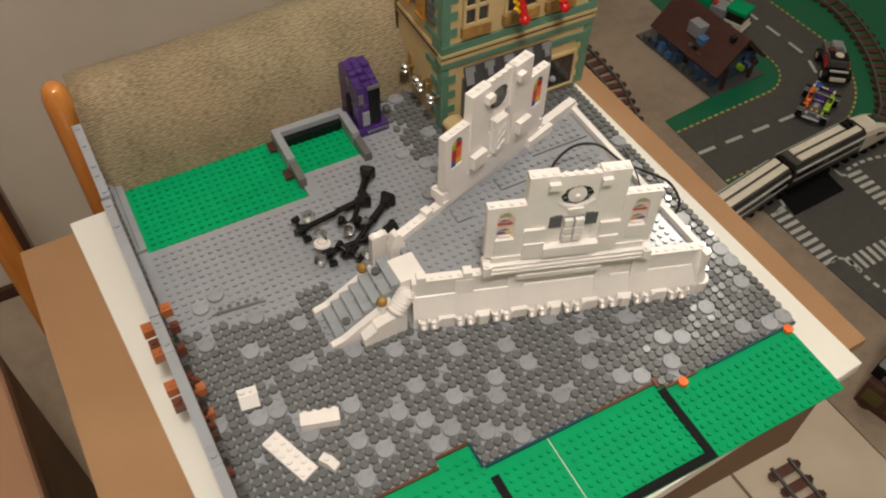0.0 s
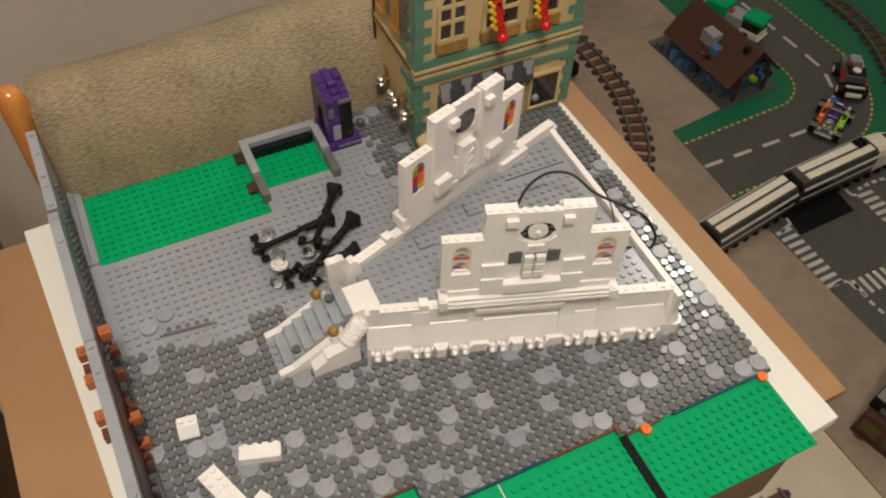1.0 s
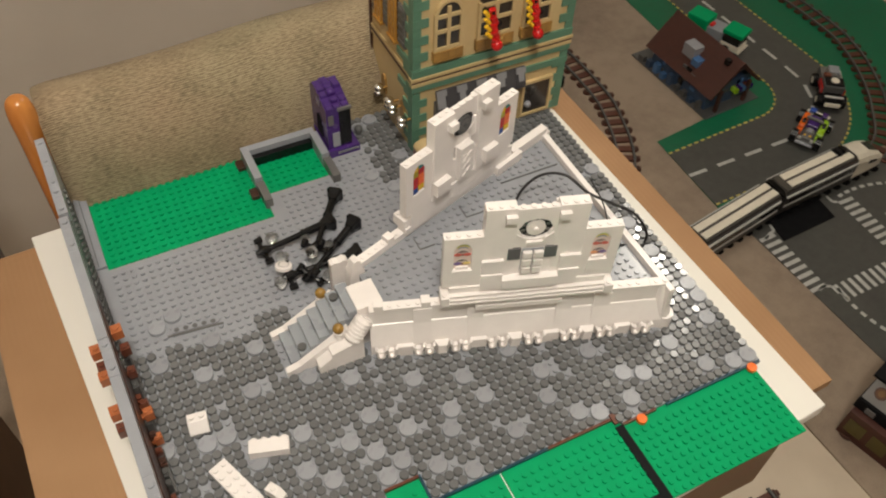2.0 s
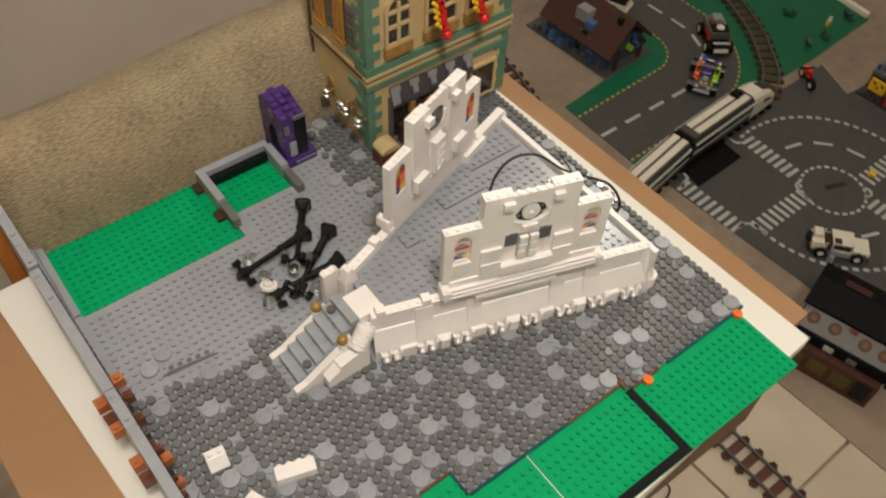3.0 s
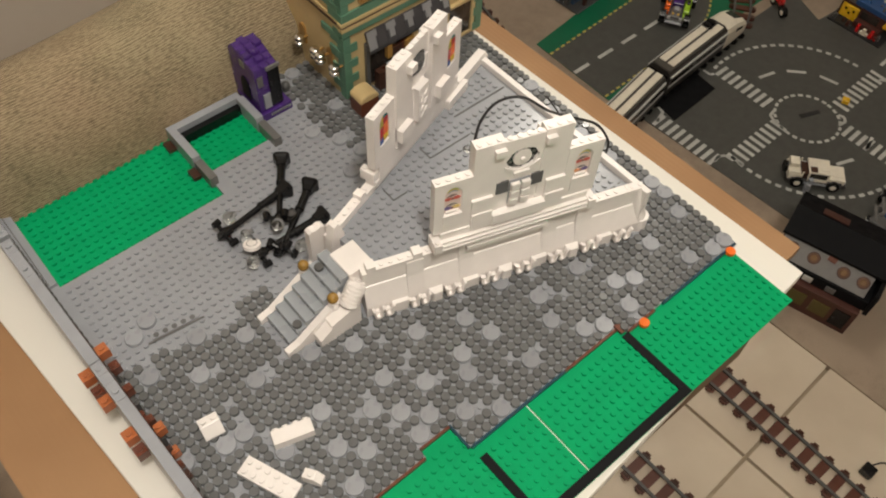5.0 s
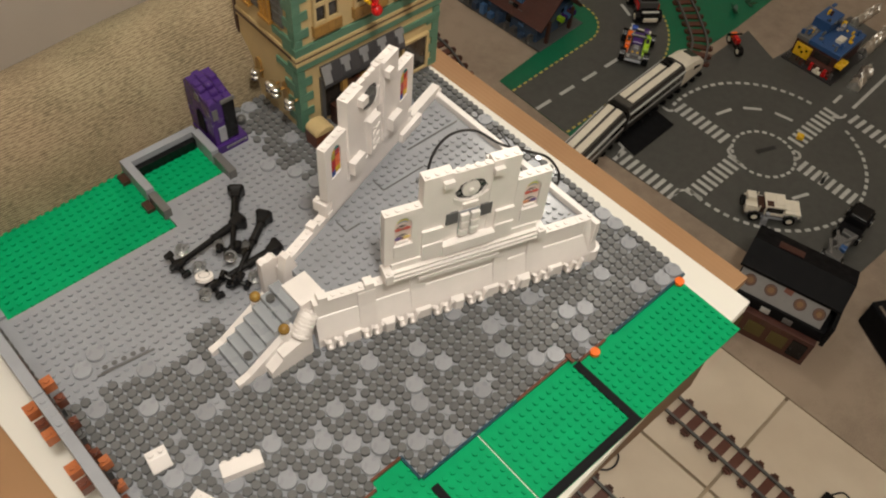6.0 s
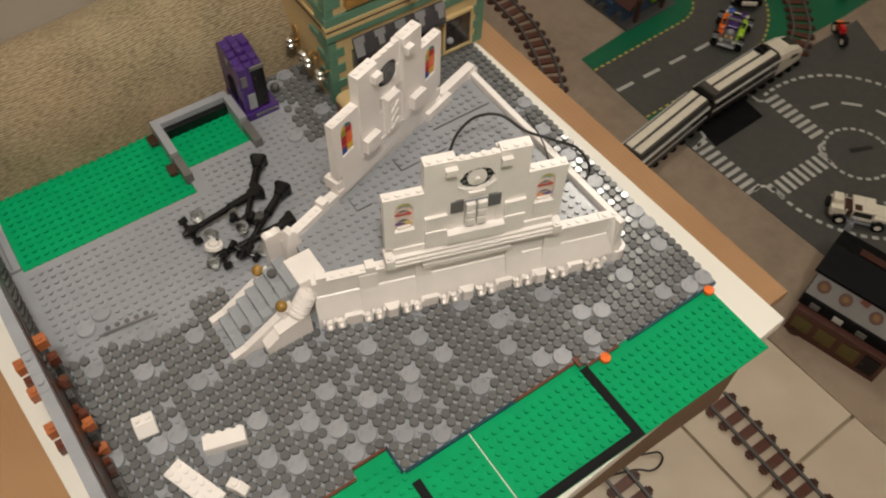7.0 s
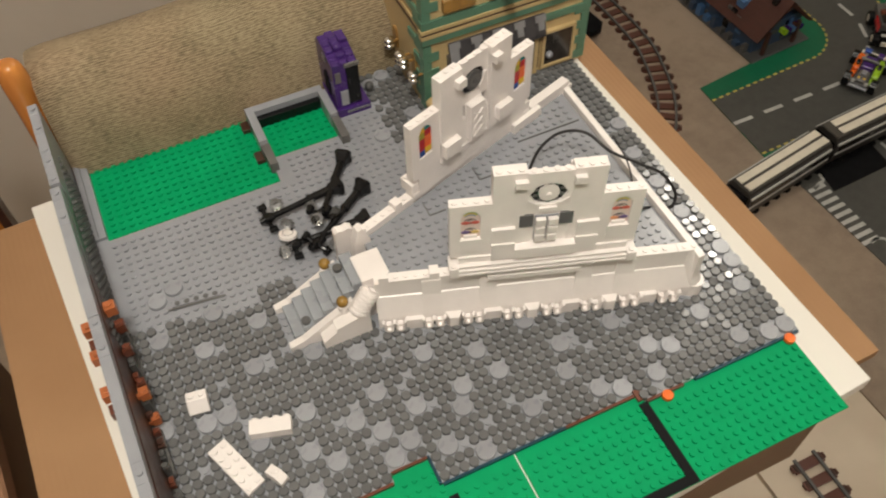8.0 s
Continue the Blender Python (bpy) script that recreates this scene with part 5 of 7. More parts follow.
# ---- black lamp posts lying on the plaza ----
def fallen_lamps():
    """Street lamps lying on their sides: square flared base, tapering pole, four-armed head with clear globes."""
    for base, head, bulbs, lab in (
        ((-0.2790, 0.3035, 0.0132), (-0.3520, 0.2930, 0.0150), ((-0.3400, 0.3040, 0.0170), (-0.3390, 0.2780, 0.0170)), "black toy lamp post lying down with two clear globes"),
        ((-0.2620, 0.3360, 0.0132), (-0.3060, 0.2750, 0.0160), ((-0.3120, 0.2870, 0.0170), (-0.2950, 0.2710, 0.0170), (-0.3130, 0.2650, 0.0250)), "black toy lamp post lying across another with clear globes"),
        ((-0.2590, 0.2935, 0.0132), (-0.3220, 0.2470, 0.0150), ((-0.3070, 0.2390, 0.0160),), "black toy lamp post lying on the grey plates"),
        ((-0.2705, 0.2560, 0.0132), (-0.3400, 0.2560, 0.0140), ((-0.3495, 0.2510, 0.0155),), "black toy lamp post lying half under another"),
    ):
        t = thing("toy_lamp_post", lab, "toy lamp", group="fallen lamp posts")
        b, h = Vector(base), Vector(head)
        w = (h - b).normalized()
        side = w.cross(Vector((0, 0, 1))).normalized()
        up = side.cross(w)
        L = (h - b).length

        def q(along, s, u):
            return b + w * along + side * s + up * u

        bm = bm_new()
        prev = None
        for along, r in ((-0.0020, 0.0070), (-0.0008, 0.0078), (0.0016, 0.0078), (0.0030, 0.0066), (0.0062, 0.0052), (0.0105, 0.0044)):
            row = [bm.verts.new(q(along, r * s, r * u)) for s, u in ((-1, -0.7), (-0.7, -1), (0.7, -1), (1, -0.7), (1, 0.7), (0.7, 1), (-0.7, 1), (-1, 0.7))]
            if prev:
                for k in range(8):
                    bm.faces.new((prev[k], prev[(k + 1) % 8], row[(k + 1) % 8], row[k]))
            else:
                bm.faces.new(row[::-1])
            prev = row
        bm.faces.new(prev)
        part("base", bm, BLACK, t)
        bm = bm_new()
        rod(bm, q(0.0100, 0, 0), q(0.0300, 0, 0), 0.0040, 0.0038, 14)
        rod(bm, q(0.0298, 0, 0), q(0.0325, 0, 0), 0.0044, 0.0044, 14)
        rod(bm, q(0.0320, 0, 0), q(L - 0.004, 0, 0), 0.0030, 0.0026, 14)
        part("pole", bm, BLACK, t, "", True)
        bm = bm_new()
        rod(bm, q(L - 0.0075, 0, 0), q(L - 0.003, 0, 0), 0.0030, 0.0050, 12)
        rod(bm, q(L - 0.0032, 0, 0), q(L + 0.0030, 0, 0), 0.0050, 0.0042, 12)
        rod(bm, q(L + 0.0028, 0, 0), q(L + 0.0068, 0, 0), 0.0026, 0.0022, 12)
        part("head", bm, BLACK, t, "", True)
        for k in range(4):
            ang = radians(28 + 90 * k)
            s, u = math.cos(ang), math.sin(ang) * 0.62
            bm = bm_new()
            rod(bm, q(L, 0.003 * s, 0.003 * u), q(L - 0.001, 0.0115 * s, 0.0115 * u), 0.0022, 0.0020, 8)
            rod(bm, q(L - 0.0045, 0.0125 * s, 0.0125 * u), q(L + 0.0030, 0.0125 * s, 0.0125 * u), 0.0033, 0.0027, 10)
            part("bracket", bm, BLACK, t)
        for g in bulbs:
            bm = bm_new()
            ball(bm, g, 0.0058, 16, 10)
            globe = part("globe", bm, CLEAR, t, "clear plastic globe", True)
            bm = bm_new()
            rod(bm, Vector(g) - w * 0.0075, Vector(g) - w * 0.0050, 0.0022, 0.0026, 10)
            part("collar", bm, CLEAR, globe)
    bm = bm_new()
    disc(bm, 0, 0, -0.0016, 0.0016, 0.0079, 24, 0.0003)
    disc(bm, 0, 0, 0.0016, 0.0021, 0.0052, 20)
    d = thing("round_dish", "white round dish with a printed ring", "toy plate", bm, WHITE)
    d.matrix_world = pose(-0.3415, 0.2635, 0.0205, -16, 10, 0)
    bm = bm_new()
    for k in range(24):
        t0, t1 = k * math.tau / 24, (k + 1) * math.tau / 24
        quad(bm, *[(math.cos(t) * r, math.sin(t) * r, 0.0023) for t, r in ((t0, 0.0044), (t1, 0.0044), (t1, 0.0050), (t0, 0.0050))])
    part("printed_ring", bm, DARKMID, d)

fallen_lamps()


# ---- loose white bricks ----
def loose_bricks():
    def placed(name, lab, cx, cy, turn, build):
        bm = bm_new()
        build(bm)
        ob = thing(name, lab, "toy brick", bm, WHITE, group="loose white bricks")
        ob.matrix_world = pose(cx, cy, 2 * P + 0.0001, 0, 0, turn)
        bevel(ob, 0.0003)
        return ob

    def slope(bm):
        prism(bm, [(-0.008, 0.0), (-0.008, 0.0096), (0.0, 0.0096), (0.0075, 0.0015), (0.0075, 0.0)], -0.008, 0.008)
        disc(bm, -0.004, 0.004, 0.0096, 0.0112, 0.0024, 12)
        disc(bm, -0.004, -0.004, 0.0096, 0.0112, 0.0024, 12)

    def long_brick(bm):
        box(bm, -0.016, 0.016, -0.006, 0.006, 0.0, 0.0096)
        for k in range(4):
            rod(bm, (-0.012 + k * S, 0.0060, 0.0056), (-0.012 + k * S, 0.0082, 0.0056), 0.0029, seg=10)

    def flat(bm):
        box(bm, -0.0239, 0.0239, -0.0079, 0.0079, 0.0, P)
        for i in range(6):
            for j in (-1, 1):
                disc(bm, (i - 2.5) * S, j * S / 2, P, P + 0.0016, 0.0024, 10, 0.0002)

    def small(bm):
        prism(bm, [(-0.0078, 0.0), (-0.0078, 0.0085), (0.002, 0.0096), (0.0078, 0.0048), (0.0078, 0.0)], -0.004, 0.004)
        disc(bm, -0.002, 0.0, 0.0092, 0.0110, 0.0024, 12)

    placed("slope_brick", "white toy slope brick lying on dark tiles", -0.4575, 0.1455, -98, slope)
    placed("long_brick", "long white toy brick on its side on dark tiles", -0.4125, 0.1010, -17, long_brick)
    placed("long_plate", "long studded white toy plate lying on dark tiles", -0.4460, 0.0835, -68, flat)
    placed("small_brick", "small white toy brick lying on dark tiles", -0.4205, 0.0630, -58, small)


loose_bricks()


# ---- black cable over the white bank ----
def cable():
    bm = bm_new()
    tube(bm, spline([(-0.1380, 0.200, 0.0545), (-0.1359, 0.2058, 0.0597), (-0.1235, 0.2124, 0.0761), (-0.1063, 0.2103, 0.0902), (-0.0902, 0.196, 0.0965), (-0.0797, 0.1726, 0.0914), (-0.0615, 0.1567, 0.084), (-0.0418, 0.146, 0.0714), (-0.0303, 0.1379, 0.0507), (-0.031, 0.1353, 0.0373), (-0.043, 0.1321, 0.0421), (-0.0655, 0.1316, 0.0555), (-0.085, 0.130, 0.0552)], 8), 0.0013)
    thing("power_cable", "thin black cable looped over the white toy bank", "cable", bm, CABLE, smooth=True)
    bm = bm_new()
    tube(bm, spline([(-0.066, 0.190, 0.088), (-0.060, 0.172, 0.070), (-0.063, 0.155, 0.058), (-0.070, 0.140, 0.056)], 8), 0.0007)
    thing("thin_wire", "thin dark wire hanging to the floor plate", "cable", bm, CABLE, smooth=True)


cable()


def power_brick():
    bm = bm_new()
    box(bm, -0.030, 0.030, -0.075, 0.075, 0.0, 0.046)
    t = thing("power_adapter", "rounded black power adapter lying beside the track", "adapter", bm, MATTBLACK)
    t.matrix_world = pose(0.612, 1.215, FLOOR + 0.0022, 0, 0, 8)
    bevel(t, 0.016)


power_brick()


def clear_ball():
    bm = bm_new()
    ball(bm, (0, 0, 0.017), 0.017, 20, 12)
    t = thing("clear_ball", "clear plastic ball with a dark base on the carpet", "ball", bm, CLEAR, smooth=True)
    bm = bm_new()
    disc(bm, 0, 0, 0.0, 0.0035, 0.0185, 20, 0.001)
    part("base", bm, BROWN, t)
    bm = bm_new()
    ball(bm, (0, 0, 0.014), 0.006, 12, 8)
    part("core", bm, DARKMID, t, "dull grey core")
    t.location = (0.612, 0.082, FLOOR + 0.0022)


clear_ball()


# ---- toy town on the carpet ----
G0 = FLOOR + 0.0022


def flat_poly(bm, pts, z0, z1):
    lo, hi = [bm.verts.new((x, y, z0)) for x, y in pts], [bm.verts.new((x, y, z1)) for x, y in pts]
    bm.faces.new(lo[::-1])
    bm.faces.new(hi)
    for k in range(len(pts)):
        j = (k + 1) % len(pts)
        bm.faces.new((lo[k], lo[j], hi[j], hi[k]))


def strip(bm, p, q, w, z0, z1):
    p, q = Vector(p), Vector(q)
    n = (q - p).normalized()
    n = Vector((-n.y, n.x)) * w / 2
    flat_poly(bm, [p + n, p - n, q - n, q + n], z0, z1)


def arc(c, r, a0, a1, n=16):
    return [(c[0] + r * math.cos(radians(a0 + (a1 - a0) * k / n)), c[1] + r * math.sin(radians(a0 + (a1 - a0) * k / n))) for k in range(n + 1)]


def dashes(bm, pts, w, on, off, z0, z1):
    """Short bars along a line of points."""
    pts = [Vector(p) for p in pts]
    d, total = [0.0], 0.0
    for a, b in zip(pts, pts[1:]):
        total += (b - a).length
        d.append(total)

    def at(s):
        for k in range(len(pts) - 1):
            if s <= d[k + 1]:
                t = (s - d[k]) / max(d[k + 1] - d[k], 1e-9)
                return pts[k].lerp(pts[k + 1], t)
        return pts[-1]

    s = 0.0
    while s + on <= total:
        strip(bm, at(s), at(s + on), w, z0, z1)
        s += on + off


def road_curve():
    bm = bm_new()
    flat_poly(bm, [(0.748, 0.640), (1.42, 0.640), (1.71, 0.660), (1.74, 1.7), (1.02, 1.7), (1.02, 1.03), (0.93, 0.905), (0.750, 0.884)], G0, G0 + 0.0020)
    t = thing("road_plate", "dark green toy road plate with a curved grey street", "toy road", bm, ROADGREEN)
    c = (1.045, 0.952)
    outer, inner = arc(c, 0.291, -90, 0), arc(c, 0.102, 0, -90)
    bm = bm_new()
    flat_poly(bm, [(0.7485, 0.650)] + outer + [(1.303, 1.69), (1.122, 1.69)] + inner + [(0.7485, 0.838)], G0 + 0.0021, G0 + 0.0028)
    part("street", bm, ROAD, t, "dark grey street surface")
    bm = bm_new()
    z = G0 + 0.0029, G0 + 0.0036
    dashes(bm, [(0.7495, 0.653)] + outer + [(1.300, 1.6)], 0.0052, 0.0105, 0.0095, *z)
    dashes(bm, [(0.7495, 0.836)] + inner[::-1] + [(1.125, 1.6)], 0.0052, 0.0105, 0.0095, *z)
    tagged(part("yellow_dots", bm, PRINTYEL, t), kind="stuff")
    bm = bm_new()
    dashes(bm, [(0.749, 0.754)] + arc(c, 0.198, -90, 0) + [(1.205, 1.6)], 0.009, 0.050, 0.034, *z)
    tagged(part("white_dashes", bm, PRINT, t), kind="stuff")


def road_crossing():
    bm = bm_new()
    flat_poly(bm, [(0.798, 0.06), (0.90, -0.03), (1.72, -0.06), (1.72, 0.47), (1.385, 0.500), (1.430, 0.612), (0.763, 0.600)], G0 + 0.0003, G0 + 0.0022)
    t = thing("crossing_plate", "dark grey toy road plate with a roundabout and crossings", "toy road", bm, ROAD)
    z = G0 + 0.0023, G0 + 0.0030
    c = (1.074, 0.315)
    bm = bm_new()
    dashes(bm, arc((1.069, 0.310), 0.075, 0, 360, 40), 0.007, 0.011, 0.008, *z)
    dashes(bm, arc(c, 0.242, 5, 103, 40), 0.008, 0.013, 0.010, *z)
    dashes(bm, arc(c, 0.242, 172, 340, 60), 0.008, 0.013, 0.010, *z)
    dashes(bm, arc(c, 0.150, 6, 88, 24), 0.008, 0.046, 0.033, *z)
    dashes(bm, arc(c, 0.150, 205, 300, 30), 0.008, 0.045, 0.050, *z)
    strip(bm, (1.386, 0.259), (1.700, 0.276), 0.008, *z)
    strip(bm, (1.364, 0.302), (1.405, 0.304), 0.008, *z)
    strip(bm, (1.470, 0.307), (1.512, 0.309), 0.008, *z)
    tagged(part("white_dots", bm, PRINT, t), kind="stuff")
    bm = bm_new()
    box(bm, -0.008, 0.008, -0.008, 0.008, 0.0, 0.0096)
    disc(bm, 0, 0, 0.0095, 0.0112, 0.0024, 10)
    brick = thing("yellow_brick", "small yellow toy brick lying on the zebra crossing", "toy brick", bm, YELLOW)
    brick.matrix_world = pose(1.184, 0.285, G0 + 0.0031, 0, 0, 25)
    bevel(brick, 0.0006)
    for (x0, y0), (x1, y1) in (((0.797, 0.357), (0.791, 0.533)), ((0.825, 0.337), (1.006, 0.339)), ((1.036, 0.392), (1.036, 0.545)), ((1.155, 0.283), (1.338, 0.286)), ((1.108, 0.236), (1.113, 0.085)), ((1.352, 0.246), (1.344, 0.080))):
        p, q = Vector((x0, y0)), Vector((x1, y1))
        n = int((q - p).length / 0.0185)
        d = (q - p).normalized()
        w = Vector((-d.y, d.x)) * 0.021
        for k in range(n):
            m = p.lerp(q, (k + 0.5) / n)
            bm = bm_new()
            strip(bm, m - w, m + w, 0.0095, *z)
            part("zebra_bar", bm, PRINT, t)
    bm = bm_new()
    for mark in (((1.003, 0.566), (1.004, 0.546), (1.014, 0.541)), ((0.822, 0.552), (0.818, 0.534), (0.800, 0.530), (0.784, 0.522)), ((1.027, 0.374), (1.009, 0.371), (1.003, 0.360), (1.001, 0.346)), ((0.795, 0.362), (0.812, 0.366), (0.826, 0.358), (0.828, 0.337)), ((1.136, 0.270), (1.140, 0.257), (1.130, 0.247), (1.108, 0.250)), ((1.316, 0.276), (1.326, 0.262), (1.340, 0.256), (1.352, 0.258))):
        for p, q in zip(mark, mark[1:]):
            strip(bm, p, q, 0.0065, *z)
    tagged(part("kerb_marks", bm, PRINT, t), kind="stuff")
    bm = bm_new()
    flat_poly(bm, [(0.818, 0.500), (0.974, 0.507), (0.980, 0.580), (0.826, 0.566)], G0 + 0.0031, G0 + 0.0050)
    thing("black_plate", "black toy plate lying on the road plate", "toy plate", bm, MATTBLACK)
    bm = bm_new()
    flat_poly(bm, [(1.058, 0.318), (1.108, 0.300), (1.112, 0.310), (1.062, 0.330)], G0 + 0.0023, G0 + 0.0031)
    part("arrow_mark", bm, ROADDARK, t)


def track(name, pts, lab, wood_mat=None):
    """Toy railway: two dark rails on reddish brown sleepers."""
    t = thing(name, lab, "toy track", group="toy tracks")
    pts = [Vector((*p, 0)) for p in spline([(*p, 0) for p in pts], 10) for p in [(p.x, p.y)]]
    d, total = [0.0], 0.0
    for a, b in zip(pts, pts[1:]):
        total += (b - a).length
        d.append(total)
    rails = [[], []]
    for k, p in enumerate(pts):
        w = (pts[min(k + 1, len(pts) - 1)] - pts[max(k - 1, 0)]).normalized()
        n = Vector((-w.y, w.x, 0))
        rails[0].append(p + n * 0.0200)
        rails[1].append(p - n * 0.0200)
    z = G0 + 0.0005
    for r in rails:
        bm = bm_new()
        for a, b in zip(r, r[1:]):
            strip(bm, a.xy, b.xy, 0.0052, z + 0.0046, z + 0.0092)
        part("rail", bm, DARKGREY, t, "dark grey rail")
    bm = bm_new()
    box(bm, -0.0088, 0.0088, -0.030, 0.030, 0, 0.0045)
    box(bm, -0.0052, 0.0052, -0.0335, -0.0302, 0.0, 0.0075)
    box(bm, -0.0052, 0.0052, 0.0302, 0.0335, 0.0, 0.0075)
    tie = mesh_of("sleeper", bm, wood_mat or SLEEPER)
    bm = bm_new()
    box(bm, -0.0060, 0.0060, -0.0020, 0.0020, 0.0046, 0.0078)
    chair = mesh_of("rail_chair", bm, wood_mat or BROWN)
    s = 0.014
    while s < total:
        for k in range(len(pts) - 1):
            if s <= d[k + 1]:
                p = pts[k].lerp(pts[k + 1], (s - d[k]) / (d[k + 1] - d[k]))
                w = pts[k + 1] - pts[k]
                break
        ob = new("sleeper", tie)
        ob.parent = t
        ob.location, ob.rotation_euler = (p.x, p.y, z), (0, 0, math.atan2(w.y, w.x))
        for y in (-0.0265, 0.0265):
            cb = new("rail_chair", chair)
            cb.parent = ob
            cb.location = (0, y, 0)
        s += 0.032
    return t


SLEEPER = plastic("dark_red_brown_sleeper", (0.092, 0.030, 0.018), 0.35, 0.12)


def railcar(x0, x1, y, nose, lab):
    """A white express railcar with grey roof stripes."""
    t = thing("toy_railcar", lab, "toy train", group="toy train")
    z0, z1 = G0 + 0.018, -0.695
    w = 0.0275
    prof = [(-w, z0), (-w, z1 - 0.020), (-w * 0.86, z1 - 0.006), (-w * 0.55, z1), (w * 0.55, z1), (w * 0.86, z1 - 0.006), (w, z1 - 0.020), (w, z0)]
    def shell(name, secs, mat, lab):
        bm = bm_new()
        rows = []
        for x, k, drop in secs:
            rows.append([bm.verts.new((x, y + a * k, max(z - drop * (z - z0) / (z1 - z0), z0))) for a, z in prof])
        for a, b in zip(rows, rows[1:]):
            for j in range(len(prof)):
                i = (j + 1) % len(prof)
                bm.faces.new((a[j], a[i], b[i], b[j]))
        bm.faces.new(rows[0])
        bm.faces.new(rows[-1][::-1])
        part(name, bm, mat, t, lab)

    shell("body", [(x0, 1, 0), (x1 - (0.1052 if nose else 0), 1, 0)], TRAINDARK, "dark car body with cream roof strips")
    if nose:
        shell("nose", [(x1 - 0.105, 1, 0), (x1 - 0.055, 0.98, 0.008), (x1 - 0.018, 0.95, 0.024), (x1 - 0.004, 0.90, 0.036), (x1, 0.82, 0.044)], CREAM, "cream white sloping nose")
    for s in (1, -1):
        bm = bm_new()
        box(bm, x0 + 0.003, x1 - (0.106 if nose else 0.003), y + s * 0.0270 - 0.0019, y + s * 0.0270 + 0.0019, z1 - 0.0170, z1 - 0.0125)
        part("side_trim", bm, PRINT, t, "pale side trim")
        bm = bm_new()
        box(bm, x0 + 0.003, x1 - (0.110 if nose else 0.003), y + s * (w + 0.0006) - 0.0010, y + s * (w + 0.0006) + 0.0010, z1 - 0.0440, z1 - 0.0395)
        part("side_trim", bm, PRINT, t, "pale side trim")
    end = x1 - 0.115 if nose else x1 - 0.004
    bm = bm_new()
    box(bm, x0 + 0.004, end, y - 0.0205, y + 0.0205, z1 - 0.006, z1 + 0.0008)
    roof = part("roof", bm, TRAINGREY, t, "dark brown-grey roof")
    for a0, a1 in ((-0.0170, -0.0025), (0.0030, 0.0175)):
        bm = bm_new()
        box(bm, x0 + 0.022 if nose else x0 + 0.006, end - (0.03 if a1 > 0 and nose else 0.0), y + a0, y + a1, z1, z1 + 0.0032)
        bevel(part("roof_stripe", bm, CREAM, roof, "cream white roof strip"), 0.0008)
    for s in (1, -1):
        bm = bm_new()
        box(bm, x0 + 0.008, end, y + s * (w + 0.0002) - 0.0005, y + s * (w + 0.0002) + 0.0005, z1 - 0.038, z1 - 0.021)
        part("window_band", bm, SMOKEDARK, t, "dark window band")
    bm = bm_new()
    box(bm, x0 + 0.012, x1 - 0.02, y - 0.019, y + 0.019, G0 + 0.0104, z0 - 0.0002)
    part("underframe", bm, MATTBLACK, t)
    for xb in (x0 + 0.05, x1 - 0.075):
        bm = bm_new()
        box(bm, xb - 0.026, xb + 0.026, y - 0.0225, y + 0.0225, G0 + 0.0100, z0 + 0.004)
        bogie = part("bogie", bm, MATTBLACK, t)
        for s in (1, -1):
            for d in (-0.014, 0.014):
                bm = bm_new()
                rod(bm, (xb + d, y + s * 0.0226, G0 + 0.0190), (xb + d, y + s * 0.0252, G0 + 0.0190), 0.0085, seg=14)
                part("wheel", bm, DARKGREY, bogie)
    bm = bm_new()
    prism(bm, [(-0.0215, z0 + 0.006), (-0.0215, z1 - 0.014), (0.0215, z1 - 0.014), (0.0215, z0 + 0.006)], x0 - 0.0070, x0 - 0.0002, lambda b, a, z: (a, y + b, z))
    part("gangway", bm, BLACK, t, "black end gangway")
    if nose:
        for k, (xa, xb, ya, yb, h) in enumerate(((0.150, 0.118, 0.004, 0.019, 0.0075), (0.146, 0.138, -0.004, 0.016, 0.0100), (0.130, 0.124, -0.002, 0.018, 0.0095))):
            bm = bm_new()
            box(bm, x1 - xa, x1 - xb, y + ya, y + yb, z1 + 0.0006, z1 + h)
            bevel(part("roof_gear", bm, BLACK, roof, "black roof gear"), 0.0008)
        for s in (1, -1):
            bm = bm_new()
            vs = [bm.verts.new((x1 - dx, y + s * (w * k + 0.0004 + o), z1 - dz)) for o in (0.0, -0.002 * 1) for dx, k, dz in ((0.060, 0.975, 0.024), (0.028, 0.945, 0.034), (0.026, 0.950, 0.042), (0.060, 0.985, 0.036))]
            for q in ((0, 1, 2, 3), (7, 6, 5, 4), (0, 4, 5, 1), (1, 5, 6, 2), (2, 6, 7, 3), (3, 7, 4, 0)):
                bm.faces.new([vs[k] for k in q])
            part("nose_window", bm, SMOKEDARK, t, "dark nose side window")
        bm = bm_new()
        vs = [bm.verts.new((x1 - dx, y + b, z1 - dz)) for o in (0.0, 0.0015) for dx, b, dz in ((0.054, -0.012, 0.0083 - o), (0.054, 0.012, 0.0083 - o), (0.022, 0.014, 0.0222 - o), (0.022, -0.014, 0.0222 - o))]
        for q in ((3, 2, 1, 0), (4, 5, 6, 7), (0, 1, 5, 4), (1, 2, 6, 5), (2, 3, 7, 6), (3, 0, 4, 7)):
            bm.faces.new([vs[k] for k in q])
        part("windscreen", bm, SMOKEDARK, t, "black windscreen")
    return t


TRAINDARK = plastic("dark_brown_grey_plastic", (0.030, 0.027, 0.024), 0.35)
TRAINGREY = plastic("brown_grey_plastic", (0.075, 0.068, 0.058), 0.35)
CREAM = plastic("cream_white_plastic", (0.78, 0.725, 0.61), 0.3, 0.05)


DIMBLUE = plastic("dark_sand_blue_plastic", (0.040, 0.075, 0.14), 0.35, 0.1)


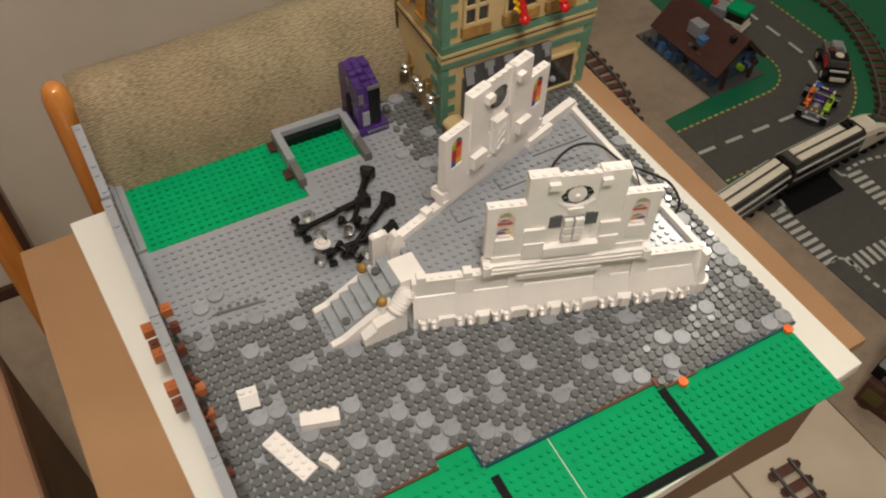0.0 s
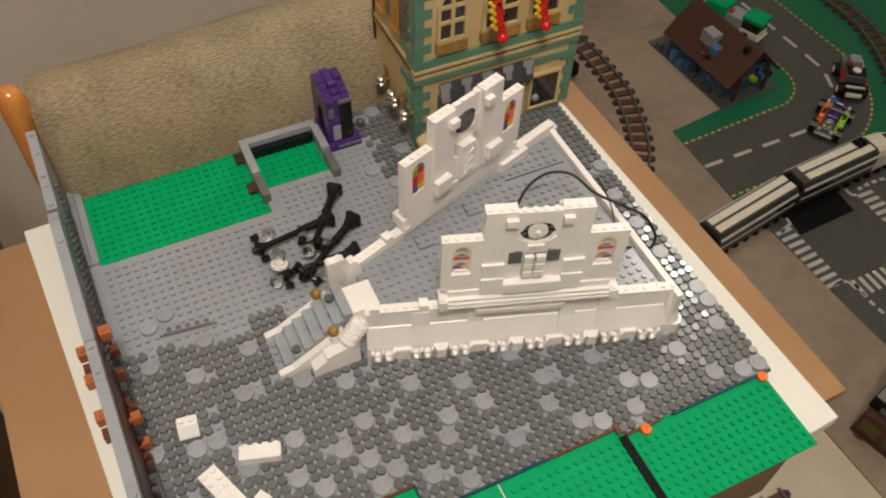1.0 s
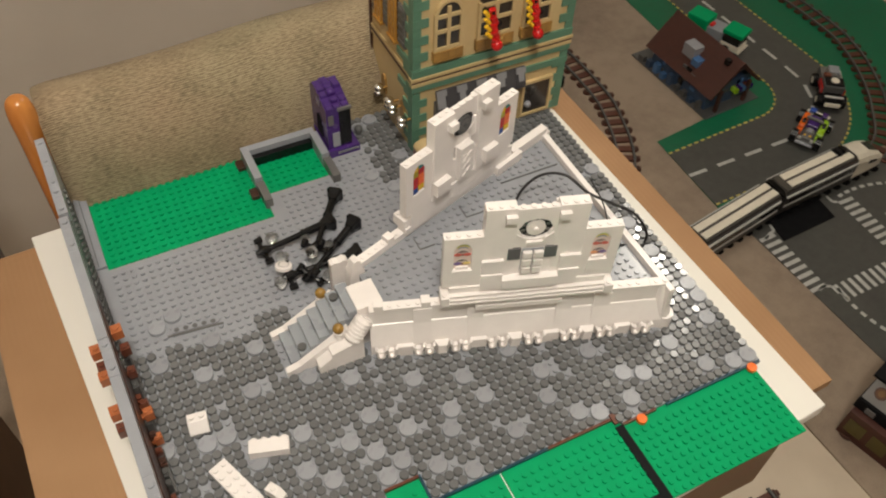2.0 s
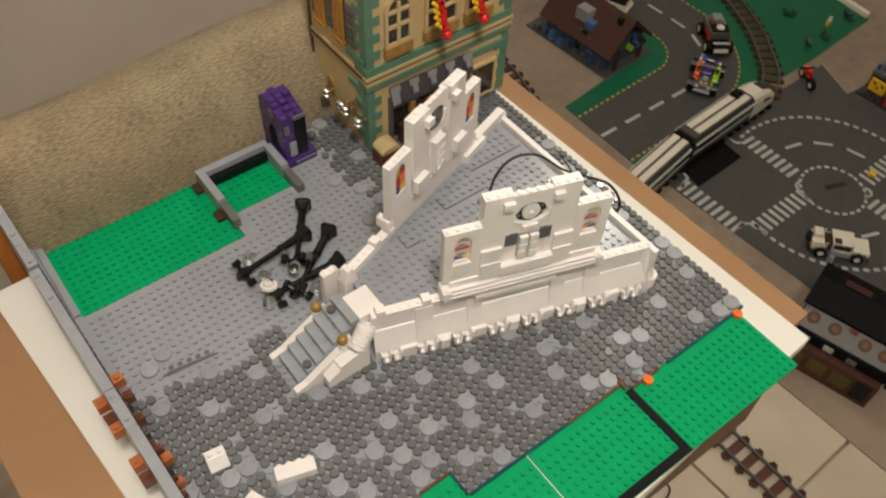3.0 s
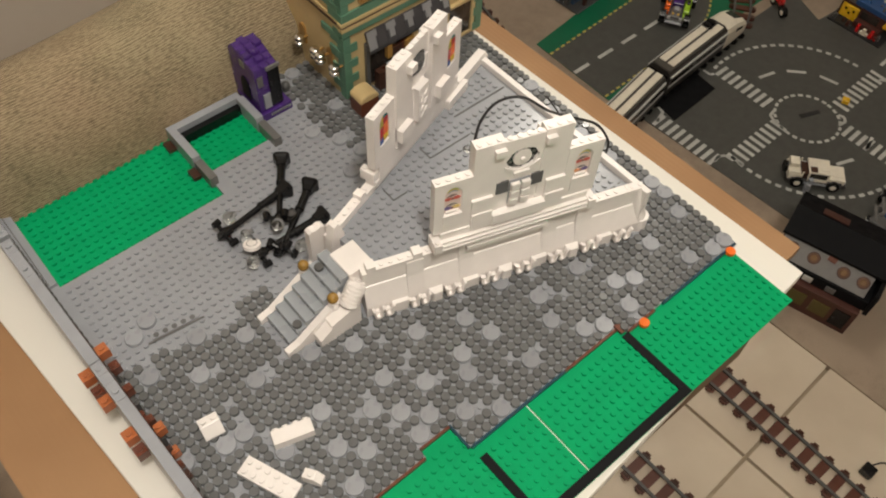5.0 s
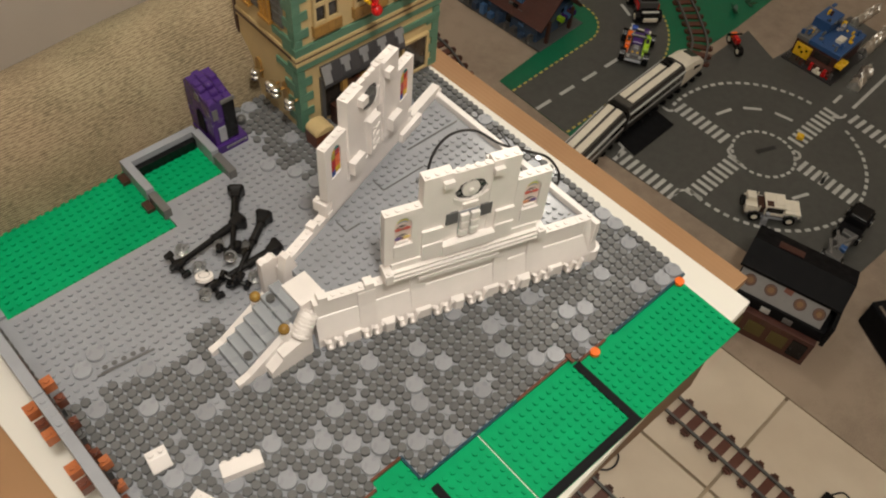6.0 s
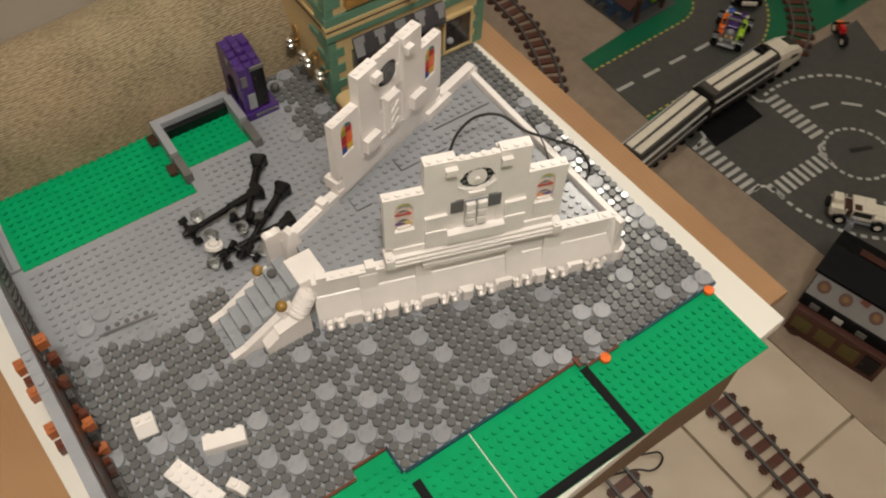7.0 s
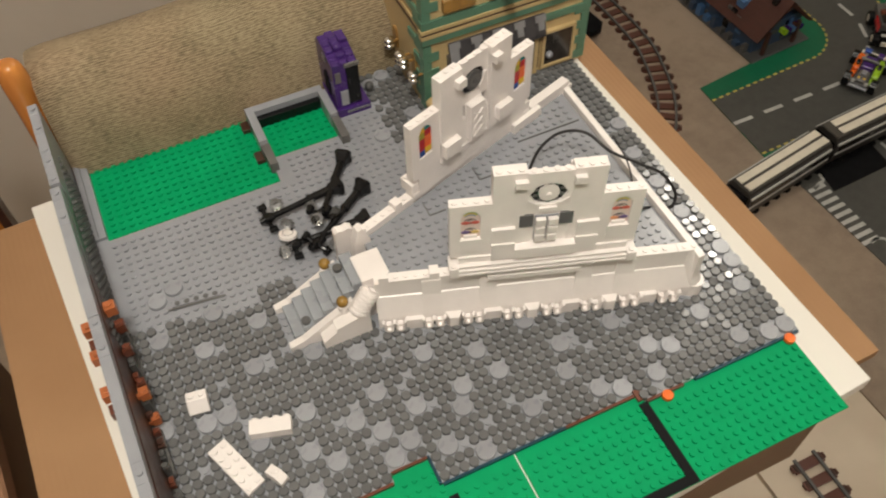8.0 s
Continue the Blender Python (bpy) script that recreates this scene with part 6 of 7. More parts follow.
def gable_cottage():
    t = thing("toy_cottage", "blue toy cottage with a dark reddish brown gable roof", "toy building")
    t.matrix_world = pose(0.987, 1.052, G0, 0, 0, 4)
    bm = bm_new()
    box(bm, -0.090, 0.090, -0.148, 0.148, 0.0018, 0.0050)
    part("base_plate", bm, DARKGREY, t, "dark grey base plate")
    bm = bm_new()
    box(bm, -0.072, 0.072, -0.118, 0.090, 0.0051, 0.075)
    part("wall", bm, DIMBLUE, t, "dark blue and grey brick walls")
    random.seed(12)
    for k in range(40):
        side = k % 4
        a = random.uniform(-0.10, 0.10)
        z = random.uniform(0.010, 0.062)
        w, h = random.choice((0.008, 0.016, 0.022)), random.choice((0.0096, 0.0192))
        m = random.choice((DARKGREY, DIMBLUE, MIDBLUE, BLACK, DARKGREY))
        bm = bm_new()
        if side < 2:
            s = -1 if side else 1
            box(bm, s * 0.072 - 0.003, s * 0.072 + 0.003, a - 0.014 - w / 2, a - 0.014 + w / 2, z, z + h)
        else:
            s = -1 if side == 2 else 1
            box(bm, a * 0.65 - w / 2, a * 0.65 + w / 2, s * 0.104 - 0.017, s * 0.104 - 0.011, z, z + h)
        part("wall_brick", bm, m, t)
    for k in range(9):
        bm = bm_new()
        a = -0.11 + k * 0.027
        box(bm, -0.088, -0.074, a, a + random.uniform(0.010, 0.02), 0.0051, random.uniform(0.015, 0.04))
        part("garden_brick", bm, random.choice((MIDBLUE, DARKGREY, DIMBLUE)), t)
    # gable roof with brick courses; the ridge runs along the long side
    ex, ey, rz, ez, rx = 0.086, 0.124, 0.143, 0.058, -0.004
    bm = bm_new()
    prism(bm, [(-ex, ez), (rx, rz), (ex, ez), (ex - 0.010, ez), (rx, rz - 0.012), (-ex + 0.010, ez)], -ey, ey)
    roof = part("roof", bm, ROOF, t, "reddish brown stepped gable roof")
    roof.location = (-0.002, -0.016, 0)
    for side, x1 in ((-1, -ex), (1, ex)):
        for k in range(9):
            n = Vector((rz - ez, x1 - rx)) if x1 < rx else Vector((ez - rz, rx - x1))
            n = n.normalized() * (-1 if n.y < 0 else 1)
            e0, e1 = (Vector((x1, ez)).lerp(Vector((rx, rz)), f) for f in (k / 9 + 0.002, (k + 1) / 9 - 0.002))
            for y0, y1 in ((-ey - 0.001, -0.022), (-0.0215, 0.060), (0.0605, ey + 0.001)):
                bm = bm_new()
                prism(bm, [e0 - n * 0.003, e1 - n * 0.003, e1 + n * 0.0006, e0 + n * 0.0016], y0, y1)
                part("roof_course", bm, ROOF, roof)
    for x in (-0.050, 0.045):
        bm = bm_new()
        box(bm, x - 0.004, x + 0.004, -0.140, -0.132, 0.0051, 0.070)
        part("porch_post", bm, ROOF, t)
    bm = bm_new()
    prism(bm, [(-0.066, 0.070), (-0.008, 0.126), (0.066, 0.070)], -0.104, 0.090)
    part("gable", bm, BLUEGREY, t, "blue-grey gable wall")
    bm = bm_new()
    box(bm, -0.060, -0.030, -0.014, 0.026, 0.095, 0.128)
    part("chimney", bm, GREY, roof, "light grey stone chimney stack")
    bm = bm_new()
    box(bm, -0.064, -0.040, -0.036, -0.0142, 0.088, 0.106)
    part("chimney", bm, MIDBLUE, roof, "blue grey flue bricks")
    bm = bm_new()
    box(bm, -0.030, -0.018, -0.098, -0.084, 0.124, 0.140)
    part("dormer", bm, BLACK, roof, "dark dormer opening")
    for k in range(5):
        bm = bm_new()
        box(bm, 0.005 + k * 0.012, 0.015 + k * 0.012, -0.138, -0.1192, 0.040, 0.052)
        part("roof_trim", bm, (LIME, PURPLE, MIDBLUE, REDBROWN, PURPLE)[k], t)


ROOF = plastic("red_brown_roof_plastic", (0.066, 0.021, 0.014), 0.5, 0.15)


def wheels(t, spots, r, w, turn=0.0):
    for x, y in spots:
        bm = bm_new()
        rod(bm, (x, y - w / 2, r), (x, y + w / 2, r), r, seg=18)
        wh = part("wheel", bm, BLACK, t, "black tyre", True)
        bm = bm_new()
        rod(bm, (x, y - w / 2 - 0.0006, r), (x, y + w / 2 + 0.0006, r), r * 0.5, seg=12)
        part("rim", bm, CREAM, wh, "pale rim")


def jeep():
    t = thing("toy_jeep", "cream white toy off-road car with an open rear cage", "toy car")
    for name, m, b in (
        ("chassis", DARKMID, (-0.060, 0.062, -0.021, 0.021, 0.009, 0.0180)), ("side_step", GREY, (-0.024, 0.026, -0.0260, -0.0212, 0.0100, 0.0140)), ("side_step", GREY, (-0.024, 0.026, 0.0212, 0.0260, 0.0100, 0.0140)),
        ("rear_body", CREAM, (-0.064, -0.0362, -0.023, 0.023, 0.0182, 0.0345)), ("rear_box", CREAM, (-0.062, -0.041, -0.002, 0.021, 0.0347, 0.0470)), ("rear_rail", CREAM, (-0.063, -0.039, -0.0225, -0.0190, 0.0347, 0.0410)),
        ("seat", BROWN, (-0.0355, -0.0205, -0.018, 0.018, 0.0182, 0.0370)), ("cage_post", CREAM, (-0.0358, -0.0325, -0.0230, -0.0200, 0.0257, 0.0440)), ("cage_post", CREAM, (-0.0358, -0.0325, 0.0200, 0.0230, 0.0257, 0.0440)),
        ("door_panel", CREAM, (-0.0200, 0.0260, -0.0235, -0.0206, 0.0182, 0.0265)), ("door_panel", CREAM, (-0.0200, 0.0260, 0.0206, 0.0235, 0.0182, 0.0265)), ("cabin", SMOKEDARK, (-0.0200, 0.0235, -0.0204, 0.0204, 0.0182, 0.0418)),
        ("pillar", CREAM, (-0.0215, -0.0175, -0.0225, -0.0195, 0.0267, 0.0420)), ("pillar", CREAM, (0.0215, 0.0250, -0.0225, -0.0195, 0.0267, 0.0420)), ("pillar", CREAM, (0.0215, 0.0250, 0.0195, 0.0225, 0.0267, 0.0420)),
        ("roof", CREAM, (-0.0225, 0.0250, -0.0225, 0.0225, 0.0422, 0.0470)), ("roof_hatch", BROWN, (-0.0195, -0.0040, -0.0215, -0.0050, 0.0472, 0.0482)), ("roof_tile", CREAM, (0.0010, 0.0225, -0.0150, 0.0150, 0.0472, 0.0492)),
        ("bonnet", CREAM, (0.0262, 0.062, -0.0225, 0.0225, 0.0182, 0.0325)), ("bonnet_tile", CREAM, (0.0300, 0.0580, -0.0140, 0.0140, 0.0327, 0.0348)), ("grille", DARKGREY, (0.0622, 0.0640, -0.0150, 0.0150, 0.0180, 0.0300)),
        ("headlamp", PRINT, (0.0622, 0.0645, -0.0215, -0.0160, 0.0220, 0.0290)), ("headlamp", PRINT, (0.0622, 0.0645, 0.0160, 0.0215, 0.0220, 0.0290)), ("bumper", DARKGREY, (0.0642, 0.070, -0.023, 0.023, 0.009, 0.016)),
        ("mudguard", DARKGREY, (0.024, 0.056, -0.0262, -0.0228, 0.0220, 0.0262)), ("mudguard", DARKGREY, (-0.056, -0.024, -0.0262, -0.0238, 0.0220, 0.0262)),
    ):
        bm = bm_new()
        box(bm, *b)
        bevel(part(name, bm, m, t), 0.0008)
    bm = bm_new()
    rod(bm, (-0.0720, 0.004, 0.0290), (-0.0645, 0.004, 0.0290), 0.0125, seg=18)
    part("spare_wheel", bm, BLACK, t, "black spare wheel", True)
    wheels(t, ((-0.040, -0.024), (0.040, -0.024), (-0.040, 0.024), (0.040, 0.024)), 0.0138, 0.0115)
    t.matrix_world = pose(0.919, 0.1935, G0 + 0.003, 0, 0, -50) @ Matrix.Scale(0.96, 4)
    bm = bm_new()
    box(bm, -0.008, 0.008, -0.006, 0.006, 0.0, 0.016)
    box(bm, -0.012, 0.012, -0.004, 0.004, 0.0158, 0.028)
    rod(bm, (0, 0, 0.0278), (0, 0, 0.037), 0.0050, seg=12)
    rod(bm, (0.010, 0, 0.022), (0.020, -0.014, 0.016), 0.0026, seg=8)
    fig = thing("toy_figure", "small light grey toy figure standing beside the jeep", "toy figure", bm, GREY)
    fig.matrix_world = pose(0.883, 0.184, G0 + 0.0023, 0, 0, 25)


def buggy():
    t = thing("toy_buggy", "orange, lime and violet toy racing buggy", "toy car")
    for name, m, b in (("chassis", DARKGREY, (-0.055, 0.055, -0.018, 0.018, 0.012, 0.022)), ("side_pod", ORANGE, (-0.015, 0.045, 0.018, 0.032, 0.014, 0.036)), ("side_pod", LIME, (-0.025, 0.045, -0.034, -0.018, 0.014, 0.034)), ("engine", PURPLE, (-0.01, 0.035, -0.014, 0.014, 0.0222, 0.042)), ("nose", DARKMID, (-0.056, -0.012, -0.012, 0.012, 0.0222, 0.034)), ("seat", BLACK, (0.036, 0.05, -0.012, 0.012, 0.0222, 0.040)), ("roll_bar", DARKMID, (0.010, 0.016, -0.022, 0.022, 0.0422, 0.050)), ("front_bar", GREY, (-0.064, -0.0562, -0.022, 0.022, 0.014, 0.020)), ("headlamp", YELLOW, (-0.050, -0.044, -0.010, -0.004, 0.0342, 0.038)), ("headlamp", YELLOW, (-0.050, -0.044, 0.004, 0.010, 0.0342, 0.038)), ("shock", BLACK, (0.016, 0.036, -0.020, -0.0145, 0.0345, 0.044)), ("wing", CREAM, (0.052, 0.064, -0.03, 0.03, 0.03, 0.034))):
        bm = bm_new()
        box(bm, *b)
        bevel(part(name, bm, m, t), 0.0012)
    for m, b in ((ORANGE, (-0.030, -0.016, 0.019, 0.030, 0.016, 0.028)), (LIME, (-0.040, -0.026, -0.031, -0.019, 0.016, 0.027)), (BLACK, (-0.004, 0.012, 0.0200, 0.0290, 0.0362, 0.0420)), (BLACK, (0.004, 0.020, -0.0310, -0.0220, 0.0342, 0.0400)), (PURPLE, (0.040, 0.058, -0.024, -0.010, 0.0362, 0.0440)), (GREY, (-0.034, -0.018, -0.006, 0.006, 0.0342, 0.0400)), (BLUE, (0.050, 0.066, 0.008, 0.024, 0.0345, 0.0410)), (PRINT, (-0.0560, -0.0480, -0.020, -0.012, 0.0225, 0.0290)), (PRINT, (-0.0560, -0.0480, 0.012, 0.020, 0.0225, 0.0290))):
        bm = bm_new()
        box(bm, *b)
        bevel(part("body_brick", bm, m, t), 0.0008)
    wheels(t, ((-0.042, -0.032), (0.045, -0.038), (-0.042, 0.032), (0.045, 0.038)), 0.018, 0.016)
    t.matrix_world = pose(1.106, 0.744, G0 + 0.004, 0, 0, 31) @ Matrix.Scale(0.94, 4)


def truck():
    t = thing("toy_truck", "dark grey toy truck with a round white badge", "toy car")
    for name, m, b in (("chassis", BLACK, (-0.065, 0.065, -0.026, 0.026, 0.012, 0.026)), ("bonnet", BLACK, (-0.064, -0.034, -0.022, 0.022, 0.0262, 0.040)), ("cabin", DARKGREY, (-0.0338, 0.006, -0.027, 0.027, 0.0262, 0.058)), ("load", DARKMID, (0.0062, 0.064, -0.026, 0.026, 0.0262, 0.050)), ("stripe", RED, (-0.034, 0.012, -0.0305, -0.0272, 0.032, 0.050)), ("stripe", RED, (-0.034, 0.012, 0.0272, 0.0305, 0.032, 0.050)), ("load_box", GREY, (0.030, 0.062, -0.022, 0.006, 0.0502, 0.058)), ("load_box", REDBROWN, (0.010, 0.026, 0.004, 0.022, 0.0502, 0.060)), ("roof_rack", BLACK, (-0.030, 0.002, -0.024, 0.024, 0.0582, 0.063)), ("grille", CREAM, (-0.070, -0.0652, -0.02, 0.02, 0.018, 0.030)), ("side_bar", CREAM, (0.010, 0.060, -0.030, -0.0262, 0.040, 0.046)), ("hatch", DARKMID, (0.020, 0.050, -0.012, 0.012, 0.0502, 0.056)), ("lamp_bar", PRINT, (-0.060, -0.052, -0.024, 0.024, 0.0402, 0.044))):
        bm = bm_new()
        box(bm, *b)
        bevel(part(name, bm, m, t), 0.0012)
    bm = bm_new()
    disc(bm, -0.014, 0.0, 0.0632, 0.066, 0.011, 16)
    part("badge", bm, CREAM, t)
    wheels(t, ((-0.04, -0.03), (0.042, -0.03), (-0.04, 0.03), (0.042, 0.03)), 0.018, 0.014)
    t.matrix_world = pose(1.254, 0.841, G0 + 0.004, 0, 0, 54) @ Matrix.Scale(0.96, 4)


def bus():
    t = thing("toy_truck", "green and white toy lorry behind the cottage", "toy car")
    for name, m, b in (("cab", CREAM, (0.026, 0.080, -0.026, 0.026, 0.012, 0.0300)), ("cab_window", SMOKEDARK, (0.028, 0.078, -0.025, 0.025, 0.0302, 0.0560)), ("cab_roof", GREEN, (0.024, 0.083, -0.028, 0.028, 0.0562, 0.068)), ("deck", GREY, (-0.022, 0.0258, -0.024, 0.024, 0.012, 0.052)), ("load", GREEN, (-0.085, -0.0222, -0.027, 0.027, 0.014, 0.066)), ("rear_light", RED, (-0.020, -0.008, -0.020, 0.0, 0.0522, 0.058)), ("bumper", CREAM, (0.0802, 0.086, -0.027, 0.027, 0.012, 0.020))):
        bm = bm_new()
        box(bm, *b)
        bevel(part(name, bm, m, t), 0.002)
    wheels(t, ((-0.045, -0.024), (0.045, -0.024), (-0.045, 0.024), (0.045, 0.024)), 0.012, 0.010)
    t.matrix_world = pose(1.130, 1.150, G0 + 0.004, 0, 0, -68)


def motorbike():
    t = thing("toy_motorbike", "small red and black toy motorbike", "toy car")
    for name, m, b in (("tank", RED, (-0.012, 0.016, -0.007, 0.007, 0.026, 0.044)), ("seat", BLACK, (-0.034, -0.012, -0.008, 0.008, 0.024, 0.032)), ("bars", BLACK, (0.014, 0.019, -0.022, 0.022, 0.042, 0.048)), ("frame", BLACK, (-0.03, 0.03, -0.005, 0.005, 0.012, 0.026)), ("fairing", ORANGE, (0.0192, 0.030, -0.009, 0.009, 0.030, 0.046))):
        bm = bm_new()
        box(bm, *b)
        bevel(part(name, bm, m, t), 0.0015)
    wheels(t, ((-0.030, 0.0), (0.032, 0.0)), 0.017, 0.012)
    t.matrix_world = pose(1.329, 0.589, G0 + 0.003, 0, 0, 60) @ Matrix.Scale(0.85, 4)


def stall():
    """Dark toy shop with a sloping black roof, a white band with four orange rounds and a red-brown counter."""
    t = thing("toy_stall", "dark toy shop with black roof and round orange pictures", "toy building")
    t.matrix_world = pose(0.6515, 0.0195, G0, 0, 0, 15)
    L = 0.090
    bm = bm_new()
    box(bm, -0.035, 0.120, -L, L, 0.0, 0.070)
    part("counter", bm, ROOF, t, "reddish brown counter body")
    for k in range(3):
        bm = bm_new()
        box(bm, -0.0375, -0.0352, 0.082 - 0.046 * k - 0.034, 0.082 - 0.046 * k, 0.020, 0.054)
        part("counter_window", bm, OLIVE, t, "dim olive window")
    bm = bm_new()
    box(bm, -0.0375, -0.0352, -0.082, -0.052, 0.014, 0.060)
    part("counter_door", bm, BLACK, t, "dark door")
    bm = bm_new()
    box(bm, -0.020, 0.120, -L - 0.004, L + 0.004, 0.0702, 0.096)
    part("dark_storey", bm, MATTBLACK, t)
    for k in range(3):
        bm = bm_new()
        box(bm, -0.0225, -0.0202, 0.055 - 0.045 * k, 0.073 - 0.045 * k, 0.075, 0.088)
        part("card", bm, DARKMID if k != 1 else PRINT, t)
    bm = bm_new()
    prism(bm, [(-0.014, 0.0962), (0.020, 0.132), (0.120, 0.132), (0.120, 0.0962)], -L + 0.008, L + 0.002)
    band = part("sign_band", bm, SHADEDWHITE, t, "white sloping sign band")
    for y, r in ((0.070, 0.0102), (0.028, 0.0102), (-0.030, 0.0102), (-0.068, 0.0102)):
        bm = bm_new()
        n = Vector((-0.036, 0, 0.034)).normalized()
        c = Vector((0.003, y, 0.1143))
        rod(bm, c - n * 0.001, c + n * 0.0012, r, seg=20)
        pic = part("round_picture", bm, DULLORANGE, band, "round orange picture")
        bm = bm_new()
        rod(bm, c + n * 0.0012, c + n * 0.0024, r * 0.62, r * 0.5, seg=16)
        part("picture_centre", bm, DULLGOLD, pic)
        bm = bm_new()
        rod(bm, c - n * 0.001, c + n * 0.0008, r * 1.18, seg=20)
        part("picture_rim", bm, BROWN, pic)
    bm = bm_new()
    c = Vector((0.0140, -0.002, 0.1258))
    rod(bm, c - n * 0.001, c + n * 0.0040, 0.0115, seg=4)
    part("square_badge", bm, REDBROWN, band, "dark red badge")
    bm = bm_new()
    prism(bm, [(0.012, 0.1300), (0.012, 0.1360), (0.062, 0.165), (0.125, 0.140), (0.145, 0.100), (0.1205, 0.096), (0.1205, 0.130)], -L - 0.010, L + 0.010)
    part("roof", bm, MATTBLACK, t, "black sloping roof")
    bm = bm_new()
    box(bm, -0.028, 0.120, -L - 0.012, -L - 0.0042, 0.0705, 0.1285)
    part("end_wall", bm, MATTBLACK, t, "black end wall")
    bm = bm_new()
    prism(bm, [(0.068, 0.1635), (0.092, 0.1540), (0.092, 0.1556), (0.068, 0.1651)], 0.004, 0.054)
    part("roof_sign", bm, ROOF, t, "dull red-brown bar on the roof")


# white plastic with the sign band's shade put into its base colour
SHADEDWHITE = plastic("shaded_white_plastic", (0.17, 0.165, 0.16), 0.35)
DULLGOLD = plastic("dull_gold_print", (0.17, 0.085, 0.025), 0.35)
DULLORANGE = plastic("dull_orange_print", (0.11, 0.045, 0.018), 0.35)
OLIVE = plastic("olive_plastic", (0.09, 0.07, 0.015), 0.3)


def market():
    t = thing("toy_market", "colourful blue, yellow and red-brown toy shop", "toy building")
    t.matrix_world = pose(1.498, 0.419, G0 + 0.0022, 0, 0, 2) @ Matrix.Diagonal((0.70, 0.60, 0.75, 1))
    bm = bm_new()
    box(bm, -0.125, 0.125, -0.125, 0.125, 0.0, 0.006)
    part("base_plate", bm, ROADDARK, t)
    for name, m, b in (("shop_wall", ROOF, (-0.075, 0.115, -0.085, 0.115, 0.0062, 0.070)), ("yellow_front", YELLOW, (-0.083, -0.0752, 0.030, 0.105, 0.010, 0.058)), ("blue_roof", BLUE2, (-0.080, 0.115, -0.090, 0.060, 0.0702, 0.088)), ("grey_roof", DARKMID, (-0.080, 0.050, 0.062, 0.118, 0.0702, 0.086)), ("awning", YELLOW, (-0.085, -0.03, -0.118, -0.0852, 0.044, 0.056)), ("window", SMOKEDARK, (-0.0775, -0.0752, -0.060, 0.020, 0.032, 0.060)), ("roof_box", CREAM, (-0.02, 0.02, -0.05, -0.02, 0.0882, 0.100)), ("roof_box", YELLOW, (-0.05, -0.03, 0.075, 0.095, 0.0862, 0.100)), ("tower", BLUE2, (0.0, 0.10, 0.03, 0.11, 0.0882, 0.125)), ("side_wall", ROOF, (-0.100, -0.0752, -0.085, 0.028, 0.0062, 0.030)), ("red_post", RED, (-0.118, -0.106, -0.012, 0.0, 0.0062, 0.034)), ("red_post", RED, (-0.116, -0.104, -0.075, -0.062, 0.0062, 0.034)), ("bench", CREAM, (-0.118, -0.106, -0.055, -0.02, 0.0062, 0.016))):
        bm = bm_new()
        box(bm, *b)
        bevel(part(name, bm, m, t), 0.001)
    for k in range(3):
        bm = bm_new()
        disc(bm, 0, 0, 0, 0.001, 0.005, 12)
        ob = part("window_dot", bm, BLACK, t)
        ob.matrix_local = pose(-0.084, 0.085 - 0.018 * k, 0.044 - 0.012 * (k % 2), 0, -90, 0)

    random.seed(77)
    for k in range(26):
        x, y = random.uniform(-0.075, 0.105), random.uniform(-0.085, 0.105)
        z = 0.0884 if y < 0.055 else 0.0864
        w, d, h = random.choice((0.008, 0.016, 0.024)), random.choice((0.008, 0.016)), random.choice((0.005, 0.010, 0.018))
        if x > -0.02 and y > 0.01:
            z = 0.1252
        bm = bm_new()
        box(bm, x, x + w, y, y + d, z, z + h)
        bevel(part("roof_brick", bm, random.choice((BLUE2, DARKMID, YELLOW, ROOF, DARKGREY, BLUE2, GREY)), t), 0.0008)
    for k in range(14):
        y = random.uniform(-0.11, 0.10)
        bm = bm_new()
        x = random.uniform(-0.122, -0.106)
        box(bm, x, x + 0.010, y, y + random.choice((0.008, 0.014)), 0.0062, random.uniform(0.012, 0.03))
        bevel(part("yard_brick", bm, random.choice((ROOF, RED, DARKGREY, CREAM, REDBROWN)), t), 0.0008)


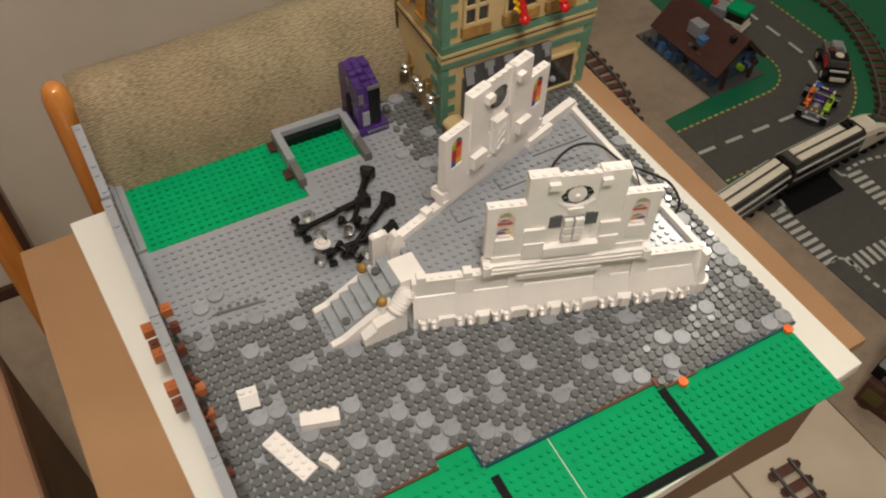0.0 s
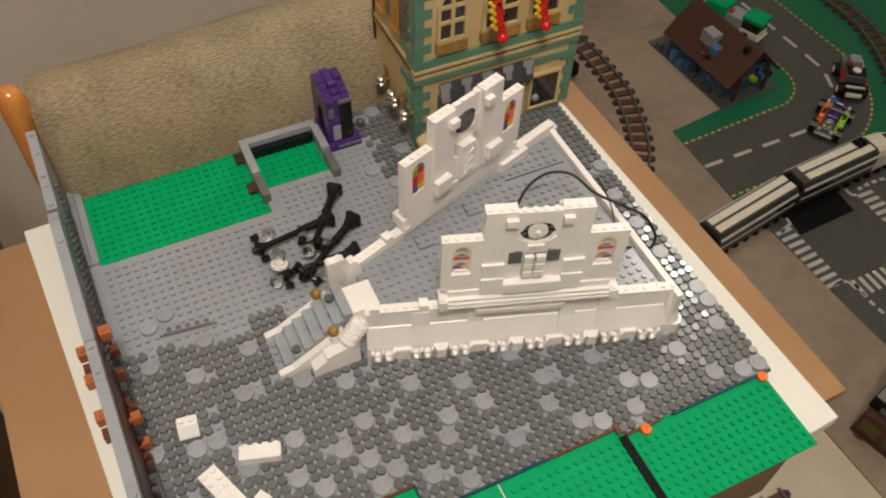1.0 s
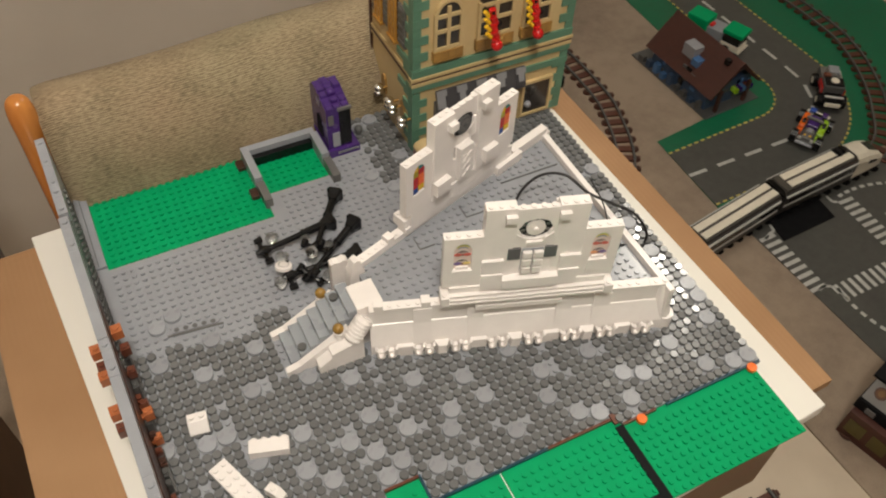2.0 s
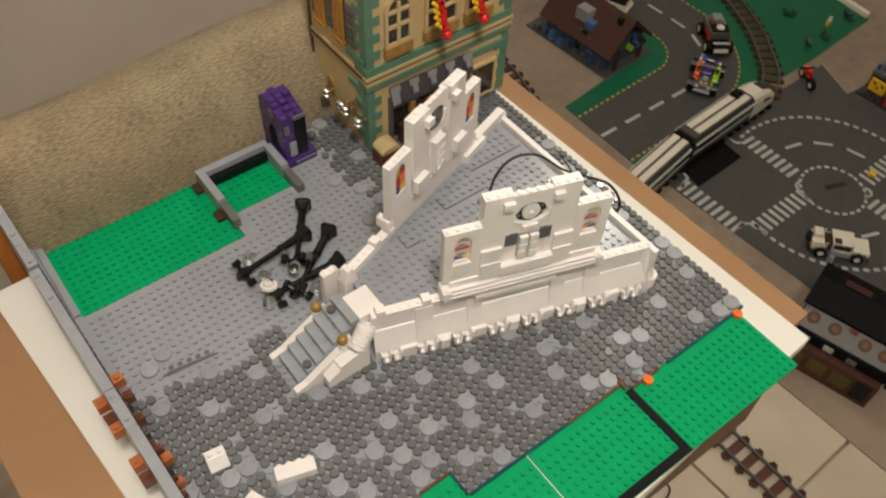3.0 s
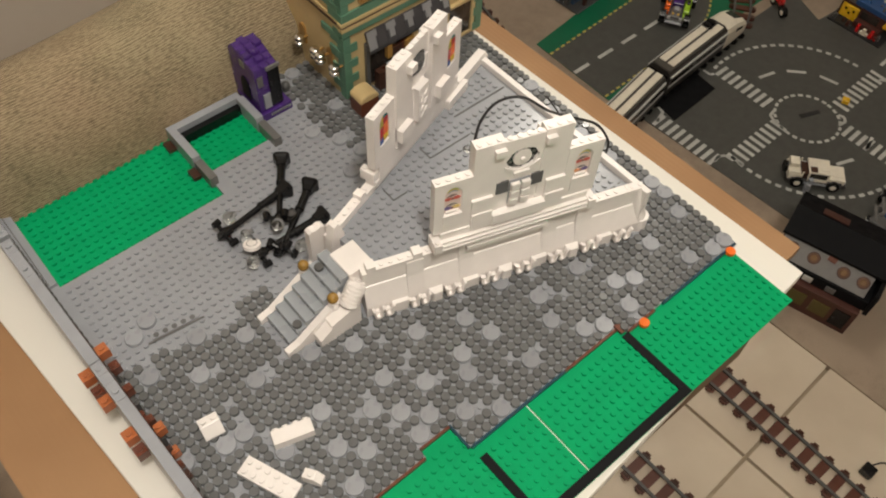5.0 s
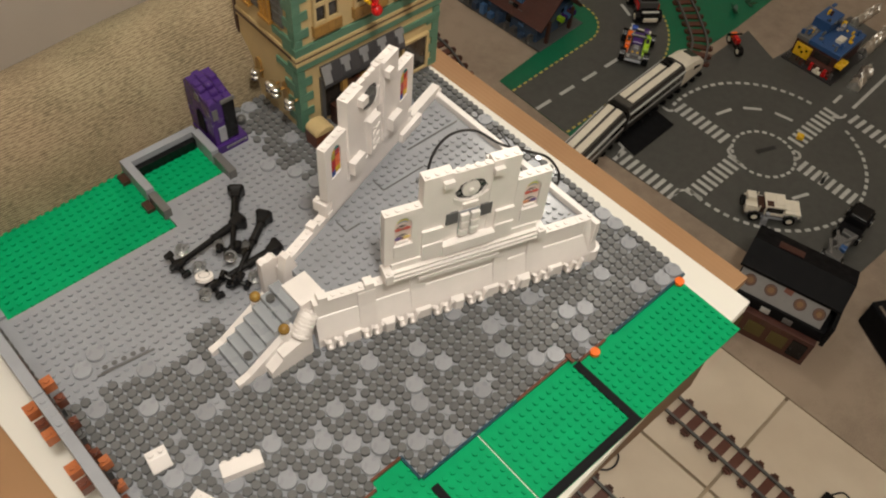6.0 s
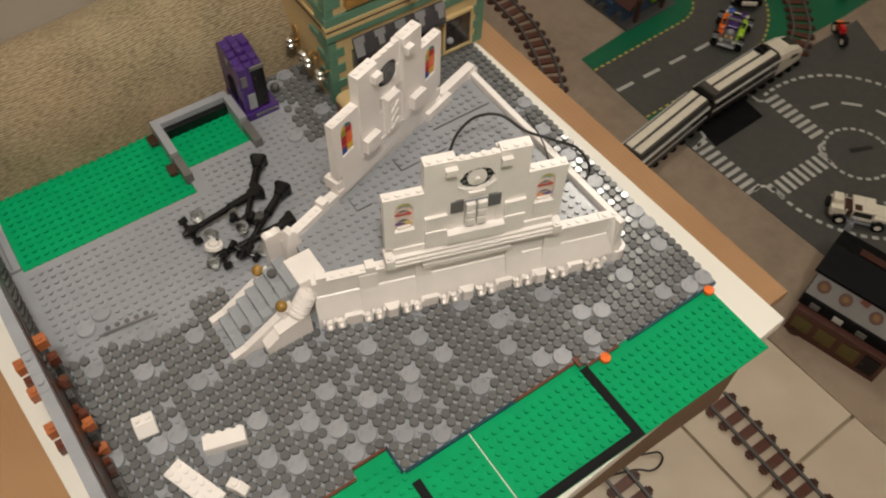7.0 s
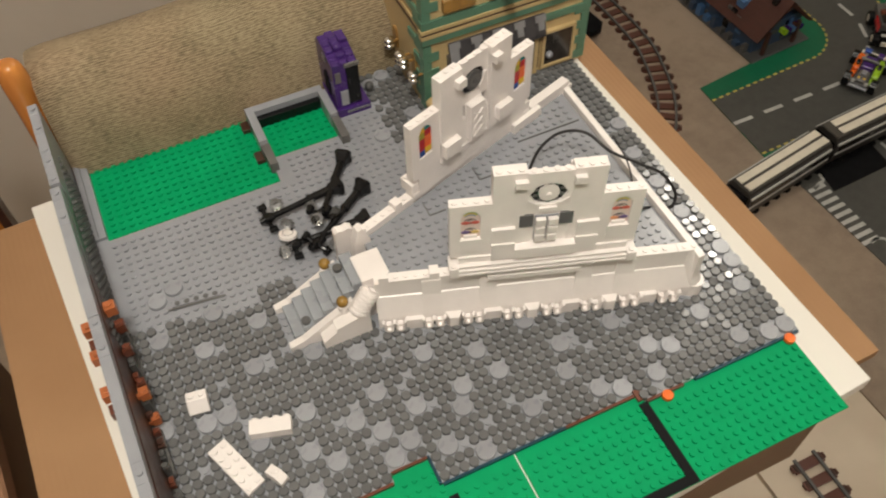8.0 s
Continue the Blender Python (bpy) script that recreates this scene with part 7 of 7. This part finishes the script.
def foil():
    """Strips of crumpled silver foil lying beside the shop."""
    random.seed(41)
    for x, y, L, w, turn in ((1.665, 0.362, 0.150, 0.036, 3), (1.497, 0.305, 0.100, 0.036, 8), (1.745, 0.440, 0.110, 0.026, -2)):
        bm = bm_new()
        nx, ny = 18, 6
        top, low = [], []
        for i in range(nx + 1):
            for j in range(ny + 1):
                h = 0.010 * noise.noise((i * 0.9 + x * 50, j * 1.1, 3.0)) + 0.012 * math.sin(math.pi * j / ny)
                px, py = L * (i / nx - 0.5) + random.uniform(-0.002, 0.002), w * (j / ny - 0.5) * (0.75 + 0.35 * noise.noise((i * 0.5, x * 9, 0)))
                top.append(bm.verts.new((px, py, h + 0.012)))
                low.append(bm.verts.new((px, py, 0.0)))
        k = lambda i, j: i * (ny + 1) + j
        for i in range(nx):
            for j in range(ny):
                q = (k(i, j), k(i + 1, j), k(i + 1, j + 1), k(i, j + 1))
                bm.faces.new([top[v] for v in q])
                bm.faces.new([low[v] for v in q[::-1]])
        edge = [k(i, 0) for i in range(nx + 1)] + [k(nx, j) for j in range(1, ny + 1)] + [k(i, ny) for i in range(nx - 1, -1, -1)] + [k(0, j) for j in range(ny - 1, 0, -1)]
        for a, b in zip(edge, edge[1:] + edge[:1]):
            bm.faces.new((low[a], low[b], top[b], top[a]))
        ob = thing("foil_strip", "crumpled shiny silver foil lying beside the toy shop", "foil", bm, FOIL, group="foil strips")
        ob.matrix_world = pose(x, y, G0 + 0.0023, 0, 0, turn)


BLUE2 = plastic("dull_blue_plastic", (0.026, 0.080, 0.22), 0.3)
road_curve()
road_crossing()
track("straight_track", [(0.3755, 0.060), (0.3755, -0.060), (0.375, -0.170), (0.374, -0.300), (0.373, -0.430), (0.372, -0.560)], "straight toy railway track on the stone tiles")
track("straight_track", [(0.131, 0.080), (0.132, 0.0), (0.133, -0.110), (0.134, -0.220), (0.135, -0.330)], "straight toy railway track on the stone tiles")
track("curved_track", [(0.700, 1.38), (0.712, 1.26), (0.716, 1.161), (0.712, 1.065), (0.698, 1.005), (0.672, 0.924), (0.637, 0.854), (0.585, 0.785), (0.52, 0.72)], "curved toy railway track on the carpet")
track("curved_track", [(1.44, 1.40), (1.465, 1.20), (1.472, 1.05), (1.459, 0.972), (1.430, 0.890), (1.385, 0.800), (1.335, 0.730), (1.275, 0.660), (1.205, 0.618)], "curved toy railway track on the green plate").location.z = 0.0022
track("straight_track", [(0.46, 0.520), (0.589, 0.5495), (0.710, 0.571), (0.832, 0.588), (1.0, 0.601), (1.19, 0.613)], "toy railway track under the train", MATTBLACK).location.z = 0.0018
railcar(0.0, 0.243, 0.0, False, "white toy railcar with cream strips on a grey roof").matrix_world = pose(0.589, 0.5495, 0, 0, 0, 9.4) @ Matrix.Diagonal((1, 1.14, 1, 1))
railcar(0.0, 0.336, 0.0, True, "white toy express train head with a sloping nose").matrix_world = pose(0.8465, 0.5925, 0, 0, 0, 3.8) @ Matrix.Diagonal((1, 1.16, 1, 1))
gable_cottage()
jeep()
buggy()
truck()
bus()
motorbike()
stall()
market()
foil()


def track_plug():
    bm = bm_new()
    box(bm, 0.426, 0.449, -0.276, -0.254, G0 - 0.0015, G0 + 0.014)
    t = thing("track_connector", "small black track power connector with a wire", "connector", bm, BLACK)
    bevel(t, 0.002)
    bm = bm_new()
    tube(bm, spline([(0.448, -0.264, G0 + 0.014), (0.466, -0.276, G0 + 0.016), (0.463, -0.299, G0 + 0.010), (0.441, -0.304, G0 + 0.004)], 8), 0.0016)
    part("wire", bm, CABLE, t)

    bm = bm_new()
    tube(bm, spline([(0.120, 0.060, G0 + 0.002), (0.166, 0.042, G0 + 0.003), (0.185, 0.027, G0 + 0.003), (0.202, 0.024, G0 + 0.004), (0.218, 0.031, G0 + 0.005), (0.220, 0.042, G0 + 0.005), (0.208, 0.050, G0 + 0.003), (0.170, 0.066, G0 + 0.002)], 8), 0.0019)
    thing("track_cable", "dark brown cable looped on the stone tiles", "cable", bm, CABLE, smooth=True)


track_plug()


def garden_bits():
    bm = bm_new()
    box(bm, -0.008, 0.008, -0.005, 0.005, 0.0, 0.014)
    rod(bm, (0, 0, 0.0139), (0, 0, 0.026), 0.006, 0.0045, 10)
    for face in bm.faces:
        face.material_index = 1 if face.calc_center_median().z > 0.0142 else 0
    t = thing("toy_figure", "small yellow and white toy figure on the green plate", "toy figure", bm, [YELLOW, CREAM])
    t.location = (1.590, 0.712, G0 + 0.0022)
    random.seed(31)
    for x, y, n in ((1.53, 0.80, 9), (1.66, 0.70, 9), (1.47, 0.69, 5), (1.53, 0.67, 4)):
        t = thing("toy_bush", "low dark green toy plant on the green plate", "toy plant", group="toy plants")
        for k in range(n):
            bm = bm_new()
            a = random.uniform(0, math.tau)
            d = Vector((math.cos(a), math.sin(a), random.uniform(0.4, 1.2))).normalized()
            p = Vector((random.uniform(-0.008, 0.008), random.uniform(-0.012, 0.012), 0))
            side = d.cross(Vector((0, 0, 1))).normalized() * 0.006
            m = p + d * 0.012
            tip = p + d * 0.024
            for u, v in ((m + side, m - side),):
                vs = [bm.verts.new(q) for q in (p, u, tip, v)]
                up = [bm.verts.new(q + Vector((0, 0, 0.0012))) for q in (p, u, tip, v)]
                bm.faces.new(vs)
                bm.faces.new(up)
                for i in range(4):
                    bm.faces.new((vs[i], vs[(i + 1) % 4], up[(i + 1) % 4], up[i]))
            part("leaf", bm, LEAF, t)
        t.location = (x, y, G0 + 0.0022)


def pale_bar():
    bm = bm_new()
    flat_poly(bm, [(1.705, 0.668), (1.722, 0.668), (1.748, 1.05), (1.732, 1.05)], G0 + 0.0022, G0 + 0.016)
    bevel(thing("low_kerb", "long pale kerb strip along the green plate", "toy kerb", bm, CREAM), 0.001)


pale_bar()


def black_case():
    bm = bm_new()
    box(bm, -0.085, 0.085, -0.065, 0.065, 0.0, 0.070)
    t = thing("equipment_case", "black case with a silver edge strip on the carpet", "case", bm, MATTBLACK)
    bevel(t, 0.004)
    bm = bm_new()
    box(bm, -0.080, -0.074, -0.050, 0.050, 0.0702, 0.073)
    part("edge_strip", bm, SILVER, t, "silver edge strip")
    t.matrix_world = pose(0.868, -0.190, G0, 0, 0, -28)


def dark_car():
    """Black toy vehicle with a blue-grey tangle of bars and hoses at one end."""
    t = thing("toy_car", "black toy vehicle with blue-grey bars at one end", "toy car")
    for name, m, b in (("body", MATTBLACK, (-0.010, 0.096, -0.024, 0.024, 0.012, 0.030)), ("cabin", MATTBLACK, (0.022, 0.064, -0.020, 0.020, 0.0302, 0.052)), ("roof", BLACK, (0.026, 0.060, -0.018, 0.018, 0.0522, 0.056)), ("bonnet", BLACK, (0.065, 0.094, -0.019, 0.019, 0.0302, 0.037)), ("hitch", DARKGREY, (-0.074, -0.0102, -0.010, 0.010, 0.012, 0.022)), ("front_block", DARKGREY, (-0.096, -0.070, -0.018, 0.014, 0.0222, 0.036)), ("front_block", DARKMID, (-0.050, -0.030, -0.016, 0.018, 0.0222, 0.040)), ("blue_block", BLUE2, (-0.066, -0.052, -0.016, -0.002, 0.0222, 0.042)), ("back_block", DARKGREY, (-0.026, -0.011, -0.020, 0.012, 0.0222, 0.046))):
        bm = bm_new()
        box(bm, *b)
        bevel(part(name, bm, m, t), 0.0014)
    for a, b in (((-0.090, -0.022, 0.020), (-0.030, 0.020, 0.046)), ((-0.084, 0.016, 0.024), (-0.020, -0.018, 0.050)), ((-0.095, 0.0, 0.030), (-0.060, 0.022, 0.044))):
        bm = bm_new()
        rod(bm, a, b, 0.0036, seg=8)
        part("bar", bm, DARKMID, t)
    wheels(t, ((0.010, -0.023), (0.078, -0.023), (0.010, 0.023), (0.078, 0.023), (-0.080, -0.018), (-0.080, 0.018)), 0.013, 0.011)
    t.matrix_world = pose(0.985, 0.040, G0 + 0.003, 0, 0, 8)


black_case()
dark_car()
LEAF = plastic("dark_green_leaf_plastic", (0.004, 0.045, 0.02), 0.35)
garden_bits()
floor_tiles()
